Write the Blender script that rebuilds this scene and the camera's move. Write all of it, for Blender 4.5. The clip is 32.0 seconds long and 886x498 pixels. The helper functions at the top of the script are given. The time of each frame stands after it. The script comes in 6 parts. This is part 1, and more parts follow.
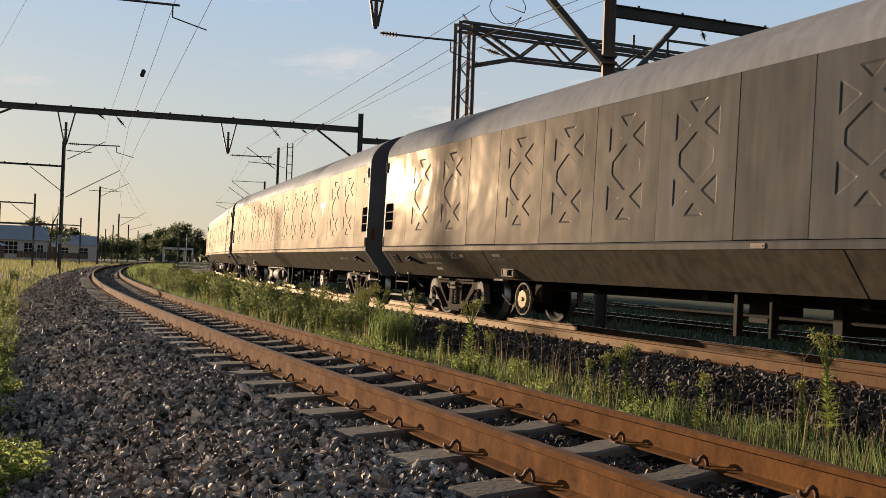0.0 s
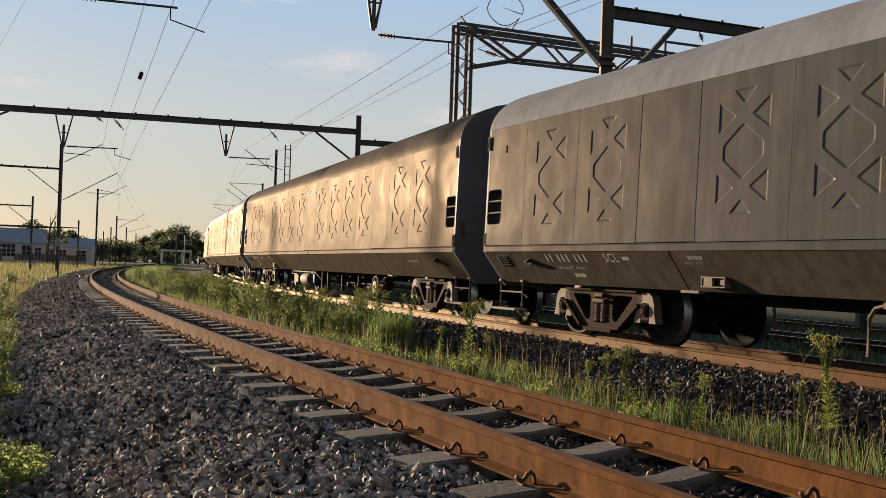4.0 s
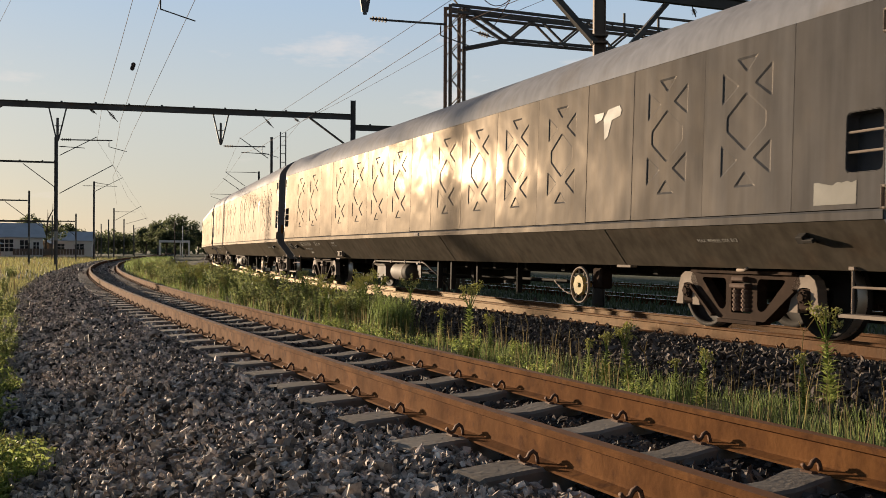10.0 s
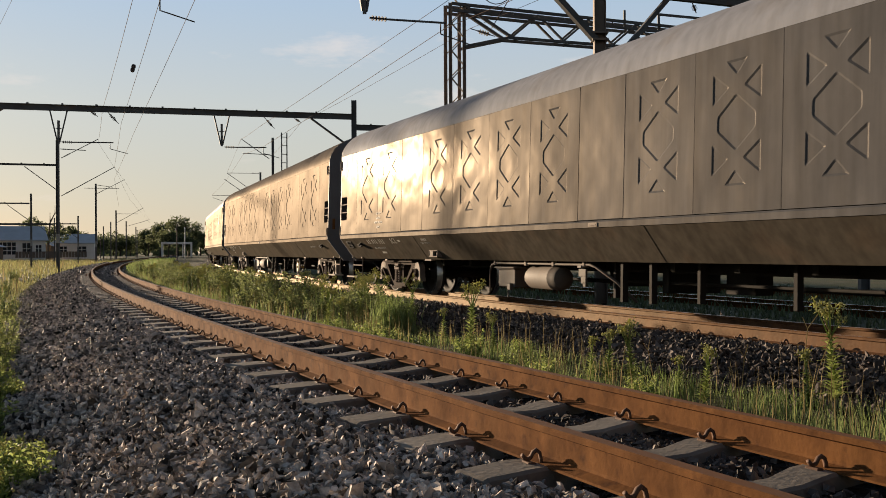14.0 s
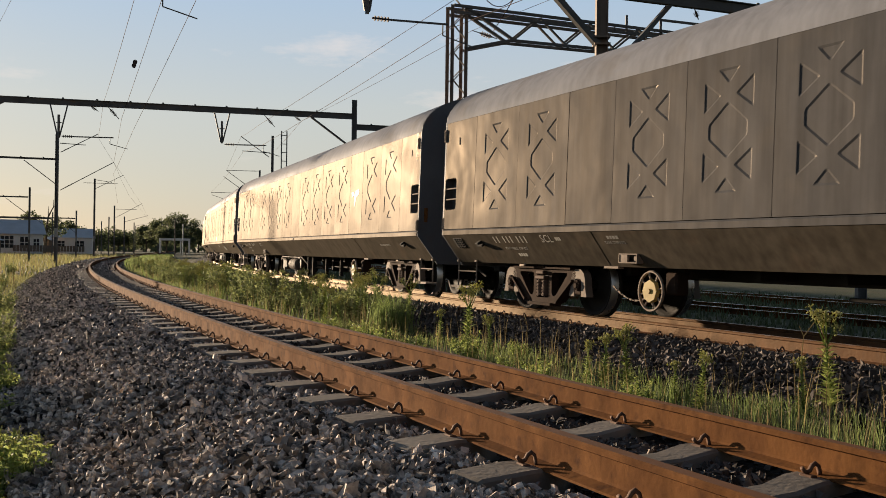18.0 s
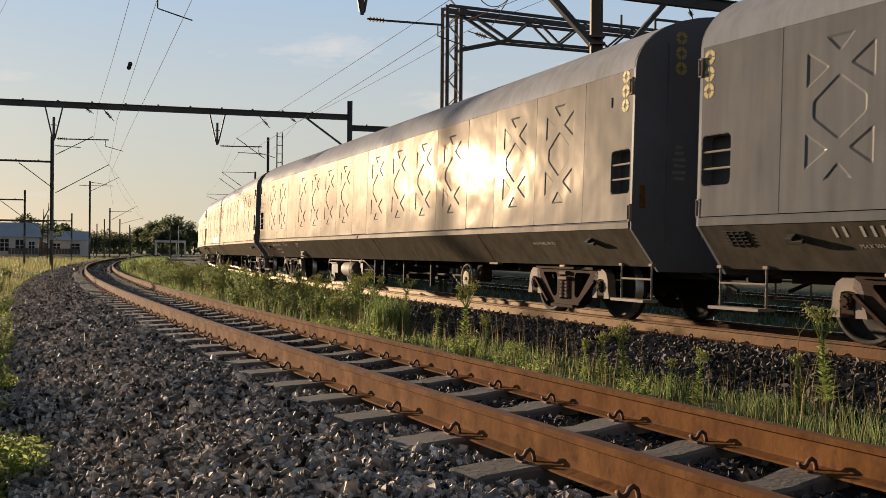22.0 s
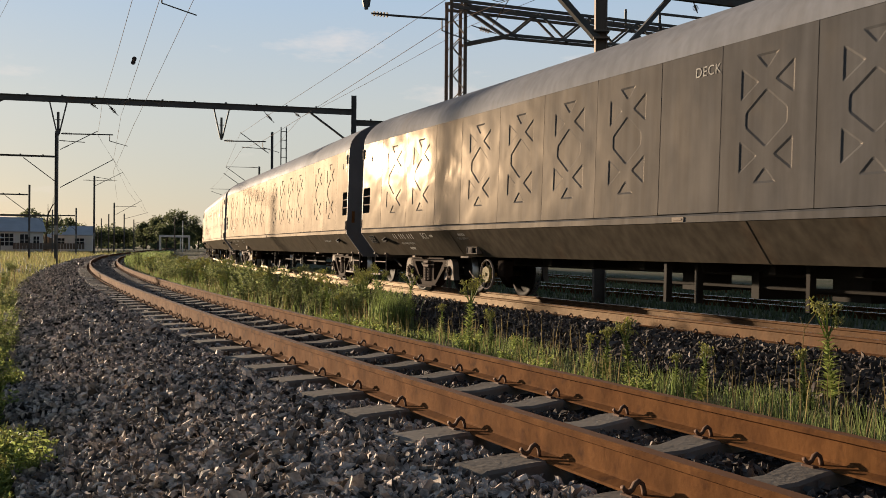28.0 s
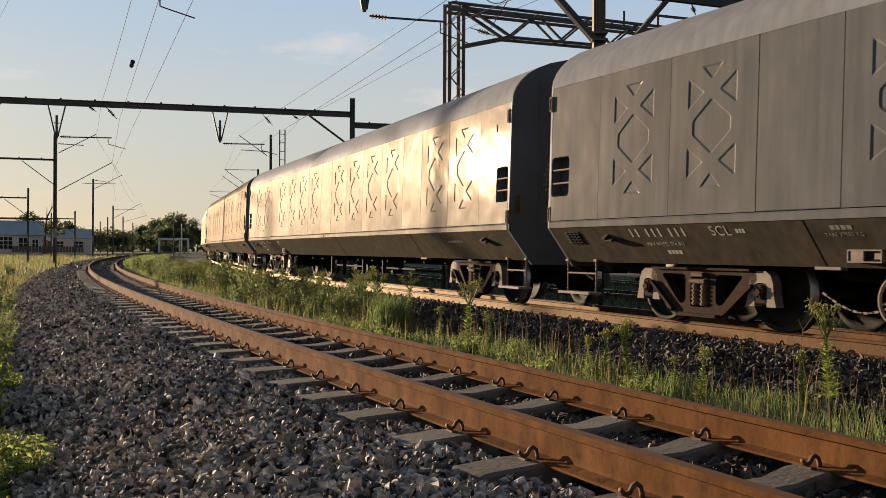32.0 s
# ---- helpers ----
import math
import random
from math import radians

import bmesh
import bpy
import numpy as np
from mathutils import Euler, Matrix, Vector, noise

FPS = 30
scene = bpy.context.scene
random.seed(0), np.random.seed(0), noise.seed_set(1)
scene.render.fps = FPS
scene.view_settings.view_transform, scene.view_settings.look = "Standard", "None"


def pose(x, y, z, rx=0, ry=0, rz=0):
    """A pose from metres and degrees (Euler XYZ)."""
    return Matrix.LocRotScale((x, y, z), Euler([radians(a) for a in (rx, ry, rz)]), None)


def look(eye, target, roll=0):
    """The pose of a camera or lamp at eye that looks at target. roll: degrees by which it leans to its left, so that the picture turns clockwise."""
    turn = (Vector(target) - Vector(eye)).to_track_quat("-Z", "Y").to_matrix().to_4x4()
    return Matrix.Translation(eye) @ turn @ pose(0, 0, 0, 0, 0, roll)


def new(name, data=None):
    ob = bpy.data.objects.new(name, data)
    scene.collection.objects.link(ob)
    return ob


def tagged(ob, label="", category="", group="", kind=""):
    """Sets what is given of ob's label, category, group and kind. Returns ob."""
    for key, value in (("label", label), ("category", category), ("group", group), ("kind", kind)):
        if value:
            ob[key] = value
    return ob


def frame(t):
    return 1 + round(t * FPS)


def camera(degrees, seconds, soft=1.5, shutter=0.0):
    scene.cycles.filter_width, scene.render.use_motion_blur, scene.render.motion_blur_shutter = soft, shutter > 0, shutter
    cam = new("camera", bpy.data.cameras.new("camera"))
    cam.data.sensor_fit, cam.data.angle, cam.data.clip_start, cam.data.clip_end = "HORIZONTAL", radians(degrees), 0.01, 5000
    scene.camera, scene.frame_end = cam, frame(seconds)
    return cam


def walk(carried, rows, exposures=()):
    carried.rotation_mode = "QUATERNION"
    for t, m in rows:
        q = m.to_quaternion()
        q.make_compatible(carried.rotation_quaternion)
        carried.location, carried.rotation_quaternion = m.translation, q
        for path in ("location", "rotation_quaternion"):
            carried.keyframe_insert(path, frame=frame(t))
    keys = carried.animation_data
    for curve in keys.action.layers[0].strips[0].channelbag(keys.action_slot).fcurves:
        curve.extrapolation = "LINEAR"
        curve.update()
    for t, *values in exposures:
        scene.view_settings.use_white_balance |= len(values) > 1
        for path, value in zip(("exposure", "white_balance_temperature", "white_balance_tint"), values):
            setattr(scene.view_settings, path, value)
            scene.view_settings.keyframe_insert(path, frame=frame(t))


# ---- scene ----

# ---- camera ----
cam = camera(47.65, 32.0, soft=0.6, shutter=0.03)
# seconds, place, then yaw to the right, pitch and lean in degrees
VIEW = [
    (0, 0.006, -0.018, 0.733, -0.26, 1.05, 1.97),
    (0.5, 0.001, -0.017, 0.735, -0.45, 1.12, 2.05),
    (1, -0.003, -0.018, 0.737, -0.46, 1.20, 2.14),
    (1.5, -0.006, -0.020, 0.737, -0.32, 1.20, 2.12),
    (2, -0.008, -0.020, 0.737, -0.21, 1.18, 2.04),
    (2.5, -0.010, -0.020, 0.737, -0.12, 1.27, 2.04),
    (3, -0.008, -0.021, 0.738, -0.10, 1.29, 1.95),
    (3.5, -0.005, -0.019, 0.738, -0.14, 1.24, 1.91),
    (5.5, 0.000, 0.001, 0.731, -0.02, 0.82, 1.22),
    (6, 0.001, -0.003, 0.733, -0.00, 0.78, 1.02),
    (6.5, 0.002, -0.007, 0.734, -0.01, 0.77, 0.79),
    (7, 0.003, -0.005, 0.734, -0.00, 0.74, 0.60),
    (7.5, 0.004, -0.001, 0.734, -0.01, 0.67, 0.50),
    (8, 0.005, 0.004, 0.732, -0.04, 0.59, 0.38),
    (8.5, 0.006, 0.007, 0.731, -0.00, 0.53, 0.30),
    (9, 0.006, 0.005, 0.731, -0.00, 0.52, 0.28),
    (9.5, 0.005, -0.001, 0.732, 0.00, 0.37, 0.24),
    (10, 0.004, -0.005, 0.732, -0.05, 0.18, 0.22),
    (10.5, 0.004, -0.001, 0.730, -0.08, 0.12, 0.18),
    (11, 0.005, 0.006, 0.728, -0.11, 0.17, 0.18),
    (11.5, 0.006, 0.008, 0.729, -0.12, 0.23, 0.09),
    (12, 0.005, 0.009, 0.729, -0.08, 0.26, 0.04),
    (12.5, 0.005, 0.010, 0.728, -0.12, 0.26, -0.03),
    (13, 0.007, 0.014, 0.729, -0.22, 0.21, -0.21),
    (13.5, 0.010, 0.020, 0.730, -0.26, 0.19, -0.28),
    (14, 0.010, 0.023, 0.729, -0.18, 0.13, -0.31),
    (14.5, 0.010, 0.027, 0.728, -0.04, 0.10, -0.16),
    (16.5, 0.003, 0.020, 0.726, 0.20, 0.26, 0.87),
    (17, 0.003, 0.019, 0.726, 0.15, 0.26, 0.94),
    (17.5, 0.005, 0.017, 0.727, 0.03, 0.21, 0.81),
    (18, 0.006, 0.014, 0.727, -0.06, 0.21, 0.76),
    (18.5, 0.006, 0.009, 0.728, -0.12, 0.25, 0.80),
    (19, 0.005, 0.005, 0.728, -0.11, 0.26, 0.75),
    (19.5, 0.004, 0.005, 0.727, -0.10, 0.31, 0.74),
    (20, 0.003, 0.010, 0.725, -0.11, 0.33, 0.72),
    (20.5, 0.004, 0.007, 0.725, -0.13, 0.31, 0.63),
    (21, 0.003, -0.005, 0.727, -0.05, 0.32, 0.63),
    (21.5, 0.001, -0.010, 0.724, 0.09, 0.29, 0.58),
    (22, -0.001, -0.009, 0.720, 0.17, 0.24, 0.42),
    (22.5, -0.003, -0.013, 0.721, 0.25, 0.16, 0.23),
    (23, -0.004, -0.017, 0.722, 0.15, 0.15, 0.17),
    (23.5, -0.007, -0.014, 0.721, 0.09, 0.14, 0.16),
    (24, -0.007, -0.008, 0.721, 0.00, 0.06, 0.02),
    (24.5, -0.005, -0.003, 0.721, -0.08, -0.02, 0.02),
    (25, -0.004, -0.000, 0.722, -0.15, -0.12, -0.07),
    (25.5, -0.002, -0.003, 0.723, -0.24, -0.22, -0.07),
    (27.5, -0.005, -0.006, 0.722, -0.12, -0.16, 0.26),
    (28, -0.007, -0.009, 0.722, -0.05, -0.06, 0.43),
    (28.5, -0.008, -0.012, 0.722, -0.02, 0.02, 0.52),
    (29, -0.008, -0.011, 0.723, 0.02, 0.08, 0.44),
    (29.5, -0.006, -0.007, 0.724, 0.00, 0.06, 0.37),
    (30, -0.004, 0.001, 0.723, -0.08, -0.05, 0.27),
    (30.5, -0.002, 0.012, 0.721, -0.11, -0.06, 0.29),
    (31, -0.001, 0.012, 0.720, -0.07, 0.01, 0.28),
    (31.5, 0.000, -0.001, 0.723, -0.01, 0.05, 0.25),
    (32, -0.000, -0.008, 0.724, -0.00, 0.06, 0.27),
]


def view_row(t, x, y, z, yaw, pitch, lean):
    a, b = radians(yaw), radians(pitch)
    eye = Vector((x, y, z))
    return t, look(eye, eye + Vector((math.sin(a) * math.cos(b), math.cos(a) * math.cos(b), math.sin(b))), lean)


EXPOSURE = 1.0
walk(cam, [view_row(*r) for r in VIEW], exposures=[(0.0, EXPOSURE), (32.0, EXPOSURE)])

# ---- light ----
SUN_AZ, SUN_EL = radians(-44.0), radians(6.3)
to_sun = Vector((math.sin(SUN_AZ) * math.cos(SUN_EL), math.cos(SUN_AZ) * math.cos(SUN_EL), math.sin(SUN_EL)))
world = bpy.data.worlds.new("evening_sky")
scene.world = world
world.use_nodes = True
wn, wl = world.node_tree.nodes, world.node_tree.links
sky = wn.new("ShaderNodeTexSky")
sky.sky_type, sky.sun_disc = "NISHITA", False
sky.sun_elevation, sky.sun_rotation = SUN_EL, SUN_AZ
sky.air_density, sky.dust_density, sky.ozone_density = 1.0, 0.6, 2.0
# thin evening haze: the clear sky blended with a pale veil, warm at the horizon
geo = wn.new("ShaderNodeTexCoord")
sep = wn.new("ShaderNodeSeparateXYZ")
wl.new(geo.outputs["Generated"], sep.inputs[0])
veil = wn.new("ShaderNodeValToRGB")
veil.color_ramp.elements[0].position, veil.color_ramp.elements[0].color = 0.0, (5.9, 5.25, 4.25, 1)
veil.color_ramp.elements[1].position, veil.color_ramp.elements[1].color = 0.85, (0.45, 0.8, 1.4, 1)
upper = veil.color_ramp.elements.new(0.30)
upper.color = (3.7, 5.4, 7.7, 1)
high = veil.color_ramp.elements.new(0.44)
high.color = (1.5, 2.2, 3.2, 1)
mid = veil.color_ramp.elements.new(0.14)
mid.color = (5.6, 5.8, 5.75, 1)
wl.new(sep.outputs[2], veil.inputs[0])
blend = wn.new("ShaderNodeMix")
blend.data_type = "RGBA"
blend.inputs[0].default_value = 0.8
wl.new(sky.outputs[0], blend.inputs[6])
wl.new(veil.outputs[0], blend.inputs[7])
# a few thin fair-weather clouds
stretch = wn.new("ShaderNodeMapping")
stretch.inputs["Scale"].default_value = (1.0, 1.0, 3.4)
wl.new(geo.outputs["Generated"], stretch.inputs[0])
puff = wn.new("ShaderNodeTexNoise")
puff.inputs["Scale"].default_value, puff.inputs["Detail"].default_value, puff.inputs["Roughness"].default_value = 4.2, 7, 0.62
wl.new(stretch.outputs[0], puff.inputs["Vector"])
cover = wn.new("ShaderNodeMapRange")
cover.inputs["From Min"].default_value, cover.inputs["From Max"].default_value, cover.inputs["To Max"].default_value = 0.57, 0.75, 0.75
wl.new(puff.outputs["Fac"], cover.inputs["Value"])
cloud = wn.new("ShaderNodeMix")
cloud.data_type = "RGBA"
cloud.inputs[7].default_value = (8.2, 7.2, 6.6, 1)
wl.new(cover.outputs[0], cloud.inputs[0])
wl.new(blend.outputs[2], cloud.inputs[6])
# haze glows towards the low sun and dims away from it
toward = wn.new("ShaderNodeVectorMath")
toward.operation = "DOT_PRODUCT"
toward.inputs[1].default_value = (math.sin(SUN_AZ), math.cos(SUN_AZ), 0.0)
wl.new(geo.outputs["Generated"], toward.inputs[0])
fade = wn.new("ShaderNodeMapRange")
fade.inputs["From Min"].default_value, fade.inputs["From Max"].default_value = -0.75, 0.4
fade.inputs["To Min"].default_value, fade.inputs["To Max"].default_value = 0.4, 1.0
wl.new(toward.outputs["Value"], fade.inputs["Value"])
dim = wn.new("ShaderNodeMix")
dim.data_type, dim.blend_type = "RGBA", "MULTIPLY"
dim.inputs[0].default_value = 1.0
wl.new(cloud.outputs[2], dim.inputs[6])
wl.new(fade.outputs[0], dim.inputs[7])
wl.new(dim.outputs[2], wn["Background"].inputs["Color"])
wn["Background"].inputs["Strength"].default_value = 0.0565

sun = new("sun", bpy.data.lights.new("sun", "SUN"))
sun.data.energy, sun.data.angle, sun.data.color = 5.0, radians(1.0), (1.0, 0.775, 0.54)
sun.matrix_world = look((0, 0, 60), Vector((0, 0, 60)) - to_sun)

# ---- materials ----
def material(name, base, other=None, rough=0.7, metal=0.0, scale=3.0, fine=40.0, bump=0.25, coords="Object", per=0.0,
             rough_var=0.12, stain=None, stain_amount=0.35, bump_dist=0.01, wave=0.0, wave_scale=1.3, leaf=False, spec=0.18, coat=0.0, coat_rough=0.12, streak=0.0, lobes=None):
    """A surface with large patches, fine grain, relief and, where given, stains. per: how far single pieces differ."""
    m = bpy.data.materials.new(name)
    m.use_nodes = True
    nt = m.node_tree
    n, l = nt.nodes, nt.links
    b = n["Principled BSDF"]
    other = other or tuple(c * 0.7 for c in base)
    tc = n.new("ShaderNodeTexCoord")
    vec = tc.outputs[coords]
    if per < 0:                                 # each piece shows its own stretch of the pattern
        oi = n.new("ShaderNodeObjectInfo")
        sc = n.new("ShaderNodeMath")
        sc.operation, sc.inputs[1].default_value = "MULTIPLY", 37.0
        l.new(oi.outputs["Random"], sc.inputs[0])
        shift = n.new("ShaderNodeVectorMath")
        l.new(vec, shift.inputs[0])
        l.new(sc.outputs[0], shift.inputs[1])
        vec = shift.outputs[0]
    big, small = n.new("ShaderNodeTexNoise"), n.new("ShaderNodeTexNoise")
    big.inputs["Scale"].default_value, big.inputs["Detail"].default_value = scale, 5
    small.inputs["Scale"].default_value, small.inputs["Detail"].default_value = fine, 4
    for x in (big, small):
        l.new(vec, x.inputs["Vector"])
    mix = n.new("ShaderNodeMix")
    mix.data_type = "RGBA"
    mix.inputs[6].default_value, mix.inputs[7].default_value = (*base, 1), (*other, 1)
    add = n.new("ShaderNodeMath")
    add.operation = "MULTIPLY_ADD"
    add.inputs[1].default_value, add.inputs[2].default_value = 0.45, 0.0
    l.new(small.outputs["Fac"], add.inputs[0])
    ramp = n.new("ShaderNodeMapRange")
    ramp.inputs["From Min"].default_value, ramp.inputs["From Max"].default_value = 0.35, 0.68
    ramp.inputs["To Max"].default_value = 0.65
    l.new(big.outputs["Fac"], ramp.inputs["Value"])
    l.new(ramp.outputs[0], add.inputs[2])
    l.new(add.outputs[0], mix.inputs[0])
    col = mix.outputs[2]
    if stain:
        st = n.new("ShaderNodeTexNoise")
        st.inputs["Scale"].default_value, st.inputs["Detail"].default_value = scale * 2.3, 8
        l.new(vec, st.inputs["Vector"])
        mr = n.new("ShaderNodeMapRange")
        mr.inputs["From Min"].default_value, mr.inputs["From Max"].default_value = 0.56, 0.72
        mr.inputs["To Max"].default_value = stain_amount
        l.new(st.outputs["Fac"], mr.inputs["Value"])
        m2 = n.new("ShaderNodeMix")
        m2.data_type = "RGBA"
        m2.inputs[7].default_value = (*stain, 1)
        l.new(mr.outputs[0], m2.inputs[0])
        l.new(col, m2.inputs[6])
        col = m2.outputs[2]
    if streak:                                  # rain streaks and rubbed bands running down the sheet
        mp = n.new("ShaderNodeMapping")
        mp.inputs["Scale"].default_value = (5.0, 5.0, 0.45)
        l.new(vec, mp.inputs[0])
        sn = n.new("ShaderNodeTexNoise")
        sn.inputs["Scale"].default_value, sn.inputs["Detail"].default_value = 1.6, 6
        l.new(mp.outputs[0], sn.inputs["Vector"])
        mr = n.new("ShaderNodeMapRange")
        mr.inputs["From Min"].default_value, mr.inputs["From Max"].default_value = 0.3, 0.7
        mr.inputs["To Min"].default_value, mr.inputs["To Max"].default_value = 1 - streak, 1 + streak
        l.new(sn.outputs["Fac"], mr.inputs["Value"])
        hs = n.new("ShaderNodeHueSaturation")
        l.new(mr.outputs[0], hs.inputs["Value"])
        l.new(col, hs.inputs["Color"])
        col = hs.outputs[0]
    if per:
        src = n.new("ShaderNodeNewGeometry").outputs["Random Per Island"] if per > 0 else n.new("ShaderNodeObjectInfo").outputs["Random"]
        mr = n.new("ShaderNodeMapRange")
        mr.inputs["To Min"].default_value, mr.inputs["To Max"].default_value = 1 - abs(per), 1 + abs(per)
        l.new(src, mr.inputs["Value"])
        hsv = n.new("ShaderNodeHueSaturation")
        l.new(mr.outputs[0], hsv.inputs["Value"])
        l.new(col, hsv.inputs["Color"])
        col = hsv.outputs[0]
    l.new(col, b.inputs["Base Color"])
    rr = n.new("ShaderNodeMapRange")
    rr.inputs["To Min"].default_value, rr.inputs["To Max"].default_value = rough - rough_var, min(1, rough + rough_var)
    l.new(big.outputs["Fac"], rr.inputs["Value"])
    l.new(rr.outputs[0], b.inputs["Roughness"])
    b.inputs["Metallic"].default_value = metal
    b.inputs["Specular IOR Level"].default_value = spec
    b.inputs["Coat Weight"].default_value, b.inputs["Coat Roughness"].default_value = coat, coat_rough
    last = None
    if wave:
        wv = n.new("ShaderNodeTexNoise")
        wv.inputs["Scale"].default_value, wv.inputs["Detail"].default_value = wave_scale, 1.5
        l.new(vec, wv.inputs["Vector"])
        wb = n.new("ShaderNodeBump")
        wb.inputs["Strength"].default_value, wb.inputs["Distance"].default_value = 1.0, wave
        l.new(wv.outputs["Fac"], wb.inputs["Height"])
        last = wb.outputs[0]
    if bump:
        bp = n.new("ShaderNodeBump")
        bp.inputs["Strength"].default_value, bp.inputs["Distance"].default_value = bump, bump_dist
        l.new(small.outputs["Fac"], bp.inputs["Height"])
        if last:
            l.new(last, bp.inputs["Normal"])
        last = bp.outputs[0]
    if last:
        l.new(last, b.inputs["Normal"])
        if coat:
            l.new(last, b.inputs["Coat Normal"])
    if lobes:                                   # metallic paint: a body colour, a broad flake lobe and a thin polished one
        d = n.new("ShaderNodeBsdfDiffuse")
        l.new(col, d.inputs["Color"])
        if last:
            l.new(last, d.inputs["Normal"])
        total = d.outputs[0]
        for tint, r0 in lobes:
            gl = n.new("ShaderNodeBsdfGlossy")
            fr = n.new("ShaderNodeFresnel")         # the gloss grows towards a grazing view
            fr.inputs["IOR"].default_value = 1.6
            if last:
                l.new(last, fr.inputs["Normal"])
            tn = n.new("ShaderNodeVectorMath")
            tn.operation = "SCALE"
            tn.inputs[0].default_value = tint
            l.new(fr.outputs[0], tn.inputs["Scale"])
            l.new(tn.outputs[0], gl.inputs["Color"])
            rv = n.new("ShaderNodeMapRange")
            rv.inputs["To Min"].default_value, rv.inputs["To Max"].default_value = r0 * 0.75, r0 * 1.25
            l.new(big.outputs["Fac"], rv.inputs["Value"])
            l.new(rv.outputs[0], gl.inputs["Roughness"])
            if last:
                l.new(last, gl.inputs["Normal"])
            ad = n.new("ShaderNodeAddShader")
            l.new(total, ad.inputs[0])
            l.new(gl.outputs[0], ad.inputs[1])
            total = ad.outputs[0]
        l.new(total, n["Material Output"].inputs["Surface"])
    if leaf:
        b.inputs["Transmission Weight"].default_value = 0.0
        tr = n.new("ShaderNodeBsdfTranslucent")
        l.new(col, tr.inputs["Color"])
        ms = n.new("ShaderNodeMixShader")
        ms.inputs[0].default_value = 0.5
        l.new(b.outputs[0], ms.inputs[1])
        l.new(tr.outputs[0], ms.inputs[2])
        l.new(ms.outputs[0], n["Material Output"].inputs["Surface"])
    return m


M_SOIL = material("dry_soil_and_turf", (0.065, 0.08, 0.028), (0.11, 0.095, 0.05), rough=0.95, scale=0.35, fine=9, bump=0.6, bump_dist=0.05)
# near-black: the shade between loose stones is put into the bed's colour
M_BED = material("gap_shade_ballast_bed", (0.016, 0.014, 0.013), (0.03, 0.026, 0.023), rough=0.9, scale=2.5, fine=22, bump=1.0, bump_dist=0.05)
M_STONE = material("crushed_ballast_stone", (0.72, 0.615, 0.525), (0.066, 0.061, 0.06), rough=0.75, spec=0.11, scale=20, fine=60, bump=0.5, bump_dist=0.004, per=0.97, stain=(0.17, 0.09, 0.055), stain_amount=0.5)
M_OILY = material("grimy_dark_ballast_stone", (0.15, 0.122, 0.105), (0.055, 0.046, 0.041), rough=0.75, spec=0.2, scale=5, fine=60, bump=0.5, bump_dist=0.004, per=0.7, stain=(0.13, 0.075, 0.05), stain_amount=0.5)
M_RUST = material("rusty_rail_steel", (0.180, 0.080, 0.028), (0.095, 0.042, 0.018), rough=0.9, scale=5, fine=30, bump=0.6, bump_dist=0.004, streak=0.2, stain=(0.06, 0.027, 0.015), stain_amount=0.8, spec=0.03)
M_RUSTHEAD = material("rust_filmed_rail_head", (0.22, 0.092, 0.032), (0.15, 0.06, 0.021), rough=0.7, scale=1.5, fine=40, bump=0.15, bump_dist=0.002, spec=0.3)
M_HEAD = material("worn_rail_head", (0.42, 0.22, 0.10), (0.3, 0.16, 0.08), rough=0.42, metal=0.35, scale=1.5, fine=40, bump=0.15, bump_dist=0.002)
M_RUNRAIL = material("dusty_rust_running_rail", (0.125, 0.058, 0.027), (0.075, 0.035, 0.018), lobes=(((0.341, 0.2914, 0.2232), 0.5),), scale=4, fine=30, bump=0.5, bump_dist=0.004, streak=0.2, stain=(0.08, 0.04, 0.025), stain_amount=0.5)
M_CLIP = material("rusted_spring_clip", (0.15, 0.08, 0.048), (0.085, 0.045, 0.03), rough=0.75, metal=0.1, scale=8, fine=60, bump=0.2, bump_dist=0.002)
M_SLEEPER = material("weathered_concrete", (0.33, 0.285, 0.235), (0.20, 0.172, 0.142), rough=0.95, scale=2.2, fine=35, bump=0.5, bump_dist=0.006, per=-0.18, stain=(0.11, 0.075, 0.055), stain_amount=0.5)
M_SILVER = material("silver_grey_wagon_paint", (0.086, 0.0855, 0.089), (0.065, 0.0645, 0.067), streak=0.2, lobes=(((0.06192, 0.05183, 0.04094), 0.56), ((0.0375, 0.0315, 0.02473), 0.39), ((0.01224, 0.01024, 0.007987), 0.16)), scale=0.9, fine=14, bump=0.05, bump_dist=0.003, per=-0.06, wave=0.018, wave_scale=1.6, stain=(0.10, 0.09, 0.08), stain_amount=0.35)
M_LIGHT = material("lighter_grey_wagon_paint", (0.136, 0.136, 0.142), (0.108, 0.108, 0.113), streak=0.15, lobes=(((0.06192, 0.05298, 0.04256), 0.56), ((0.0375, 0.03206, 0.02578), 0.39), ((0.01224, 0.01024, 0.007987), 0.16)), scale=0.9, fine=14, bump=0.05, bump_dist=0.003, per=-0.05, wave=0.018, wave_scale=1.6, stain=(0.15, 0.14, 0.125), stain_amount=0.3)
M_SPRING = material("rust_brown_spring_steel", (0.13, 0.078, 0.055), (0.07, 0.044, 0.034), rough=0.8, scale=6, fine=40, bump=0.2, bump_dist=0.003)
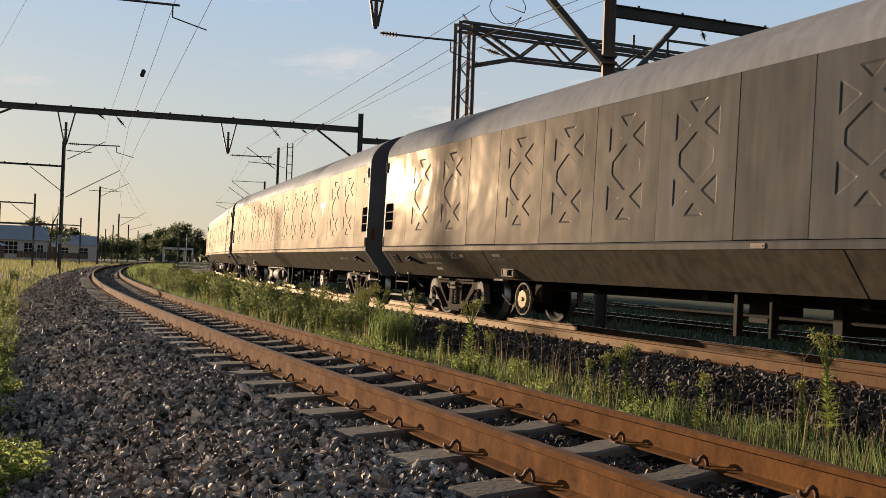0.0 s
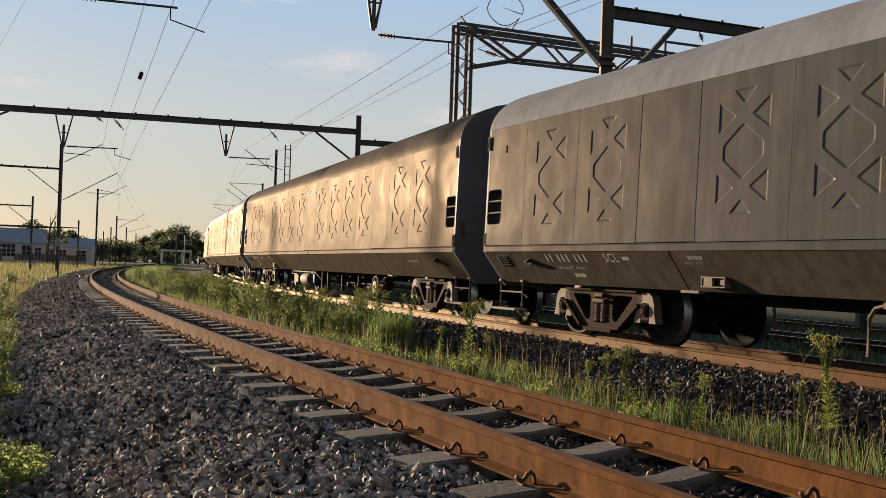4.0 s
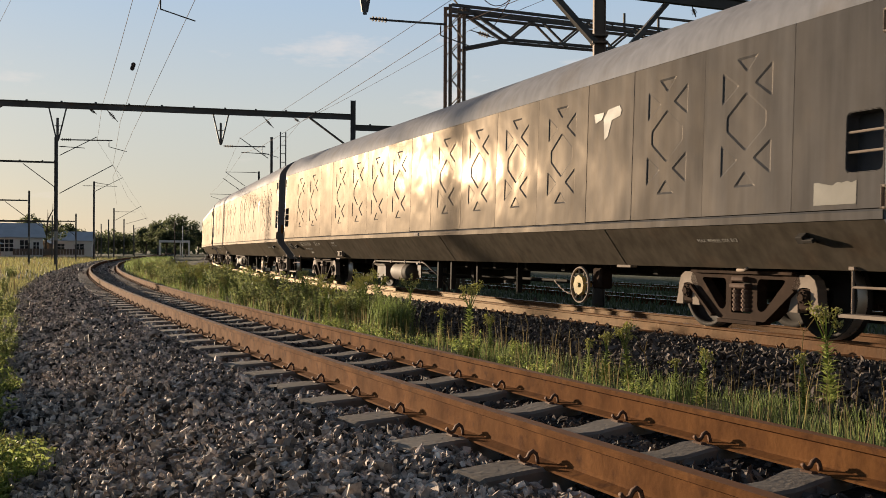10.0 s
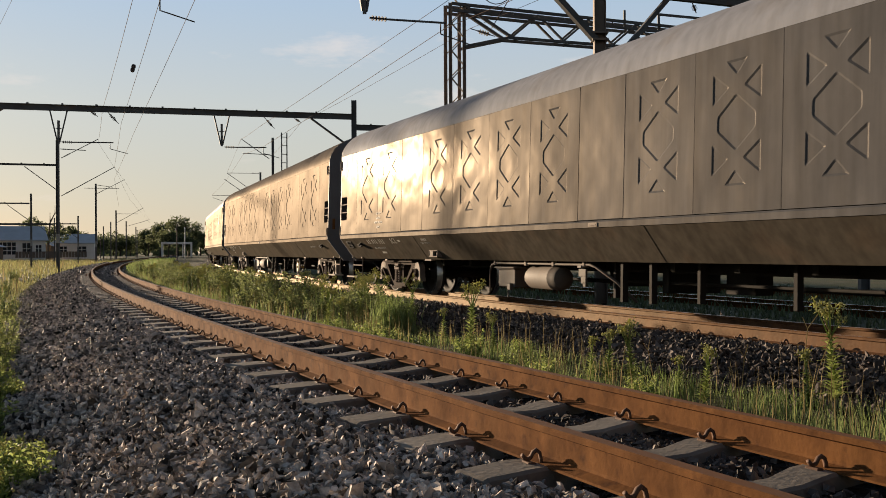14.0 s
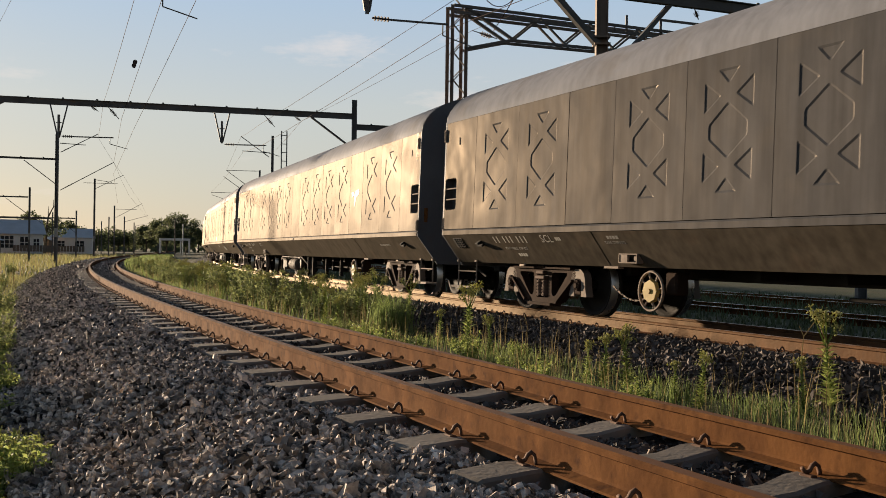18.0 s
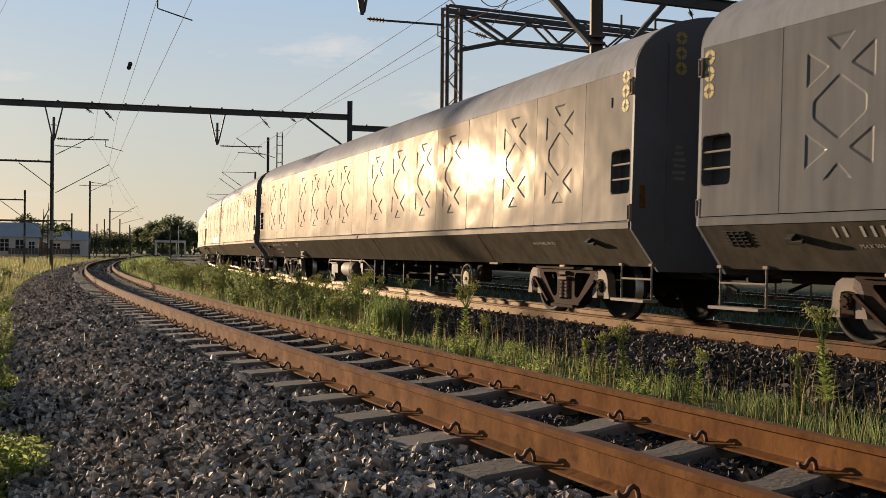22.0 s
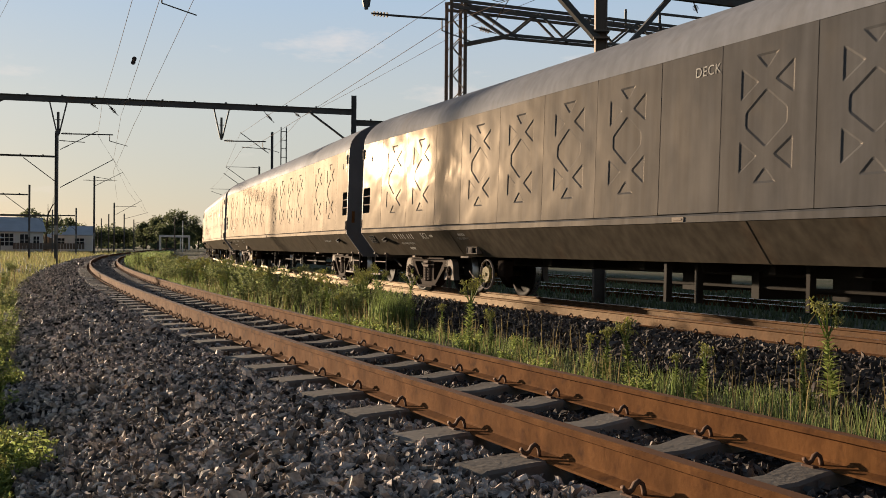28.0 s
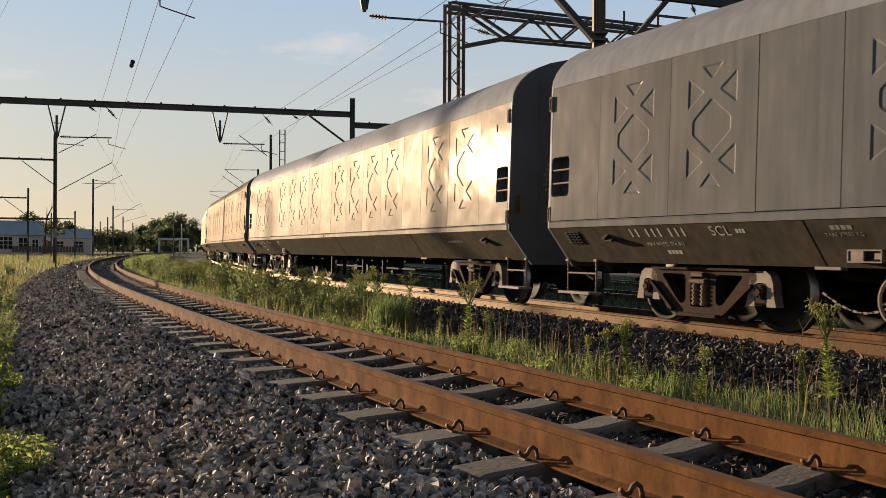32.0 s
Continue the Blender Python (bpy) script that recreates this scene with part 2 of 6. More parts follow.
M_DULL = material("brown_grey_dulled_wagon_paint", (0.084, 0.073, 0.066), (0.065, 0.0565, 0.051), streak=0.12, lobes=(((0.04954, 0.04146, 0.0334), 0.56), ((0.02419, 0.02025, 0.01579), 0.4), ((0.008568, 0.00683, 0.005324), 0.18)), scale=0.9, fine=14, bump=0.05, bump_dist=0.003, per=-0.06, wave=0.02, wave_scale=1.6, stain=(0.11, 0.08, 0.06), stain_amount=0.35)
M_ROOF = material("grey_roof_paint", (0.2467, 0.252, 0.2751), (0.1837, 0.1869, 0.2027), lobes=(((0.112, 0.112, 0.116), 0.6),), per=-0.06, streak=0.12, scale=0.6, fine=10, bump=0.05, bump_dist=0.003, wave=0.02, wave_scale=0.8, stain=(0.16, 0.135, 0.11), stain_amount=0.35)
M_SKIRT = material("grimy_grey_skirt", (0.078, 0.0663, 0.0533), (0.0533, 0.0455, 0.0364), lobes=(((0.0595, 0.0527, 0.04335), 0.56), ((0.0425, 0.03825, 0.03145), 0.4)), streak=0.25, per=-0.05, scale=0.8, fine=16, bump=0.08, bump_dist=0.004, wave=0.012, stain=(0.085, 0.062, 0.045), stain_amount=0.6)
M_END = material("dark_grey_end_wall", (0.135, 0.142, 0.163), (0.098, 0.101, 0.113), rough=0.6, metal=0.0, scale=1.2, fine=25, bump=0.1, bump_dist=0.004, stain=(0.16, 0.08, 0.045), stain_amount=0.25)
M_UNDER = material("black_underframe_grime", (0.022, 0.02, 0.018), (0.036, 0.03, 0.025), rough=0.85, scale=2, fine=30, bump=0.3, bump_dist=0.006)
M_BOGIE = material("rust_brown_cast_steel", (0.0504, 0.03, 0.0204), (0.0312, 0.0216, 0.0168), rough=0.85, metal=0.0, spec=0.05, scale=2.5, fine=35, bump=0.35, bump_dist=0.006, stain=(0.12, 0.07, 0.045), stain_amount=0.35)
M_PEDESTAL = material("dusty_pale_axle_guard", (0.308, 0.252, 0.203), (0.182, 0.14, 0.112), rough=0.8, scale=3, fine=35, bump=0.25, bump_dist=0.005)
M_WHEEL = material("dark_wheel_steel", (0.04, 0.033, 0.028), (0.028, 0.024, 0.021), rough=0.75, metal=0.2, scale=3, fine=40, bump=0.15, bump_dist=0.003)
M_TYRE = material("bright_wheel_tread", (0.5, 0.48, 0.45), (0.4, 0.38, 0.36), rough=0.3, metal=0.9, scale=4, fine=60, bump=0.05)
M_TANK = material("dusty_air_tank_paint", (0.145, 0.115, 0.09), (0.10, 0.08, 0.064), rough=0.7, metal=0.0, scale=2, fine=30, bump=0.1, bump_dist=0.003, stain=(0.15, 0.09, 0.06), stain_amount=0.4)
M_YELLOW = material("faded_yellow_paint", (0.42, 0.31, 0.09), (0.3, 0.22, 0.08), rough=0.6, scale=4, fine=40, bump=0.1)
M_WHITE = material("faded_white_lettering", (0.42, 0.40, 0.36), (0.3, 0.285, 0.255), rough=0.6, scale=5, fine=60, bump=0.05)
M_FADED = material("worn_off_white_lettering", (0.32, 0.305, 0.28), (0.12, 0.115, 0.11), rough=0.6, scale=9, fine=60, bump=0.05)
M_STEEL = material("dark_galvanised_steel", (0.16, 0.155, 0.15), (0.105, 0.098, 0.092), rough=0.65, metal=0.15, scale=1.5, fine=25, bump=0.15, bump_dist=0.004, stain=(0.17, 0.10, 0.06), stain_amount=0.5)
M_RUSTMAST = material("rust_streaked_mast_steel", (0.27, 0.21, 0.165), (0.16, 0.125, 0.105), rough=0.7, metal=0.0, scale=1.2, fine=25, bump=0.2, bump_dist=0.004, stain=(0.26, 0.13, 0.065), stain_amount=0.6)
M_WIRE = material("weathered_copper_wire", (0.15, 0.095, 0.075), (0.11, 0.07, 0.055), rough=0.9, metal=0.0, spec=0.1, scale=5, fine=40, bump=0.0)
M_INSUL = material("dark_glazed_insulator", (0.10, 0.08, 0.075), (0.07, 0.055, 0.05), rough=0.75, scale=5, fine=40, bump=0.0)
M_GRASS = material("sunlit_grass_blade", (0.185, 0.26, 0.075), (0.27, 0.31, 0.125), rough=0.6, scale=1.1, fine=10, bump=0.0, per=0.4, leaf=True)
M_MEADOW = material("yellowing_meadow_grass", (0.225, 0.235, 0.088), (0.32, 0.295, 0.135), rough=0.6, scale=1.1, fine=10, bump=0.0, per=0.4, leaf=True)
M_DRY = material("dry_straw_stalk", (0.30, 0.24, 0.12), (0.22, 0.17, 0.08), rough=0.8, scale=2, fine=10, bump=0.0, per=0.35, leaf=True)
M_WEED = material("weed_leaf", (0.25, 0.33, 0.09), (0.36, 0.39, 0.14), rough=0.55, scale=3, fine=20, bump=0.0, per=0.35, leaf=True)
M_BUSH = material("dull_weed_leaf", (0.17, 0.21, 0.08), (0.25, 0.265, 0.12), rough=0.65, spec=0.25, scale=3, fine=20, bump=0.0, per=0.4, leaf=True)
M_VENT = material("dim_vent_lining", (0.075, 0.072, 0.075), (0.055, 0.052, 0.052), rough=0.8, scale=3, fine=30, bump=0.1)
M_PALE = material("pale_repaint", (0.16, 0.155, 0.135), (0.13, 0.125, 0.11), rough=0.6, spec=0.2, scale=3, fine=30, bump=0.05)
M_FLOWER = material("dull_yellow_flower_head", (0.56, 0.54, 0.26), (0.42, 0.42, 0.18), rough=0.8, scale=6, fine=30, bump=0.0, per=0.3, leaf=True)
M_LEAF = material("tree_foliage", (0.09, 0.115, 0.055), (0.135, 0.145, 0.075), rough=0.6, scale=0.5, fine=6, bump=0.0, per=0.4, leaf=True)
M_BARK = material("grey_brown_bark", (0.10, 0.08, 0.06), (0.07, 0.055, 0.045), rough=0.9, scale=3, fine=25, bump=0.5, bump_dist=0.02)
M_PLASTER = material("white_painted_wall", (0.84, 0.82, 0.78), (0.74, 0.71, 0.67), rough=0.8, scale=0.8, fine=12, bump=0.1)
M_BRICK = material("brown_brick_wall", (0.28, 0.18, 0.12), (0.2, 0.13, 0.09), rough=0.9, scale=2, fine=14, bump=0.3)
M_TIN = material("corrugated_roof_sheet", (0.56, 0.585, 0.62), (0.45, 0.465, 0.49), rough=0.5, metal=0.0, scale=0.7, fine=10, bump=0.2)
M_PANE = material("dark_window_glass", (0.03, 0.035, 0.04), (0.02, 0.025, 0.03), rough=0.08, rough_var=0.04, scale=2, fine=10, bump=0.0)
M_POLE = material("grey_wooden_pole", (0.2, 0.16, 0.125), (0.14, 0.11, 0.09), rough=0.9, scale=2, fine=20, bump=0.3)

# ---- mesh helpers ----
def part(name, mesh, mat, parent, label="", at=None, kind=""):
    """Links a bmesh or a ready mesh as one object under a thing or a part."""
    if isinstance(mesh, bmesh.types.BMesh):
        me = bpy.data.meshes.new(name)
        mesh.to_mesh(me)
        mesh.free()
    else:
        me = mesh
    if mat and not me.materials:
        for m in mat if isinstance(mat, (list, tuple)) else [mat]:
            me.materials.append(m)
    ob = new(name, me)
    ob.parent = parent
    if at is not None:
        ob.matrix_basis = at
    return tagged(ob, label, kind=kind)


def thing(name, m, label, category, group="", kind=""):
    ob = new(name)
    ob.empty_display_size = 0.2
    ob.matrix_basis = m
    return tagged(ob, label, category, group, kind)


def box(bm, c, size, rot=None, bev=0.0):
    m = Matrix.Translation(c) @ (rot or Matrix()) @ Matrix.Diagonal((*size, 1))
    vs = bmesh.ops.create_cube(bm, size=1.0, matrix=m)["verts"]
    if bev:
        bmesh.ops.bevel(bm, geom=list({e for v in vs for e in v.link_edges}), offset=bev, segments=1, affect="EDGES")


def along(p0, p1):
    d = Vector(p1) - Vector(p0)
    return Matrix.Translation((Vector(p0) + Vector(p1)) / 2) @ d.to_track_quat("Z", "Y").to_matrix().to_4x4(), d.length


def bar(bm, p0, p1, w, h):
    m, ln = along(p0, p1)
    bmesh.ops.create_cube(bm, size=1.0, matrix=m @ Matrix.Diagonal((w, h, ln, 1)))


def rod(bm, p0, p1, r, r1=None, seg=8, caps=True):
    m, ln = along(p0, p1)
    bmesh.ops.create_cone(bm, cap_ends=caps, segments=seg, radius1=r, radius2=r if r1 is None else r1, depth=ln, matrix=m)


def poly_mesh(name, verts, faces, smooth=False):
    me = bpy.data.meshes.new(name)
    me.from_pydata([tuple(v) for v in verts] if not isinstance(verts, np.ndarray) else verts.tolist(), [], faces if isinstance(faces, list) else faces.tolist())
    me.polygons.foreach_set("use_smooth", [smooth] * len(me.polygons))
    me.update()
    return me


def tube_path(points, r, seg=6):
    """A bent round bar through points, as a bmesh."""
    bm = bmesh.new()
    pts_ = [Vector(p) for p in points]
    rings = []
    for i, p in enumerate(pts_):
        d = (pts_[min(i + 1, len(pts_) - 1)] - pts_[max(i - 1, 0)]).normalized()
        q = d.to_track_quat("Z", "Y")
        rings.append([bm.verts.new(p + q @ Vector((r * math.cos(k * 2 * math.pi / seg), r * math.sin(k * 2 * math.pi / seg), 0))) for k in range(seg)])
    for a, b in zip(rings, rings[1:]):
        for k in range(seg):
            bm.faces.new((a[k], a[(k + 1) % seg], b[(k + 1) % seg], b[k]))
    bm.faces.new(rings[0][::-1])
    bm.faces.new(rings[-1])
    for f_ in bm.faces:
        f_.smooth = True
    return bm


def lettering(text, size):
    cu = bpy.data.curves.new("lettering", "FONT")
    cu.body, cu.size, cu.extrude, cu.align_x, cu.align_y = text, size, 0.001, "CENTER", "CENTER"
    cu.space_character = 1.12
    ob = bpy.data.objects.new("lettering", cu)
    me = bpy.data.meshes.new_from_object(ob)
    bpy.data.objects.remove(ob)
    return me


# ---- the two curved tracks, as lines on the ground ----
class Line:
    """A centre line by arc length: a heading and a bend that fades to straight at both ends."""

    def __init__(self, x, y, heading, bend, fade, low=-60.0):
        self.s = np.arange(-520.0, 760.0, 0.25)
        b = np.where(self.s > 0, np.maximum(bend + fade * self.s, 0), np.where(self.s > low, bend, 0))
        h_ = np.cumsum(b) * 0.25
        i = int(np.argmin(abs(self.s)))
        self.th = heading + h_ - h_[i]
        px, py = np.cumsum(np.sin(self.th)) * 0.25, np.cumsum(np.cos(self.th)) * 0.25
        self.x, self.y = px - px[i] + x, py - py[i] + y

    def at(self, s, off=0.0, z=0.0):
        th = np.interp(s, self.s, self.th)
        return np.stack(np.broadcast_arrays(np.interp(s, self.s, self.x) + off * np.cos(th), np.interp(s, self.s, self.y) - off * np.sin(th), z), -1)

    def frame_at(self, s, off=0.0, z=0.0, lean=0.0):
        """x to the right of the line, y along it, z up"""
        p, th = self.at(s, off, z), float(np.interp(s, self.s, self.th))
        return Matrix.Translation(p) @ Euler((0, lean, -th)).to_matrix().to_4x4()

    def side(self, x, y):
        """signed distance to the right of the line"""
        sx, sy, st = self.x[::8], self.y[::8], self.th[::8]
        best = np.full(np.shape(x), 1e9)
        out = np.zeros(np.shape(x))
        for a, b, t in zip(sx, sy, st):
            d2 = (x - a) ** 2 + (y - b) ** 2
            k = d2 < best
            best = np.where(k, d2, best)
            out = np.where(k, (x - a) * math.cos(t) - (y - b) * math.sin(t), out)
        return out


NEAR = Line(1.542, 3.0, -0.44365, 0.0032016, -2.652e-05)
FAR = Line(4.9565, 8.0, -0.42924, 0.0044689, -4.8922e-05)
NEAR_Z, FAR_Z = 0.0, -0.088
NEAR_CANT, FAR_CANT = 0.052, 0.028      # rise per metre towards the outside of the curve
GROUND = -0.45


def ground_height(side):
    """the meadow rises gently on the outside of the curve"""
    t = np.clip((-side - 8.0) / 70.0, 0, 1)
    return GROUND + 0.65 * t * t * (3 - 2 * t)


# ---- ground ----
g = np.sinh(np.linspace(-5.2, 5.2, 150)) / math.sinh(5.2) * 2600.0
gx, gy = np.meshgrid(g, g + 30.0)
gz = ground_height(NEAR.side(gx, gy)) + np.where(np.hypot(gx, gy) > 25, 0.05 * np.sin(gx * 0.21) * np.sin(gy * 0.17 + 1), 0)
nv = 150
faces = [(j * nv + i, j * nv + i + 1, (j + 1) * nv + i + 1, (j + 1) * nv + i) for j in range(nv - 1) for i in range(nv - 1)]
ground = part("ground", poly_mesh("ground", np.stack([gx.ravel(), gy.ravel(), gz.ravel()], 1), faces, True), M_SOIL, None)
tagged(ground, "flat dry soil with thin green turf beside the railway", "ground", kind="structure")


def sweep(line, s_values, profile, name):
    """profile: (offset, height) pairs, closed, carried along a line"""
    n = len(profile)
    rings = np.stack([line.at(s_values, o, z) for o, z in profile], 1)
    f_ = [(i * n + k, i * n + (k + 1) % n, (i + 1) * n + (k + 1) % n, (i + 1) * n + k) for i in range(len(s_values) - 1) for k in range(n)]
    return poly_mesh(name, rings.reshape(-1, 3), f_)


def spaced(a, b, near, far_):
    out = [a]
    while out[-1] < b:
        out.append(out[-1] + np.interp(abs(out[-1]), [15, 120], [near, far_]))
    return np.array(out)


S_TRACK = spaced(-420, 560, 0.8, 6.0)
RAIL = [(-0.062, -0.152), (-0.062, -0.142), (-0.012, -0.128), (-0.008, -0.118), (-0.008, -0.036), (-0.034, -0.025), (-0.035, -0.008), (-0.028, 0.0),
        (0.028, 0.0), (0.035, -0.008), (0.034, -0.025), (0.008, -0.036), (0.008, -0.118), (0.012, -0.128), (0.062, -0.142), (0.062, -0.152)]


def rail_mesh(line, off, z, cant, name, head_mat, side_mat=M_RUST):
    me = sweep(line, S_TRACK, [(off + o, z + h_ - off * cant) for o, h_ in RAIL], name)
    me.materials.append(side_mat)
    me.materials.append(head_mat)
    k = len(RAIL)
    idx = np.zeros(len(me.polygons), dtype=np.int32)
    idx[np.arange(len(idx)) % k == 7] = 1
    me.polygons.foreach_set("material_index", idx)
    return me


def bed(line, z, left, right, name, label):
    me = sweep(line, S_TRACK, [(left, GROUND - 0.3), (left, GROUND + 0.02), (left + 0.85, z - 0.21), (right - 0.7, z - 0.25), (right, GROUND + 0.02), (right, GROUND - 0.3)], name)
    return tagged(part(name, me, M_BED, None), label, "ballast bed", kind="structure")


# bed sheets whose colour paints the shade seen in gaps between stones
bed(NEAR, NEAR_Z, -2.45, 1.9, "ballast_bed", "crushed stone bed under the rusty near track, coloured near-black as gap shade")
bed(FAR, FAR_Z, -2.3, 2.3, "ballast_bed", "crushed stone bed under the track that carries the wagons, coloured near-black as gap shade")

HALF_GAUGE = 0.567
near_track = thing("railway_track", Matrix(), "curved narrow-gauge track with rust-orange rails on concrete sleepers", "railway track", kind="structure")
far_track = thing("railway_track", Matrix(), "curved narrow-gauge track that carries the freight wagons", "railway track", kind="structure")
for off in (-HALF_GAUGE, HALF_GAUGE):
    part("rail", rail_mesh(NEAR, off, NEAR_Z, NEAR_CANT, "rail", M_RUSTHEAD), None, near_track, "rust-orange steel rail")
    part("rail", rail_mesh(FAR, off, FAR_Z, FAR_CANT, "rail", M_HEAD, M_RUNRAIL), None, far_track, "rust-brown steel rail with a worn bright head")

# concrete sleepers: tapered sides, a lower middle
def sleeper_mesh():
    bm = bmesh.new()
    shape = [(-1.00, -0.022, 0.09), (-0.985, -0.008, 0.102), (-0.72, 0.006, 0.105), (-0.45, 0.002, 0.10), (-0.26, -0.022, 0.088),
             (0.26, -0.022, 0.088), (0.45, 0.002, 0.10), (0.72, 0.006, 0.105), (0.985, -0.008, 0.102), (1.00, -0.022, 0.09)]
    rings = []
    for x, hi, w in shape:
        rings.append([bm.verts.new(v) for v in ((x, -w - 0.03, -0.2), (x, -w, hi - 0.012), (x, -w + 0.015, hi), (x, w - 0.015, hi), (x, w, hi - 0.012), (x, w + 0.03, -0.2))])
    for a, b in zip(rings, rings[1:]):
        for k in range(5):
            bm.faces.new((a[k], b[k], b[k + 1], a[k + 1]))
    bm.faces.new(rings[0])
    bm.faces.new(rings[-1][::-1])
    bmesh.ops.recalc_face_normals(bm, faces=bm.faces)
    me = bpy.data.meshes.new("sleeper")
    bm.to_mesh(me)
    bm.free()
    me.materials.append(M_SLEEPER)
    return me


def clip_mesh():
    """a bent spring clip on its cast shoulder, beside the rail foot; x points away from the rail"""
    bm = tube_path([(0.135, -0.012, 0.058), (0.115, -0.01, 0.04), (0.085, -0.005, 0.032), (0.06, 0.0, 0.045), (0.042, 0.004, 0.075), (0.015, 0.01, 0.09), (-0.012, 0.016, 0.075), (-0.022, 0.02, 0.045), (-0.025, 0.024, 0.015)], 0.0145)
    box(bm, (0.075, 0.0, 0.006), (0.08, 0.075, 0.03), bev=0.006)
    bmesh.ops.scale(bm, vec=(0.44, 0.9, 0.66), verts=bm.verts[:])
    me = bpy.data.meshes.new("rail_clip")
    bm.to_mesh(me)
    bm.free()
    me.materials.append(M_CLIP)
    return me


ME_SLEEPER, ME_CLIP = sleeper_mesh(), clip_mesh()
PITCH, FIRST = 0.6818, 1.085
SKEW = 0.28                             # the old sleepers have crept round under the near rails


def joined(me, poses, name):
    """many copies of one mesh, as one mesh"""
    v = np.array([tuple(x.co) for x in me.vertices])
    polys = [tuple(p.vertices) for p in me.polygons]
    vs, fs = [], []
    for i, m in enumerate(poses):
        a = np.array(m)
        vs.append(v @ a[:3, :3].T + a[:3, 3])
        fs += [tuple(q + i * len(v) for q in p) for p in polys]
    out = poly_mesh(name, np.concatenate(vs), fs)
    out.materials.append(me.materials[0])
    return out


def lay_sleepers(line, z, cant, track_ob, k0, k1, near_max, clip_max, skew=0.0):
    rnd = random.Random(5)
    rest, rest_c = [], []
    for k in range(k0, k1):
        s_ = FIRST + PITCH * k + rnd.uniform(-0.015, 0.015)
        turn = math.atan(skew)
        m = line.frame_at(s_ - skew * HALF_GAUGE, 0, z - 0.153, cant) @ pose(rnd.uniform(-0.015, 0.015), 0, 0, 0, 0, math.degrees(turn) + rnd.uniform(-0.8, 0.8))
        if k < near_max:
            part("sleeper", ME_SLEEPER, None, track_ob, at=m)
        else:
            rest.append(m)
        for off, sgn in ((-HALF_GAUGE, -1), (-HALF_GAUGE, 1), (HALF_GAUGE, -1), (HALF_GAUGE, 1)):
            c = line.frame_at(s_ - skew * (HALF_GAUGE - off - sgn * 0.062), off + sgn * 0.062, z - 0.152 - off * cant, cant) @ pose(0, 0, 0, 0, 0, (0 if sgn > 0 else 180) + rnd.uniform(-4, 4))
            if k < clip_max:
                part("rail_clip", ME_CLIP, None, track_ob, at=c)
            elif k < near_max:
                rest_c.append(c)
    if rest:
        part("sleepers_beyond", joined(ME_SLEEPER, rest, "sleepers_beyond"), None, track_ob, kind="stuff")
    if rest_c:
        part("rail_clips_beyond", joined(ME_CLIP, rest_c, "rail_clips_beyond"), None, track_ob, kind="stuff")


lay_sleepers(NEAR, NEAR_Z, NEAR_CANT, near_track, -12, 230, 90, 46, SKEW)
lay_sleepers(FAR, FAR_Z, FAR_CANT, far_track, -14, 200, 60, 34)

# two more tracks beyond the wagons
for shift in (6.4, 11.0):
    tr = thing("railway_track", Matrix(), "overgrown siding track beyond the wagons", "railway track", kind="structure")
    for off in (-HALF_GAUGE, HALF_GAUGE):
        part("rail", rail_mesh(FAR, shift + off, FAR_Z - 0.24, 0.0, "rail", M_TYRE), None, tr, "rusty rail")

# ---- freight wagons: one long covered car carrier, twenty-five of them in a row ----
WAGON_PITCH = 21.608
TRAVEL = (12.8265, -376.6378, -65.017, 141.9198, -152.1153, 56.3003)
BODY = WAGON_PITCH - 1.08
HALF = BODY / 2
BOGIE_X = WAGON_PITCH / 2 - 2.83
SEAMS = [0.54, 1.58, 2.86, 4.14, 5.15, 6.44, 7.73, 9.02, 10.30]


def joint_place(t):
    """arc length of the first gap at t seconds"""
    return sum(c * (t / 32.0) ** k for k, c in enumerate(TRAVEL))


def wagon_pose(n, t):
    """x forwards, towards the camera's end of the line"""
    mid = joint_place(t) + (n + 0.5) * WAGON_PITCH
    a, b = Vector(FAR.at(mid - BOGIE_X, 0, FAR_Z)), Vector(FAR.at(mid + BOGIE_X, 0, FAR_Z))
    d = a - b
    return Matrix.Translation((a + b) / 2) @ Euler((-0.018, 0, math.atan2(d.y, d.x))).to_matrix().to_4x4()


def extruded(profile, x0, x1, closed=True, smooth=False):
    """(y, z) profile carried along x"""
    bm = bmesh.new()
    a = [bm.verts.new((x0, y, z)) for y, z in profile]
    b = [bm.verts.new((x1, y, z)) for y, z in profile]
    n = len(profile)
    for k in range(n if closed else n - 1):
        bm.faces.new((a[k], a[(k + 1) % n], b[(k + 1) % n], b[k])).smooth = smooth
    if closed:
        bm.faces.new(a[::-1])
        bm.faces.new(b)
    bmesh.ops.recalc_face_normals(bm, faces=bm.faces)
    return bm


def rounded(pts2, r=0.03, seg=3):
    out = []
    n = len(pts2)
    for i in range(n):
        a, p, b = Vector(pts2[i - 1]), Vector(pts2[i]), Vector(pts2[(i + 1) % n])
        u, v = (a - p).normalized(), (b - p).normalized()
        for k in range(seg + 1):
            t = k / seg
            out.append(tuple((p + u * r) * (1 - t) ** 2 + p * 2 * t * (1 - t) + (p + v * r) * t * t))
    return out


PANEL_Z0, PANEL_Z1 = 1.158, 2.825


def sheet(bm, w, z0=PANEL_Z0, z1=PANEL_Z1, d=0.045):
    box(bm, (0, d / 2, (z0 + z1) / 2), (w, d, z1 - z0), bev=0.006)


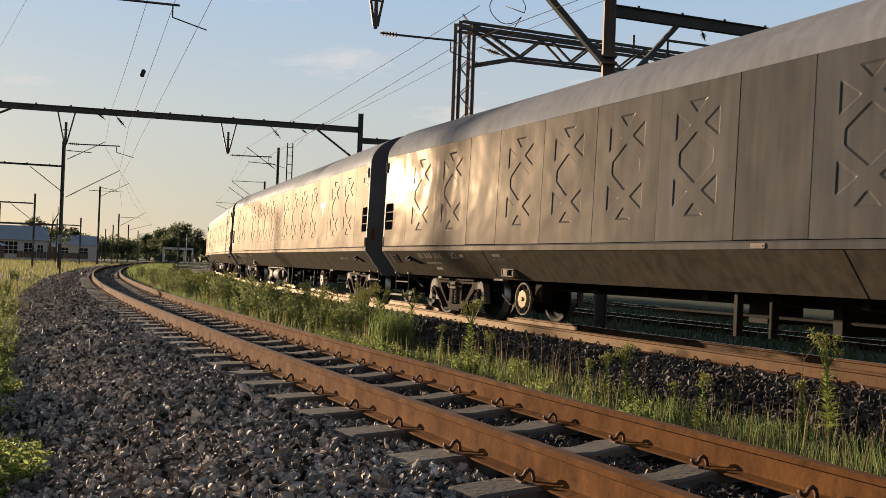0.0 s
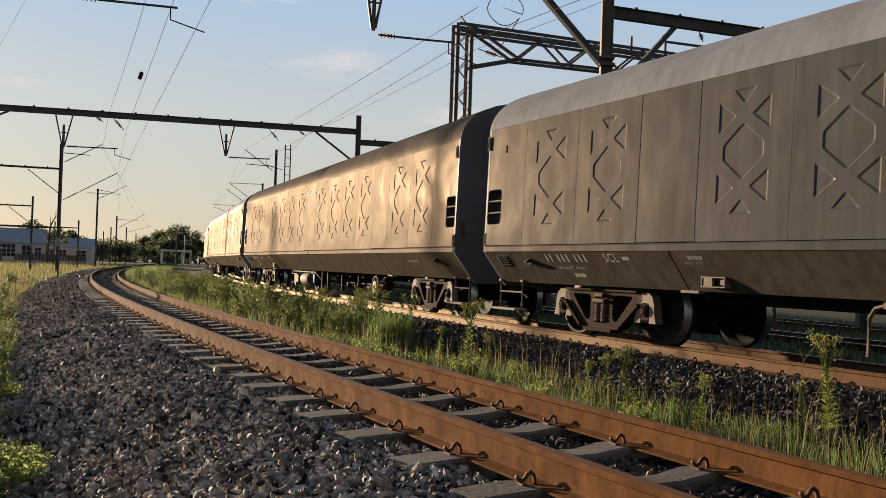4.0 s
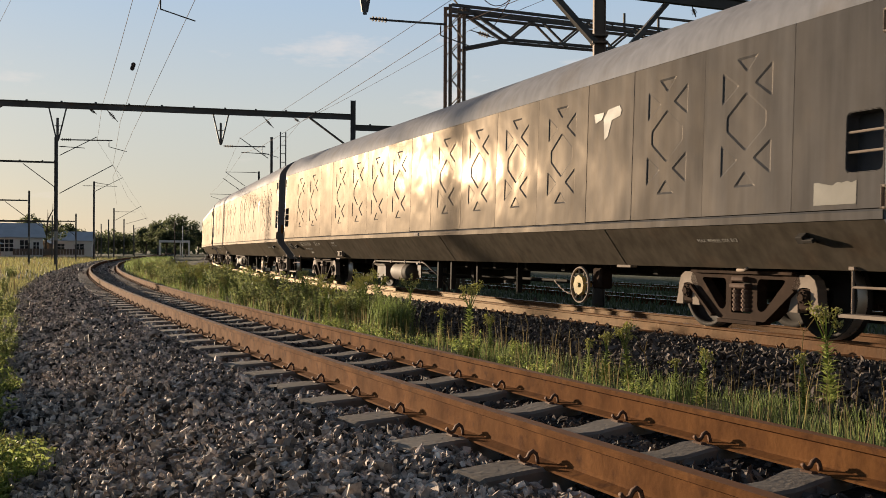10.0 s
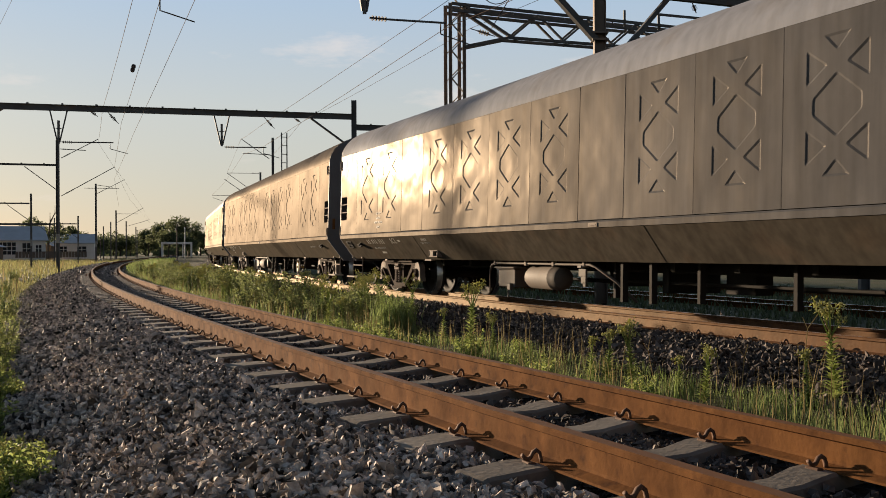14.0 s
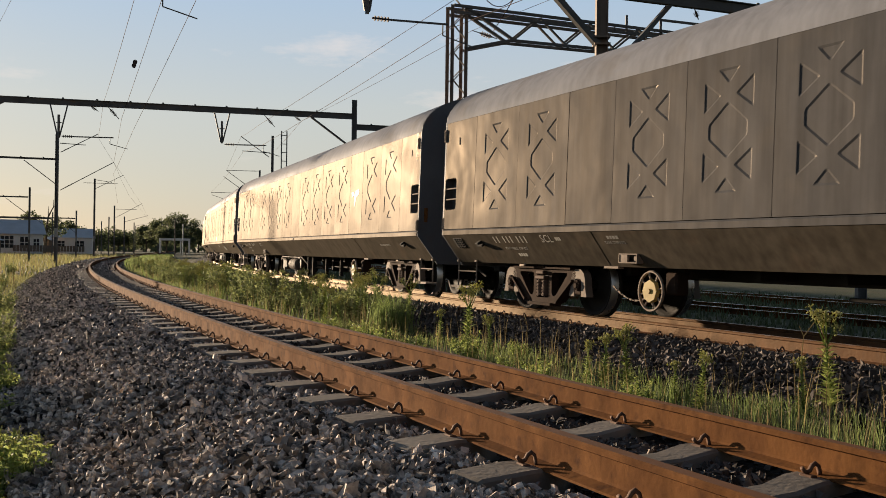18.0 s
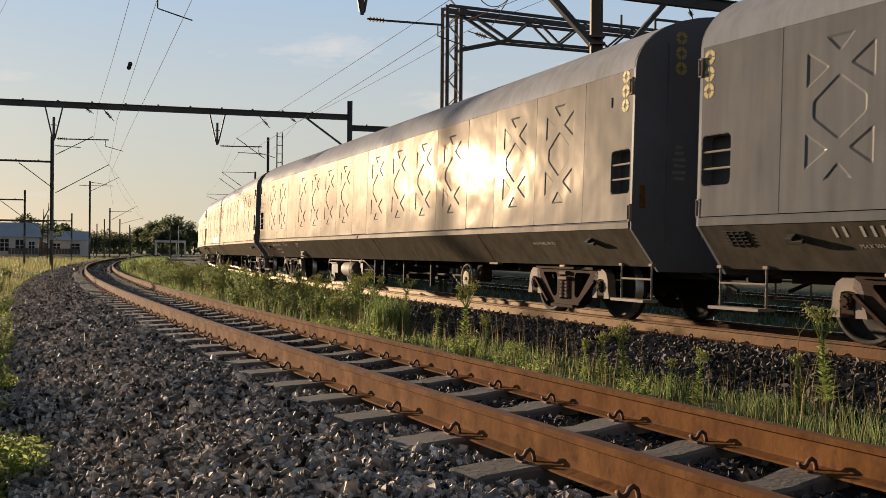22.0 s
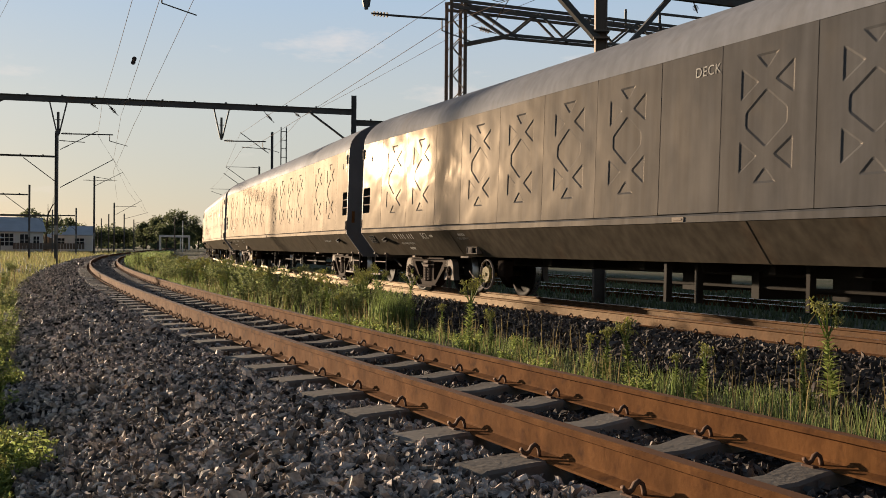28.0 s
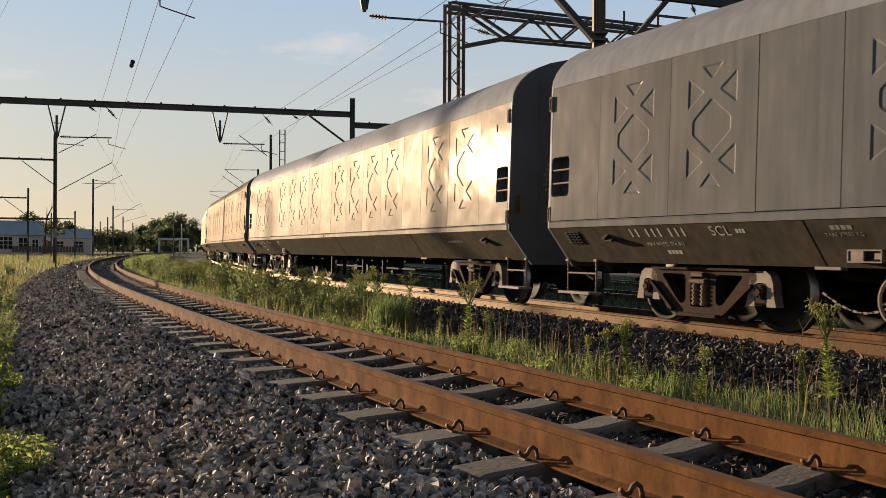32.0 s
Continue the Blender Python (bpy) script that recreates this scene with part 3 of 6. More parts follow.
def inset(pts2, d):
    """a convex outline drawn in by d all round"""
    c = sum((Vector(p) for p in pts2), Vector((0, 0))) / len(pts2)
    lines = []
    for k in range(len(pts2)):
        a, b = Vector(pts2[k]), Vector(pts2[(k + 1) % len(pts2)])
        u = (b - a).normalized()
        nrm = Vector((-u.y, u.x))
        if nrm.dot(c - a) < 0:
            nrm = -nrm
        lines.append((a + nrm * d, u))
    out = []
    for k in range(len(pts2)):
        (p, u), (q, v) = lines[k - 1], lines[k]
        t = (q - p).cross(v) / u.cross(v)
        out.append(tuple(p + u * t))
    return out


def pressed_panel(width):
    """a door sheet with triangles and a hexagon pressed into it"""
    bm = bmesh.new()
    hw, corner = 0.36, 0.165
    shapes = [[(0, 2.485), (corner, 2.645), (-corner, 2.645)], [(0, 1.575), (-corner, 1.415), (corner, 1.415)],
              [(0, 2.315), (-0.285, 2.105), (-0.285, 1.955), (0, 1.745), (0.285, 1.955), (0.285, 2.105)]]
    for lo, hi in ((2.212, 2.549), (1.511, 1.848)):
        shapes += [[(-hw, lo), (-0.10, (lo + hi) / 2), (-hw, hi)], [(hw, hi), (0.10, (lo + hi) / 2), (hw, lo)]]
    w2 = (width - 0.007) / 2
    rim = [bm.verts.new((x, 0, z)) for x, z in ((-w2, PANEL_Z0), (w2, PANEL_Z0), (w2, PANEL_Z1), (-w2, PANEL_Z1))]
    back = [bm.verts.new((v.co.x, 0.045, v.co.z)) for v in rim]
    edges = [bm.edges.new((rim[k], rim[(k + 1) % 4])) for k in range(4)]
    rings = []
    for sh in shapes:
        top_ = [bm.verts.new((x, 0, z)) for x, z in rounded(sh, 0.034)]
        low = [bm.verts.new((x, 0.0095, z)) for x, z in rounded(inset(sh, 0.022), 0.022)]
        edges += [bm.edges.new((top_[k], top_[(k + 1) % len(top_)])) for k in range(len(top_))]
        rings.append((top_, low))
    bmesh.ops.triangle_fill(bm, use_beauty=True, use_dissolve=False, edges=edges)
    for top_, low in rings:
        n = len(top_)
        for k in range(n):
            bm.faces.new((top_[k], top_[(k + 1) % n], low[(k + 1) % n], low[k]))
        bm.faces.new(low)
    for k in range(4):
        bm.faces.new((rim[k], rim[(k + 1) % 4], back[(k + 1) % 4], back[k]))
    bmesh.ops.recalc_face_normals(bm, faces=bm.faces)
    if sum(f_.normal.y * f_.calc_area() for f_ in bm.faces) > 0:
        bmesh.ops.reverse_faces(bm, faces=bm.faces)
    me = bpy.data.meshes.new("pressed_panel")
    bm.to_mesh(me)
    bm.free()
    me.materials.append(M_SILVER)
    return me


def plain_panel(width):
    bm = bmesh.new()
    sheet(bm, width - 0.007)
    me = bpy.data.meshes.new("side_panel")
    bm.to_mesh(me)
    bm.free()
    me.materials.append(M_SILVER)
    return me


def end_panel(width, vent_at):
    """the end bay with a louvred opening cut through it"""
    bm = bmesh.new()
    a, b, z0, z1 = vent_at - 0.20, vent_at + 0.20, 1.45, 1.95
    h_ = (width - 0.007) / 2
    outer = ((-h_, PANEL_Z0), (h_, PANEL_Z0), (h_, PANEL_Z1), (-h_, PANEL_Z1))
    hole = rounded(((a, z0), (b, z0), (b, z1), (a, z1)), 0.06, 4)
    front = [[bm.verts.new((x, 0.0, z)) for x, z in ring] for ring in (outer, hole)]
    back = [[bm.verts.new((v.co.x, 0.045, v.co.z)) for v in ring] for ring in front]
    edges = [bm.edges.new((ring[k - 1], ring[k])) for ring in front for k in range(len(ring))]
    bmesh.ops.triangle_fill(bm, use_beauty=True, use_dissolve=False, edges=edges)
    for r_, q in zip(front, back):
        for k in range(len(r_)):
            bm.faces.new((r_[k - 1], r_[k], q[k], q[k - 1]))
    bmesh.ops.recalc_face_normals(bm, faces=bm.faces)
    if sum(f_.normal.y * f_.calc_area() for f_ in bm.faces) > 0:
        bmesh.ops.reverse_faces(bm, faces=bm.faces)
    me = bpy.data.meshes.new("end_panel")
    bm.to_mesh(me)
    bm.free()
    me.materials.append(M_SILVER)
    return me


def simple(name, bm, mat):
    for e in bm.edges:
        e.smooth = e.calc_face_angle(3.0) < 0.65
    me = bpy.data.meshes.new(name)
    bm.to_mesh(me)
    bm.free()
    me.materials.append(mat)
    return me


def mesh_of(name, mat, boxes=(), rods=(), bev=0.0):
    bm = bmesh.new()
    for c, s_ in boxes:
        box(bm, c, s_, bev=bev)
    for p0, p1, r in rods:
        rod(bm, p0, p1, r)
    return simple(name, bm, mat)


# shell, roof and ends
SIDE = 1.40
shell_profile = [(-1.08, 0.655), (-1.395, 1.065), (-1.395, 1.145), (-1.255, 1.155), (-1.235, 2.80), (-1.15, 2.98), (1.15, 2.98), (1.235, 2.80), (1.255, 1.155), (1.395, 1.145), (1.395, 1.065), (1.08, 0.655)]
ME_BODY = simple("body_shell", extruded(shell_profile, -HALF, HALF), M_SKIRT)
arc = [(-1.381, 2.815), (-1.379, 2.85), (-1.365, 2.925), (-1.325, 3.015), (-1.255, 3.115), (-1.145, 3.22), (-1.0, 3.31), (-0.8, 3.395), (-0.55, 3.46), (-0.28, 3.50), (0, 3.515)]
arc = arc + [(-y, z) for y, z in arc[-2::-1]]
ME_ROOF = simple("roof", extruded(arc + [(1.34, 2.815), (0.9, 3.26), (0, 3.43), (-0.9, 3.26), (-1.34, 2.815)], -HALF - 0.015, HALF + 0.015, smooth=True), M_ROOF)


def end_wall_mesh():
    bm = bmesh.new()
    prof = [(-1.035, 0.60), (-1.398, 1.065), (-1.398, 1.16), (-1.379, 2.83), (-1.362, 2.925), (-1.32, 3.015), (-1.25, 3.112), (-1.14, 3.217), (-0.998, 3.306), (-0.8, 3.391), (-0.55, 3.456), (-0.28, 3.496), (0, 3.511)]
    prof = prof + [(-y, z) for y, z in prof[-2::-1]]
    bm = extruded(prof, 0.0, 0.04)
    for y in (-0.02, 0.02):
        box(bm, (0.055, y * 1.6, 2.05), (0.035, 0.03, 2.5))
    for y in (-0.95, -0.48, 0.48, 0.95):
        box(bm, (0.05, y, 2.03), (0.03, 0.035, 2.2))
        for z in np.arange(1.1, 3.1, 0.2):
            box(bm, (0.07, y, z), (0.012, 0.028, 0.028))
    for z in (1.3, 2.9):
        rod(bm, (0.07, -0.35, z), (0.07, 0.35, z), 0.018)
    rod(bm, (0.08, 0.12, 1.2), (0.08, 0.12, 3.1), 0.016)
    return simple("end_wall", bm, M_END)


ME_ENDWALL = end_wall_mesh()
PANELS = {}
for a, b in zip(SEAMS, SEAMS[1:]):
    w_ = b - a
    if a > 1.0 and abs(a - 4.14) > 0.01:
        PANELS[a] = ("pressed_panel", pressed_panel(w_))
    elif a < 1.0:
        PANELS[a] = ("end_panel", None)
    else:
        PANELS[a] = ("side_panel", plain_panel(w_))
ME_ENDPANEL = {1: end_panel(SEAMS[1] - SEAMS[0], 0.305), -1: end_panel(SEAMS[1] - SEAMS[0], -0.305)}
ME_MID = plain_panel(WAGON_PITCH - 2 * SEAMS[-1])
ME_VENTBARS = mesh_of("vent_bars", M_PEDESTAL, rods=[((-0.2, 0.02, 1.62), (0.2, 0.02, 1.62), 0.012), ((-0.2, 0.02, 1.785), (0.2, 0.02, 1.785), 0.012)])


def vent_lining():
    """the folded sheet that lines a vent opening"""
    bm = bmesh.new()
    out_ = rounded(((-0.198, 1.452), (0.198, 1.452), (0.198, 1.948), (-0.198, 1.948)), 0.06, 4)
    loops = [[bm.verts.new((x * g, y, 1.7 + (z - 1.7) * g)) for x, z in out_] for y, g in ((0.003, 1.0), (0.132, 1.0), (0.132, 0.98), (0.003, 0.98))]
    for p, q in zip(loops, loops[1:] + loops[:1]):
        for k in range(len(p)):
            bm.faces.new((p[k - 1], p[k], q[k], q[k - 1]))
    bmesh.ops.recalc_face_normals(bm, faces=bm.faces)
    return simple("vent_lining", bm, M_SILVER)


ME_VENTFRAME = vent_lining()
ME_VENTDARK = mesh_of("vent_cavity", M_VENT, [((0, 0.128, 1.70), (0.40, 0.004, 0.50))])
ME_RAILSTRIP = simple("sill_rail", extruded([(-1.410, 1.068), (-1.410, 1.132), (-1.398, 1.150), (-1.392, 1.150), (-1.392, 1.062)], -HALF, HALF), M_SILVER)
ME_HINGE = mesh_of("door_hinge", M_PEDESTAL, [((-0.024, -0.012, 0), (0.013, 0.035, 0.19)), ((0.024, -0.012, 0), (0.013, 0.035, 0.19)), ((0, -0.012, 0.085), (0.036, 0.035, 0.02)), ((0, -0.012, -0.085), (0.036, 0.035, 0.02))], bev=0.004)
ME_STEP = mesh_of("step_ladder", M_PEDESTAL, [((0, -0.03, -0.385), (0.68, 0.2, 0.03)), ((-0.31, 0, 0.015), (0.06, 0.05, 0.03)), ((0.31, 0, 0.015), (0.06, 0.05, 0.03))], [((-0.31, 0, -0.145), (0.31, 0, -0.145), 0.012), ((-0.31, 0, 0.02), (-0.31, 0, -0.39), 0.012), ((0.31, 0, 0.02), (0.31, 0, -0.39), 0.012)])
ME_HANDLE = mesh_of("lever_bracket", M_UNDER, [((0, -0.035, 0), (0.09, 0.08, 0.07)), ((0.09, -0.06, -0.01), (0.13, 0.04, 0.035))], bev=0.006)
ME_GRILLE = mesh_of("floor_grille", M_UNDER, [((0, 0, 0), (0.30, 0.012, 0.17))] + [((0, -0.01, z), (0.30, 0.012, 0.012)) for z in (-0.06, -0.02, 0.02, 0.06)] + [((x, -0.012, 0), (0.012, 0.012, 0.17)) for x in (-0.08, 0.0, 0.08)])
ME_CARD = mesh_of("label_holder", M_PEDESTAL, [((0, -0.045, 0.05), (0.36, 0.09, 0.012)), ((0, -0.045, -0.05), (0.36, 0.09, 0.012)), ((-0.174, -0.045, 0), (0.012, 0.09, 0.09)), ((0.174, -0.045, 0), (0.012, 0.09, 0.09)), ((-0.02, -0.07, 0), (0.012, 0.03, 0.09)), ((-0.09, -0.078, 0.0), (0.13, 0.008, 0.085)), ((0.12, -0.05, 0), (0.09, 0.01, 0.05)), ((0, 0.0, 0), (0.35, 0.01, 0.10))])
ME_PLATE = mesh_of("rating_plate", M_PEDESTAL, [((0, -0.004, 0), (0.2, 0.010, 0.05)), ((0, -0.011, 0), (0.15, 0.006, 0.02))], bev=0.002)
ME_SEAM = mesh_of("skirt_seam", M_SKIRT, [((0, 0.0, 0), (0.01, 0.003, 0.51))])
ME_SILL = mesh_of("centre_sill", M_UNDER, [((0, 0, 0.66), (BODY - 0.2, 0.5, 0.28)), ((0, -0.9, 0.76), (BODY - 0.3, 0.1, 0.1)), ((0, 0.9, 0.76), (BODY - 0.3, 0.1, 0.1))] + [((x, 0, 0.62), (0.09, 1.5, 0.13)) for x in np.linspace(-6.2, 6.2, 12)])
ME_COUPLER = mesh_of("coupler", M_UNDER, [((0.2, 0, 0.66), (0.75, 0.16, 0.2)), ((0.62, 0.04, 0.66), (0.2, 0.3, 0.3))], [((0.3, -0.35, 0.55), (0.62, -0.3, 0.42), 0.022), ((0.1, -0.5, 0.62), (0.3, -0.35, 0.55), 0.022)], bev=0.02)
ME_JACK = mesh_of("jacking_plate", M_PEDESTAL, [((0, 0, 0), (0.3, 0.09, 0.03))], bev=0.004)
ME_TOW = simple("tow_hook", tube_path([(-0.14, 0, 0.0), (-0.03, 0, 0.0), (0.04, -0.02, 0.02), (0.04, -0.02, 0.07), (-0.08, -0.02, 0.08)], 0.017), M_PEDESTAL)


# bogie
def side_frame_mesh():
    """a cast plate, deep under the springs, with two three-cornered windows and the spring window between them"""
    bm = bmesh.new()
    outline = [(-0.78, 0.635), (0.78, 0.635), (0.86, 0.56), (0.82, 0.46), (0.40, 0.15), (0.22, 0.09), (-0.22, 0.09), (-0.40, 0.15), (-0.82, 0.46), (-0.86, 0.56)]
    holes = [[(-0.66, 0.55), (-0.24, 0.55), (-0.24, 0.24), (-0.33, 0.22)], [(0.24, 0.55), (0.66, 0.55), (0.33, 0.22), (0.24, 0.24)], [(-0.16, 0.2), (0.16, 0.2), (0.16, 0.52), (-0.16, 0.52)]]
    edges = []
    for k, loop in enumerate([outline] + holes):
        vs = [bm.verts.new((x, -0.06, z)) for x, z in rounded(loop, 0.08 if k == 0 else 0.06 if k < 3 else 0.03, 4)]
        edges += [bm.edges.new((vs[m], vs[(m + 1) % len(vs)])) for m in range(len(vs))]
    bmesh.ops.triangle_fill(bm, use_beauty=True, use_dissolve=False, edges=edges)
    ext = bmesh.ops.extrude_face_region(bm, geom=bm.faces[:])
    for v in ext["geom"]:
        if isinstance(v, bmesh.types.BMVert):
            v.co.y += 0.12
    # flanges along the top chord and the tension side
    bar(bm, (-0.78, -0.03, 0.615), (0.78, -0.03, 0.615), 0.16, 0.035)
    bar(bm, (-0.3, -0.03, 0.115), (0.3, -0.03, 0.115), 0.18, 0.035)
    for sg in (-1, 1):
        bar(bm, (sg * 0.80, -0.03, 0.455), (sg * 0.42, -0.03, 0.16), 0.16, 0.03)
    bmesh.ops.recalc_face_normals(bm, faces=bm.faces)
    return simple("side_frame", bm, M_BOGIE)


def pedestal_mesh():
    """the pale horseshoe guard over an axle box"""
    bm = bmesh.new()
    ring_o = [(-0.21, 0.25), (-0.175, 0.37), (-0.165, 0.48), (-0.13, 0.56), (-0.06, 0.605), (0.06, 0.605), (0.13, 0.56), (0.165, 0.48), (0.175, 0.37), (0.21, 0.25)]
    ring_i = [(-0.085, 0.25), (-0.085, 0.36), (-0.085, 0.44), (-0.075, 0.475), (-0.03, 0.485), (0.03, 0.485), (0.075, 0.475), (0.085, 0.44), (0.085, 0.36), (0.085, 0.25)]
    vs = []
    for y in (-0.06, 0.05):
        vs.append([[bm.verts.new((x, y, z)) for x, z in r_] for r_ in (ring_o, ring_i)])
    for k in range(9):
        for y in (0, 1):
            o, i = vs[y]
            bm.faces.new((o[k], o[k + 1], i[k + 1], i[k]))
        bm.faces.new((vs[0][0][k], vs[0][0][k + 1], vs[1][0][k + 1], vs[1][0][k]))
        bm.faces.new((vs[0][1][k], vs[0][1][k + 1], vs[1][1][k + 1], vs[1][1][k]))
    for k in (0, 9):
        bm.faces.new((vs[0][0][k], vs[0][1][k], vs[1][1][k], vs[1][0][k]))
    bmesh.ops.recalc_face_normals(bm, faces=bm.faces)
    return simple("axle_guard", bm, M_PEDESTAL)


def spring_mesh():
    bm = bmesh.new()
    for x in (-0.068, 0.068):
        for k in range(5):
            m = Matrix.Translation((x, -0.03, 0.245 + k * 0.045)) @ Euler((0.12, 0, 0)).to_matrix().to_4x4()
            bmesh.ops.create_cone(bm, cap_ends=True, segments=12, radius1=0.062, radius2=0.062, depth=0.024, matrix=m)
        rod(bm, (x, -0.03, 0.22), (x, -0.03, 0.45), 0.05)
    box(bm, (0, 0, 0.475), (0.26, 0.22, 0.05), bev=0.012)
    box(bm, (0, -0.01, 0.545), (0.2, 0.2, 0.05), bev=0.012)
    return simple("spring_nest", bm, M_SPRING)


def wheel_mesh():
    bm = bmesh.new()
    prof = [(0.075, 0.0), (0.075, 0.09), (0.12, 0.095), (0.13, 0.02), (0.33, 0.005), (0.345, 0.03), (0.348, 0.075), (0.392, 0.08), (0.398, -0.03), (0.425, -0.045), (0.425, -0.07), (0.36, -0.075), (0.34, -0.03), (0.12, -0.02), (0.075, -0.06)]
    seg = 36
    rings = [[bm.verts.new((r * math.cos(a * 2 * math.pi / seg), -y, r * math.sin(a * 2 * math.pi / seg))) for a in range(seg)] for r, y in prof]
    for a, b in zip(rings, rings[1:] + rings[:1]):
        for k in range(seg):
            f_ = bm.faces.new((a[k], a[(k + 1) % seg], b[(k + 1) % seg], b[k]))
            f_.smooth = True
    me = simple("wheel", bm, M_WHEEL)
    me.materials.append(M_TYRE)
    for i, p in enumerate(me.polygons):
        if i // seg == 7:
            p.material_index = 1
    return me


ME_SIDEFRAME, ME_PEDESTAL, ME_SPRING, ME_WHEEL = side_frame_mesh(), pedestal_mesh(), spring_mesh(), wheel_mesh()
ME_BOX = mesh_of("axle_box", M_BOGIE, [((0, 0.0, 0.38), (0.165, 0.12, 0.2))], [((0, -0.085, 0.40), (0, 0.05, 0.40), 0.072), ((0, -0.105, 0.40), (0, -0.08, 0.40), 0.034)] + [((0.052 * math.cos(a), -0.098, 0.40 + 0.052 * math.sin(a)), (0.052 * math.cos(a), -0.08, 0.40 + 0.052 * math.sin(a)), 0.009) for a in (0.0, 1.047, 2.094, 3.142, 4.189, 5.236)], bev=0.015)
ME_AXLE = mesh_of("axle", M_WHEEL, rods=[((0, -0.85, 0), (0, 0.85, 0), 0.065)])
ME_BOLSTER = mesh_of("bogie", M_UNDER, [((0, 0, 0.52), (0.36, 1.75, 0.2)), ((-0.55, 0, 0.38), (0.1, 1.2, 0.12)), ((0.55, 0, 0.38), (0.1, 1.2, 0.12))], bev=0.02)


def tank_mesh():
    bm = bmesh.new()
    prof = [(0.0, -0.49), (0.09, -0.475), (0.14, -0.44), (0.162, -0.38), (0.166, 0.24), (0.170, 0.25), (0.170, 0.27), (0.166, 0.28), (0.166, 0.38), (0.15, 0.44), (0.095, 0.475), (0.0, 0.49)]
    seg = 20
    rings = [[bm.verts.new((x, r * math.cos(a * 2 * math.pi / seg), r * math.sin(a * 2 * math.pi / seg))) for a in range(seg)] for r, x in prof]
    for a, b in zip(rings, rings[1:]):
        for k in range(seg):
            bm.faces.new((a[k], b[k], b[(k + 1) % seg], a[(k + 1) % seg])).smooth = True
    bmesh.ops.remove_doubles(bm, verts=bm.verts[:], dist=0.0005)
    bmesh.ops.recalc_face_normals(bm, faces=bm.faces)
    return simple("air_tank", bm, M_TANK)


def handwheel_meshes():
    bm = bmesh.new()
    R = 0.222
    for k in range(8):
        a = k * math.pi / 4 + 0.2
        rod(bm, (0.06 * math.cos(a), -0.0, 0.06 * math.sin(a)), (R * math.cos(a), -0.02, R * math.sin(a)), 0.012, seg=6)
    seg, ms = 28, 6
    rings = []
    for k in range(seg):
        a = k * 2 * math.pi / seg
        rings.append([bm.verts.new(((R + 0.015 * math.cos(b * math.pi / 3)) * math.cos(a), -0.02 + 0.02 * math.sin(b * math.pi / 3), (R + 0.015 * math.cos(b * math.pi / 3)) * math.sin(a))) for b in range(ms)])
    for k in range(seg):
        for b in range(ms):
            bm.faces.new((rings[k][b], rings[k][(b + 1) % ms], rings[(k + 1) % seg][(b + 1) % ms], rings[(k + 1) % seg][b])).smooth = True
    bmesh.ops.recalc_face_normals(bm, faces=bm.faces)
    rim = simple("handwheel", bm, M_PEDESTAL)
    bm = bmesh.new()
    bmesh.ops.create_cone(bm, cap_ends=True, segments=8, radius1=0.142, radius2=0.128, depth=0.045, matrix=Matrix.Translation((0, -0.025, 0)) @ Euler((math.pi / 2, 0, 0)).to_matrix().to_4x4())
    rod(bm, (0, -0.065, 0), (0, 0.14, 0), 0.028)
    hub = simple("hub", bm, M_YELLOW)
    return rim, hub


ME_TANK = tank_mesh()
ME_HANDWHEEL, ME_HUB = handwheel_meshes()
ME_GEARBOX = mesh_of("brake_gearbox", M_BOGIE, [((0, 0, 0), (0.2, 0.18, 0.26)), ((0.05, 0.12, 0.15), (0.08, 0.1, 0.2))], bev=0.02)
ME_BOXCASE = mesh_of("equipment_box", M_TANK, [((0, 0, -0.015), (0.54, 0.3, 0.26)), ((0, 0, 0.12), (0.57, 0.34, 0.025)), ((0, 0, 0.14), (0.64, 0.4, 0.025)), ((0.16, -0.17, -0.14), (0.1, 0.06, 0.1)), ((0.12, -0.18, -0.24), (0.02, 0.02, 0.14)), ((-0.1, 0, 0.22), (0.04, 0.1, 0.08)), ((0.12, 0, 0.22), (0.04, 0.1, 0.08))], bev=0.008)
ME_PIPE = simple("brake_pipe", tube_path([(-1.62, 0, -0.45), (-1.62, 0, -0.12), (-1.56, 0, -0.03), (-1.45, 0, 0.0), (1.3, 0, 0.0), (1.45, 0, -0.03), (1.75, 0.1, -0.2), (2.0, 0.25, -0.45)], 0.018), M_TANK)
ME_HANGER = mesh_of("hanger_plate", M_TANK, [((0, 0, 0.09), (0.17, 0.03, 0.10)), ((0.03, 0, 0.0), (0.11, 0.03, 0.10)), ((0.055, 0, -0.06), (0.06, 0.03, 0.06)), ((0, 0, 0.17), (0.1, 0.12, 0.03))])
ME_POST = mesh_of("queen_post", M_UNDER, [((0, 0, 0), (0.05, 0.08, 0.5))])
ME_LUG = mesh_of("pipe_clamp", M_PEDESTAL, [((0, 0, 0.03), (0.05, 0.05, 0.1))])
ME_TRUSS = mesh_of("brake_rod", M_UNDER, rods=[((-3.2, -0.25, 0.4), (3.2, -0.25, 0.4), 0.02), ((-3.2, 0.3, 0.36), (3.2, 0.3, 0.36), 0.02)], boxes=[((1.0, 0.0, 0.42), (0.5, 0.25, 0.25)), ((-1.4, 0, 0.45), (0.3, 0.5, 0.25)), ((-0.2, 0.1, 0.42), (0.12, 0.8, 0.3))])


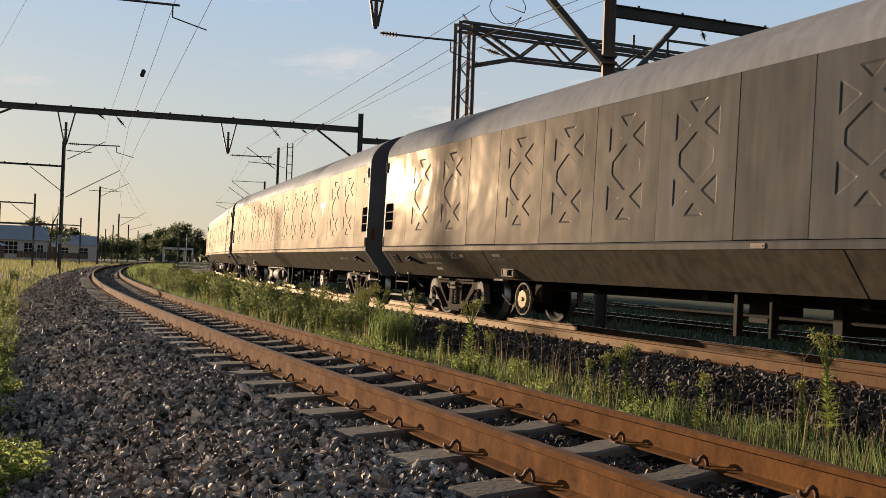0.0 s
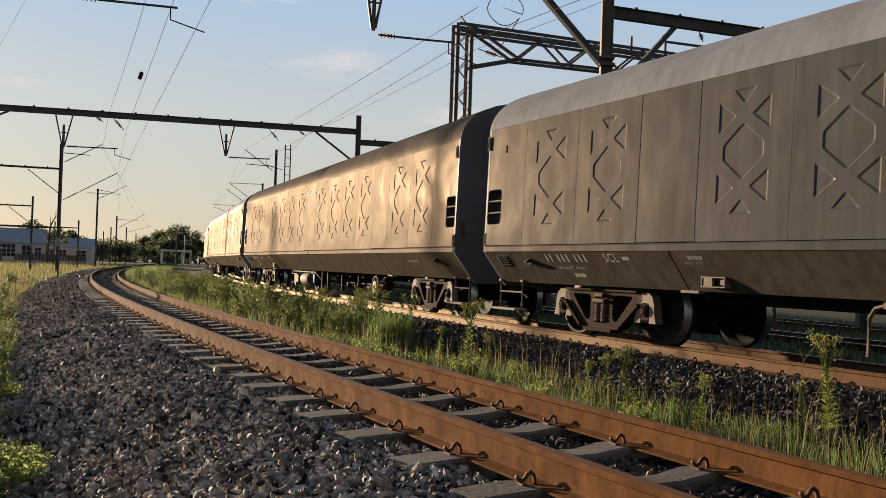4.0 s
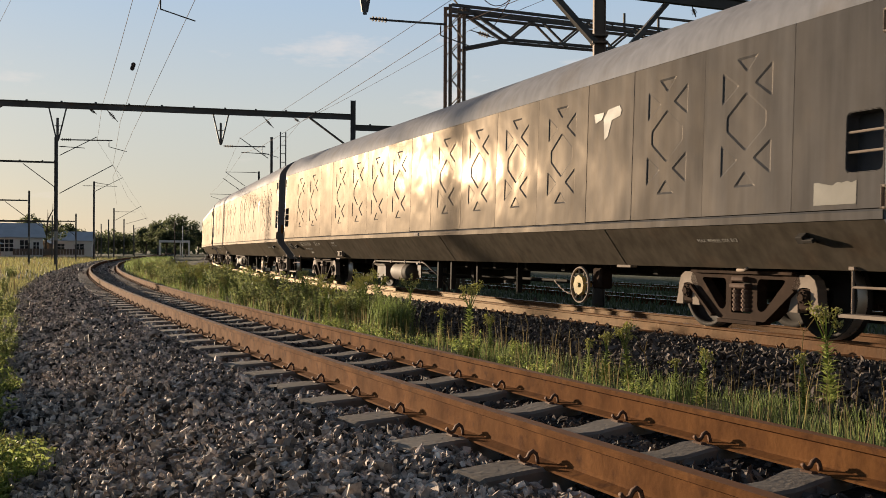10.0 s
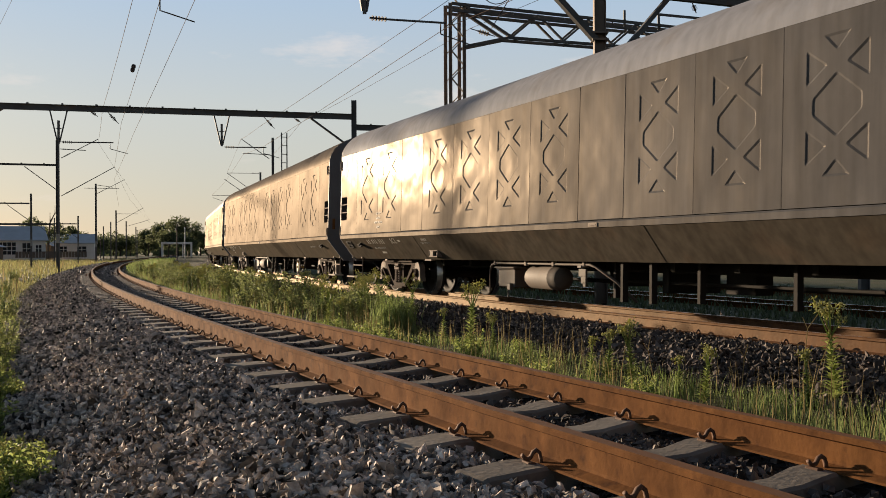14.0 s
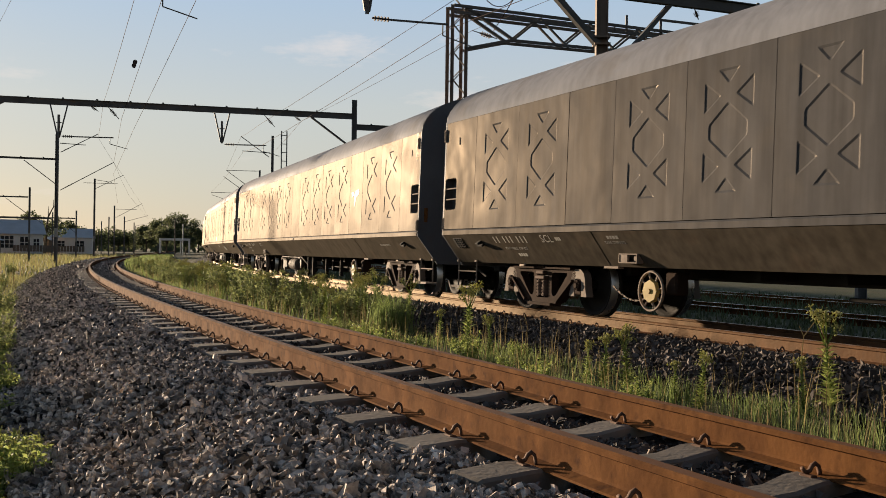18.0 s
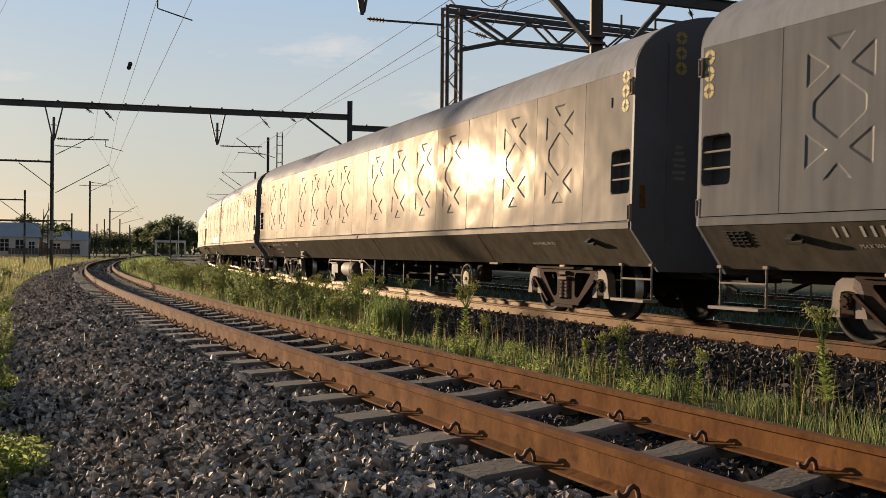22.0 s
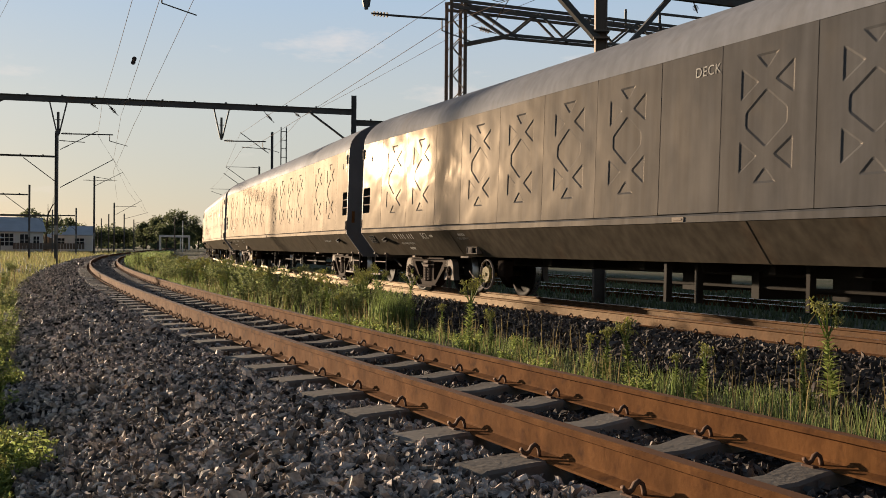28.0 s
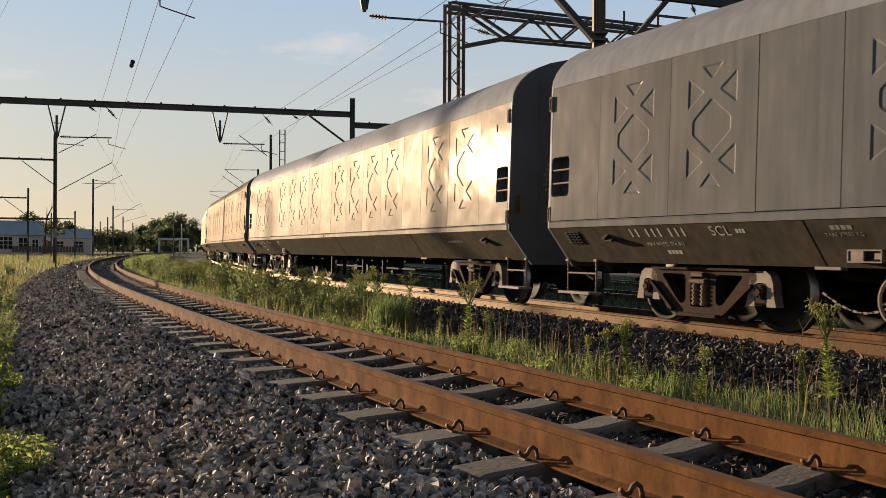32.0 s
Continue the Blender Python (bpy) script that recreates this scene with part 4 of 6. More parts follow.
def chain_mesh():
    bm = bmesh.new()
    for k in range(14):
        t = k / 13
        p = Vector((0.75 * t, 0, -0.16 * math.sin(t * math.pi * 0.8)))
        q = Vector((0.75 * (t + 0.06), 0, -0.16 * math.sin((t + 0.06) * math.pi * 0.8)))
        bar(bm, p, q, 0.022 if k % 2 else 0.01, 0.01 if k % 2 else 0.022)
    return simple("brake_chain", bm, M_PEDESTAL)


ME_CHAIN = chain_mesh()
ME_LOGO = poly_mesh("painted_mark", [(-0.3, 0, 0.13), (-0.26, 0, 0.02), (-0.12, 0, 0.05), (-0.07, 0, 0.13), (-0.05, 0, -0.2), (0.02, 0, -0.16), (0.1, 0, 0.02), (0.28, 0, 0.05), (0.31, 0, 0.11), (0.26, 0, 0.17), (0.02, 0, 0.15), (-0.08, 0, 0.05)],
                    [(0, 1, 2, 3), (11, 4, 5, 6, 10), (10, 6, 7, 8, 9)])
ME_LOGO.materials.append(M_WHITE)


def rings_mesh():
    """one ring, notched four times"""
    bm = bmesh.new()
    for q in range(4):
        arc_ = [q * math.pi / 2 + 0.1 + k * (math.pi / 2 - 0.2) / 6 for k in range(7)]
        o = [bm.verts.new((0.073 * math.cos(a), 0, 0.073 * math.sin(a))) for a in arc_]
        i = [bm.verts.new((0.030 * math.cos(a), 0, 0.030 * math.sin(a))) for a in arc_]
        for k in range(6):
            bm.faces.new((o[k], o[k + 1], i[k + 1], i[k]))
    return simple("clearance_mark", bm, M_YELLOW)


ME_RINGS = rings_mesh()
ME_SLOT = mesh_of("latch_slot", M_UNDER, [((0, 0.0, 0), (0.022, 0.008, 0.11))])
ME_MARKER = mesh_of("marker_plate", M_RUST, [((0, 0, 0), (0.02, 0.06, 0.24))], bev=0.004)


def bars_mesh(widths, h_, gap, mat=M_WHITE):
    bm = bmesh.new()
    x = -(sum(widths) + gap * (len(widths) - 1)) / 2
    for w in widths:
        if not w:
            x += gap
            continue
        vs = [bm.verts.new((x + a * w, 0, (b - 0.5) * h_)) for a, b in ((0, 0), (1, 0), (1, 1), (0, 1))]
        bm.faces.new(vs)
        x += w + gap
    return simple("number_bars", bm, mat)


ME_NUMBER = bars_mesh([0.03, 0.03, 0.0, 0.03, 0.03, 0.03, 0.0, 0.03, 0.03, 0.03], 0.11, 0.075)
ME_DASH = bars_mesh([0.035, 0.03, 0.035], 0.05, 0.012)
ME_FAINTBARS = bars_mesh([0.05, 0.04, 0.05, 0.05], 0.045, 0.014, M_FADED)
ME_SMALLBARS = bars_mesh([0.05, 0.04, 0.05, 0.05], 0.05, 0.014)
LETTERS = {}


def letters(txt, size, mat=None):
    if (txt, size) not in LETTERS:
        me = lettering(txt, size)
        me.materials.append(mat or M_WHITE)
        LETTERS[(txt, size)] = me
    return LETTERS[(txt, size)]


UPRIGHT = pose(0, 0, 0, 90)                    # lettering on the near side, read from outside
TILT = Euler((math.atan2(0.315, 0.41), 0, 0)).to_matrix().to_4x4()


TUMBLE = -0.8                                   # the side sheets lean in a little, degrees


def on_side(x, z, y=None):
    """a place on the near side's face"""
    if y is None:
        y = -SIDE - math.tan(radians(TUMBLE)) * (z - PANEL_Z0) - 0.004
    return pose(x, y, z, TUMBLE)


def repaint(w, x0, x1, z0, z1, place, mat, seed):
    """a brushed-over patch with an uneven top edge"""
    r_ = random.Random(seed)
    n = 9
    v = [((x1 - x0) * (k / n - 0.5), 0, 0) for k in range(n + 1)] + [((x1 - x0) * (k / n - 0.5), 0, (z1 - z0) * r_.uniform(0.8, 1.0)) for k in range(n + 1)]
    me = poly_mesh("repaint_patch", v, [(k, k + 1, n + 2 + k, n + 1 + k) for k in range(n)])
    me.materials.append(mat)
    part("repaint_patch", me, None, w, "pale overpainted patch", at=place((x0 + x1) / 2, z0))


def on_skirt(x, z):
    """a pose on the sloping skirt, y out of it"""
    t = (z - 0.655) / 0.41
    return pose(x, -1.08 - 0.315 * t - 0.004, z) @ TILT


def build_wagon(kind, number, mark, deck, warn, seed):
    rnd = random.Random(seed)
    label = "long silver-grey covered wagon with pressed panels and " + ("air tank" if kind == "A" else "yellow-hubbed handwheel")
    w = thing("freight_wagon", Matrix(), label, "freight wagon", "wagons of the passing train")
    part("body_shell", ME_BODY, None, w, "grimy sloping skirt and shell")
    part("roof", ME_ROOF, None, w, "rounded grey sheet roof")
    for sg in (1, -1):
        part("end_wall", ME_ENDWALL, None, w, "dark riveted end doors", at=pose(sg * HALF, 0, 0, 0, 0, 0 if sg > 0 else 180))
        part("coupler", ME_COUPLER, None, w, at=pose(sg * (HALF - 0.15), 0, 0, 0, 0, 0 if sg > 0 else 180))
    for face in (-1, 1):                        # near side faces -y
        turn = pose(0, 0, 0, 0, 0, 0 if face < 0 else 180)
        for end in (1, -1):
            for a, b in zip(SEAMS, SEAMS[1:]):
                nm, me = PANELS[a]
                me = me or ME_ENDPANEL[end]
                xm = end * (WAGON_PITCH / 2 - (a + b) / 2)
                part(nm, me, None, w, at=turn @ pose(xm, -SIDE + math.tan(radians(TUMBLE)) * PANEL_Z0, 0, TUMBLE + rnd.uniform(-0.04, 0.04), 0, rnd.uniform(-0.1, 0.1)))
            xv = end * (WAGON_PITCH / 2 - (SEAMS[0] + SEAMS[1]) / 2 + 0.305)
            v = part("vent", ME_VENTFRAME, None, w, "louvred vent opening", at=turn @ pose(xv, -SIDE + math.tan(radians(TUMBLE)) * PANEL_Z0, 0, TUMBLE))
            part("vent_bar", ME_VENTBARS, None, v)
            part("vent_cavity", ME_VENTDARK, None, v)
            part("sill_rail", ME_RAILSTRIP, None, w, at=turn) if end == 1 else None
            for z in (1.24, 2.62):
                part("door_hinge", ME_HINGE, None, w, at=turn @ pose(end * (HALF + 0.02), -SIDE, z, 0, 0, 0 if end > 0 else 180))
            st = part("step_ladder", ME_STEP, None, w, "rusty step frame", at=turn @ pose(end * (HALF - 0.30), -1.1, 0.66))
            part("jacking_plate", ME_JACK, None, w, at=turn @ pose(end * (WAGON_PITCH / 2 - 4.74), -1.06, 0.645))
            part("tow_hook", ME_TOW, None, w, at=turn @ pose(end * (WAGON_PITCH / 2 - 2.58), -1.06, 0.635))
        part("middle_panel", ME_MID, None, w, at=turn @ pose(0, -SIDE + math.tan(radians(TUMBLE)) * PANEL_Z0, 0, TUMBLE))
    rear = -WAGON_PITCH / 2
    part("floor_grille", ME_GRILLE, None, w, at=on_skirt(rear + 0.97, 0.945))
    for x in (rear + 1.68, -rear - 1.5):
        part("lever_bracket", ME_HANDLE, None, w, at=on_skirt(x, 0.95))
    part("label_holder", ME_CARD, None, w, at=pose(rear + 5.24, -1.13, 0.755))
    part("rating_plate", ME_PLATE, None, w, at=pose(rear + 10.68, -1.412, 1.1))
    part("number_bars", ME_NUMBER, None, w, "faded white fleet number", at=on_skirt(rear + 2.6, 0.985))
    part("lettering", letters("SCL", 0.165), None, w, "white painted letters", at=on_skirt(rear + 3.6, 0.985) @ UPRIGHT)
    part("lettering", letters("MAX WHEEL DIA 813", 0.06), None, w, at=on_skirt(rear + 2.65, 0.865) @ UPRIGHT)
    part("small_bars", ME_DASH, None, w, at=on_skirt(rear + 3.88, 0.985))
    part("lettering", letters("MAX WHEEL DIA 813", 0.06), None, w, at=on_skirt(-rear - 2.75, 0.92) @ UPRIGHT)
    part("small_bars", ME_SMALLBARS, None, w, at=on_skirt(rear + 2.73, 0.78))
    part("small_bars", ME_FAINTBARS, None, w, at=on_skirt(rear + 5.1, 0.995))
    part("lettering", letters("TARE 27550 KG", 0.055, M_FADED), None, w, at=on_skirt(rear + 5.1, 0.935) @ UPRIGHT)
    for x in (rear + 4.71, -rear - 4.71, 0.9):
        part("skirt_seam", ME_SEAM, None, w, at=on_skirt(x, 0.86))
    if mark:
        part("painted_mark", ME_LOGO, None, w, "chipped white painted mark", at=on_side(-rear - 4.70, {5: 2.31, 6: 2.23, 13: 2.28, 10: 1.90, 4: 1.98}.get(number, 2.09)))
    if deck:
        txt, shift = {4: ("ECK", 0.3), 15: ("DECK", 0.28)}.get(number, ("SINGLE DECK", 0.0))
        part("lettering", letters(txt, 0.145, M_FADED), None, w, "faded white lettering", at=on_side(shift, 2.6) @ UPRIGHT)
    if warn:
        for i, ln in enumerate(("DO NOT", "SHUNT", "WITH DOORS", "OPEN")):
            part("lettering", letters(ln, 0.062), None, w, at=on_side(rear + 2.93, 1.52 - i * 0.085) @ UPRIGHT)
    for i, ln in enumerate(("DO", "NOT", "SHUNT", "WITH", "DOORS", "OPEN")):
        part("lettering", letters(ln, 0.05), None, w, at=pose(HALF + 0.045, -0.8, 1.985 - i * 0.07) @ pose(0, 0, 0, 90, 0, 90))
    for i, (xx, ok) in enumerate(((-rear - 0.69, number in (0, 1, 4, 6, 9, 10, 12, 15, 16, 20, 22)), (rear + 0.63, number in (3, 5, 11, 21)))):
        if ok:
            for z in ((2.43, 2.59, 2.75), (2.38, 2.545, 2.71))[i]:
                part("clearance_mark", ME_RINGS, None, w, "faded yellow ring mark", at=on_side(xx, z))
    if number in (0, 4, 12, 20):
        for z in (2.86, 3.03, 3.2):
            part("clearance_mark", ME_RINGS, None, w, "faded yellow ring mark", at=pose(HALF + 0.046, -0.8, z, 0, 0, 90))
    if number % 3 != 2:
        for x in (rear + 1.02, -rear - 0.98):
            part("latch_slot", ME_SLOT, None, w, "small dark latch slot", at=on_side(x, 2.5))
    part("marker_plate", ME_MARKER, None, w, "rusty orange marker plate", at=pose(HALF + 0.05, -1.27, 1.42))
    # running gear
    for sg in (1, -1):
        bg = part("bogie", ME_BOLSTER, None, w, "rust-brown cast steel bogie", at=pose(sg * BOGIE_X, 0, 0))
        for face in (-1, 1):
            turn = pose(0, 0, 0, 0, 0, 0 if face < 0 else 180)
            part("side_frame", ME_SIDEFRAME, None, bg, at=turn @ pose(0, -0.86, 0))
            part("spring_nest", ME_SPRING, None, bg, at=turn @ pose(0, -0.87, 0))
            for x in (-0.895, 0.895):
                part("axle_guard", ME_PEDESTAL, None, bg, "pale dusty axle guard", at=turn @ pose(x, -0.86, 0))
                part("axle_box", ME_BOX, None, bg, at=turn @ pose(x, -0.86, -0.005))
        for x in (-0.895, 0.895):
            part("axle", ME_AXLE, None, bg, at=pose(x, 0, 0.398))
            for face in (-1, 1):
                part("wheel", ME_WHEEL, None, bg, "worn steel wheel", at=pose(x, face * 0.58, 0.398, 0, 0, 0 if face < 0 else 180))
    part("centre_sill", ME_SILL, None, w)
    part("brake_rod", ME_TRUSS, None, w)
    for x in (-0.6, 1.1, 2.6):
        part("queen_post", ME_POST, None, w, at=pose(x, -0.75, 0.45))
    if kind == "A":
        x0 = rear + 8.52
        part("air_tank", ME_TANK, None, w, "dusty grey cylindrical air tank", at=pose(x0 + 0.1, -0.87, 0.42))
        part("equipment_box", ME_BOXCASE, None, w, at=pose(x0 - 0.93, -0.85, 0.41))
        part("brake_pipe", ME_PIPE, None, w, at=pose(x0 + 0.13, -1.0, 0.615))
        part("hanger_plate", ME_HANGER, None, w, at=pose(x0 + 1.23, -0.98, 0.42))
        for x in (-1.3, -0.3, 0.5, 1.3):
            part("pipe_clamp", ME_LUG, None, w, at=pose(x0 + x, -1.0, 0.605))
        for x in (2.15, 2.75):
            part("queen_post", ME_POST, None, w, at=pose(x0 + x, -0.95, 0.42))
        hx = -rear - 5.81
    else:
        hx = rear + 5.50
        part("queen_post", ME_POST, None, w, at=pose(-0.9, -0.95, 0.45))
    hw = part("handwheel", ME_HANDWHEEL, None, w, "spoked brake handwheel", at=pose(hx, -1.05, 0.39))
    part("hub", ME_HUB, None, hw, "yellow hub")
    part("brake_gearbox", ME_GEARBOX, None, w, at=pose(hx + 0.18, -0.85, 0.48))
    part("brake_chain", ME_CHAIN, None, w, at=pose(hx - 1.0, -0.9, 0.42))
    return w


ORDER = {-2: "A", -1: "B", 0: "A", 1: "A", 2: "A", 3: "B", 4: "A", 5: "A", 6: "A", 7: "A", 8: "A", 9: "B", 10: "A", 11: "A", 12: "A", 13: "B", 14: "A", 15: "B", 16: "B", 17: "B"}
MARKED = (0, 3, 4, 5, 6, 7, 9, 10, 13, 17, 20, 22)
DECK = (2, 3, 4, 15, 17, 21)
wagons = {}
for n in range(-2, 24):
    wagons[n] = build_wagon(ORDER.get(n, "AB"[n % 3 == 0]), n, n in MARKED, n in DECK, n in (2, 4, 11, 16, 18, 7), 100 + n)
    wagons[n].matrix_basis = wagon_pose(n, 0.0)
    if n == 13:
        repaint(wagons[n], -5.42, -4.46, 1.19, 1.40, on_side, M_PALE, 1)
        repaint(wagons[n], -4.42, -3.2, 1.19, 1.43, on_side, M_PALE, 2)
    if n == 11:
        repaint(wagons[n], -0.27, 0.13, 1.2, 1.44, on_side, M_PALE, 3)
        repaint(wagons[n], 0.5, 0.86, 0.92, 1.05, on_skirt, M_PALE, 4)
        repaint(wagons[n], 3.3, 4.2, 0.78, 1.0, on_skirt, M_PALE, 5)
    if n == 5:
        repaint(wagons[n], 9.5, 9.98, 1.2, 1.40, on_side, M_PALE, 6)
    if n in (2, 8, 19, 6, 10, 11, 12, 13, 14, 17, 18):                 # browner and duller, or lighter, than the rest
        for o in wagons[n].children:
            if o.material_slots and o.material_slots[0].material in ((M_SILVER, M_ROOF) if n in (2, 8, 19) else (M_SILVER,)):
                o.material_slots[0].link = "OBJECT"
                o.material_slots[0].material = M_DULL if n in (2, 8, 19) else M_LIGHT

# ---- overhead line: portals, masts, brackets and wires ----
def cross(s_, o, z):
    return Vector(NEAR.at(s_, o, z))


def h_beam(bm, p0, p1, w=0.16, h_=0.2):
    """an open steel section: two flanges and a web"""
    d = (Vector(p1) - Vector(p0))
    ln = d.length
    x = d.normalized()
    up = Vector((0, 0, 1)) if abs(x.z) < 0.9 else Vector((1, 0, 0))
    y = up.cross(x).normalized()
    z = x.cross(y)
    m = Matrix((x, y, z)).transposed().to_4x4()
    m.translation = (Vector(p0) + Vector(p1)) / 2
    for c, s_ in (((0, 0, h_ / 2), (ln, w, 0.02)), ((0, 0, -h_ / 2), (ln, w, 0.02)), ((0, 0, 0), (ln, 0.02, h_))):
        bmesh.ops.create_cube(bm, size=1.0, matrix=m @ Matrix.Translation(c) @ Matrix.Diagonal((*s_, 1)))


def insulator(bm, p0, p1, r=0.06, n=5):
    a, b = Vector(p0), Vector(p1)
    rod(bm, a, b, r * 0.35)
    d = (b - a) / (n + 1)
    for k in range(n):
        c = a + d * (k + 1)
        rod(bm, c - d * 0.18, c + d * 0.18, r, r * 0.75, seg=10)


def hanger(parent, s_, o, zb, za, arm_to, arm_z):
    """a V of angles under the beam, a stub post, and a bracket arm with its insulator"""
    bm = bmesh.new()
    for k in (-0.29, 0.29):
        bar(bm, cross(s_, o + k, zb), cross(s_, o + k * 0.12, za), 0.05, 0.05)
    part("v_hanger", bm, M_STEEL, parent)
    bm = bmesh.new()
    bar(bm, cross(s_, o, za - 0.05), cross(s_, o, za + 0.78), 0.07, 0.07)
    bar(bm, cross(s_, o - 0.1, za + 0.5), cross(s_, o + 0.1, za + 0.5), 0.03, 0.03)
    part("stub_post", bm, M_STEEL, parent)
    sg = 1 if arm_to > o else -1
    bm = bmesh.new()
    insulator(bm, cross(s_, o + sg * 0.1, arm_z), cross(s_, o + sg * 0.5, arm_z), 0.055)
    part("insulator", bm, M_INSUL, parent)
    bm = bmesh.new()
    rod(bm, cross(s_, o + sg * 0.5, arm_z), cross(s_, arm_to, arm_z + 0.03), 0.022)
    rod(bm, cross(s_, arm_to - sg * 0.12, arm_z), cross(s_, arm_to - sg * 0.12, arm_z - 0.2), 0.014)
    rod(bm, cross(s_, arm_to - sg * 0.12, arm_z - 0.2), cross(s_, arm_to + sg * 0.5, arm_z - 0.36), 0.012)
    part("bracket_arm", bm, M_STEEL, parent)


def strings(parent, s_, items):
    for (o0, z0), (o1, z1) in items:
        bm = bmesh.new()
        a, b = cross(s_, o0, z0), cross(s_, o1, z1)
        insulator(bm, a + (b - a) * 0.3, a + (b - a) * 0.8, 0.065, 4)
        rod(bm, a, b, 0.012)
        part("insulator", bm, M_INSUL, parent)


def post(parent, s_, o, z0, z1, w=0.17, mat=M_STEEL, name="post"):
    bm = bmesh.new()
    h_beam(bm, cross(s_, o, z0), cross(s_, o, z1), w, w)
    return part(name, bm, mat, parent)


def strut(parent, s_, a, b, w=0.07):
    bm = bmesh.new()
    bar(bm, cross(s_, *a), cross(s_, *b), w, w)
    part("strut", bm, M_STEEL, parent)


def girder(parent, s_, a, b, h_=0.2, name="beam"):
    bm = bmesh.new()
    h_beam(bm, cross(s_, *a), cross(s_, *b), 0.14, h_)
    for k in np.arange(0.6, abs(b[0] - a[0]) - 0.3, 1.15):
        t = k / abs(b[0] - a[0])
        box(bm, cross(s_, a[0] + (b[0] - a[0]) * t, a[1] + (b[1] - a[1]) * t + h_ / 2 + 0.035), (0.06, 0.06, 0.05))
    part(name, bm, M_STEEL, parent)


# second portal, across all tracks
p2 = thing("overhead_portal", Matrix(), "dark steel portal beam with hanging brackets over the tracks", "overhead portal", "overhead line portals")
girder(p2, 36, (-5.6, 5.88), (9.05, 6.02))
post(p2, 36, 9.15, GROUND, 6.67)
post(p2, 36, -5.7, GROUND, 6.4)
strut(p2, 36, (7.43, 5.9), (9.1, 4.75))
strut(p2, 36, (-3.5, 5.8), (-5.6, 4.75))
girder(p2, 36, (9.24, 5.61), (14.5, 5.66))
post(p2, 36, 14.6, GROUND, 6.2)
strut(p2, 36, (11.2, 5.55), (9.25, 4.6))
hanger(p2, 36, -1.68, 5.82, 4.68, 0.18, 4.7)
hanger(p2, 36, 4.04, 5.9, 4.77, 5.71, 4.69)
strings(p2, 36, [((-0.7, 5.9), (-0.35, 5.65)), ((-0.08, 5.9), (0.36, 5.42)), ((5.6, 5.9), (6.02, 5.45)), ((6.75, 5.9), (7.05, 5.72))])

# first portal, its cross beam overhead
p1 = thing("overhead_portal", Matrix(), "rust-streaked steel mast and beam of an overhead portal", "overhead portal", "overhead line portals")
post(p1, 16.5, 9.2, GROUND, 7.6, 0.23, M_RUSTMAST)
girder(p1, 16.5, (-9.2, 6.93), (9.08, 7.05), 0.24)
post(p1, 16.5, -9.3, GROUND, 7.3, 0.2, M_RUSTMAST)
strut(p1, 16.5, (7.2, 6.95), (9.1, 5.25), 0.13)
girder(p1, 16.5, (9.33, 6.42), (16.5, 6.42), 0.24)
post(p1, 16.5, 16.6, GROUND, 7.0, 0.2)
strut(p1, 16.5, (10.95, 6.3), (9.5, 4.75), 0.1)
hanger(p1, 16.5, 3.9, 6.9, 5.42, 5.62, 5.3)
hanger(p1, 16.5, -1.7, 6.9, 5.42, 0.15, 5.3)
strings(p1, 16.5, [((11.6, 6.3), (11.72, 6.05))])
bm = bmesh.new()
for z in (5.25, 5.4):
    box(bm, cross(16.5, 9.2, z), (0.34, 0.34, 0.04))
part("clamp", bm, M_RUSTMAST, p1)

# lattice portal between them
lat = thing("lattice_portal", Matrix(), "weathered lattice steel portal with braced girder", "lattice portal", "overhead line portals")
L_S = 21.5
for o in (7.68, 8.06):
    for ds_ in (-0.17, 0.17):
        bm = bmesh.new()
        h_beam(bm, cross(L_S + ds_, o, GROUND), cross(L_S + ds_, o, 7.02), 0.075, 0.07)
        part("corner_angle", bm, M_RUSTMAST, lat)
for z in np.arange(0.2, 6.8, 0.7):
    bm = bmesh.new()
    bar(bm, cross(L_S - 0.17, 7.72, z), cross(L_S - 0.17, 8.06, z + 0.35), 0.045, 0.02)
    bar(bm, cross(L_S - 0.17, 8.06, z + 0.35), cross(L_S - 0.17, 7.72, z + 0.7), 0.045, 0.02)
    bar(bm, cross(L_S + 0.17, 7.72, z), cross(L_S + 0.17, 8.06, z + 0.35), 0.045, 0.02)
    part("lacing_bar", bm, M_RUSTMAST, lat)
for ds_ in (-0.2, 0.2):
    for (a, b) in (((7.7, 7.0), (20.0, 6.85)), ((9.25, 6.25), (20.0, 6.28)), ((8.06, 5.93), (9.3, 6.25)), ((8.1, 6.95), (9.35, 6.28)), ((7.7, 6.83), (20.0, 6.68))):
        bm = bmesh.new()
        bar(bm, cross(L_S + ds_, *a), cross(L_S + ds_, *b), 0.07, 0.07)
        part("chord", bm, M_STEEL, lat)
    o, up = 9.4, True
    while o < 19.6:
        bm = bmesh.new()
        bar(bm, cross(L_S + ds_, o, 6.28 if up else 6.9), cross(L_S + ds_, o + 0.75, 6.9 if up else 6.28), 0.05, 0.05)
        part("web_bar", bm, M_STEEL, lat)
        o, up = o + 0.75, not up
for o in np.arange(9.4, 19.6, 1.5):
    bm = bmesh.new()
    for z in (6.28, 6.88):
        bar(bm, cross(L_S - 0.2, o, z), cross(L_S + 0.2, o + 0.3, z), 0.04, 0.04)
    part("cross_tie", bm, M_STEEL, lat)
bm = bmesh.new()
for o in (12.9, 14.0):
    bar(bm, cross(L_S, o, 6.85), cross(L_S, o, 7.3), 0.06, 0.06)
bar(bm, cross(L_S, 14.0, 7.28), cross(L_S, 16.0, 7.28), 0.06, 0.06)
part("mounting_frame", bm, M_STEEL, lat)
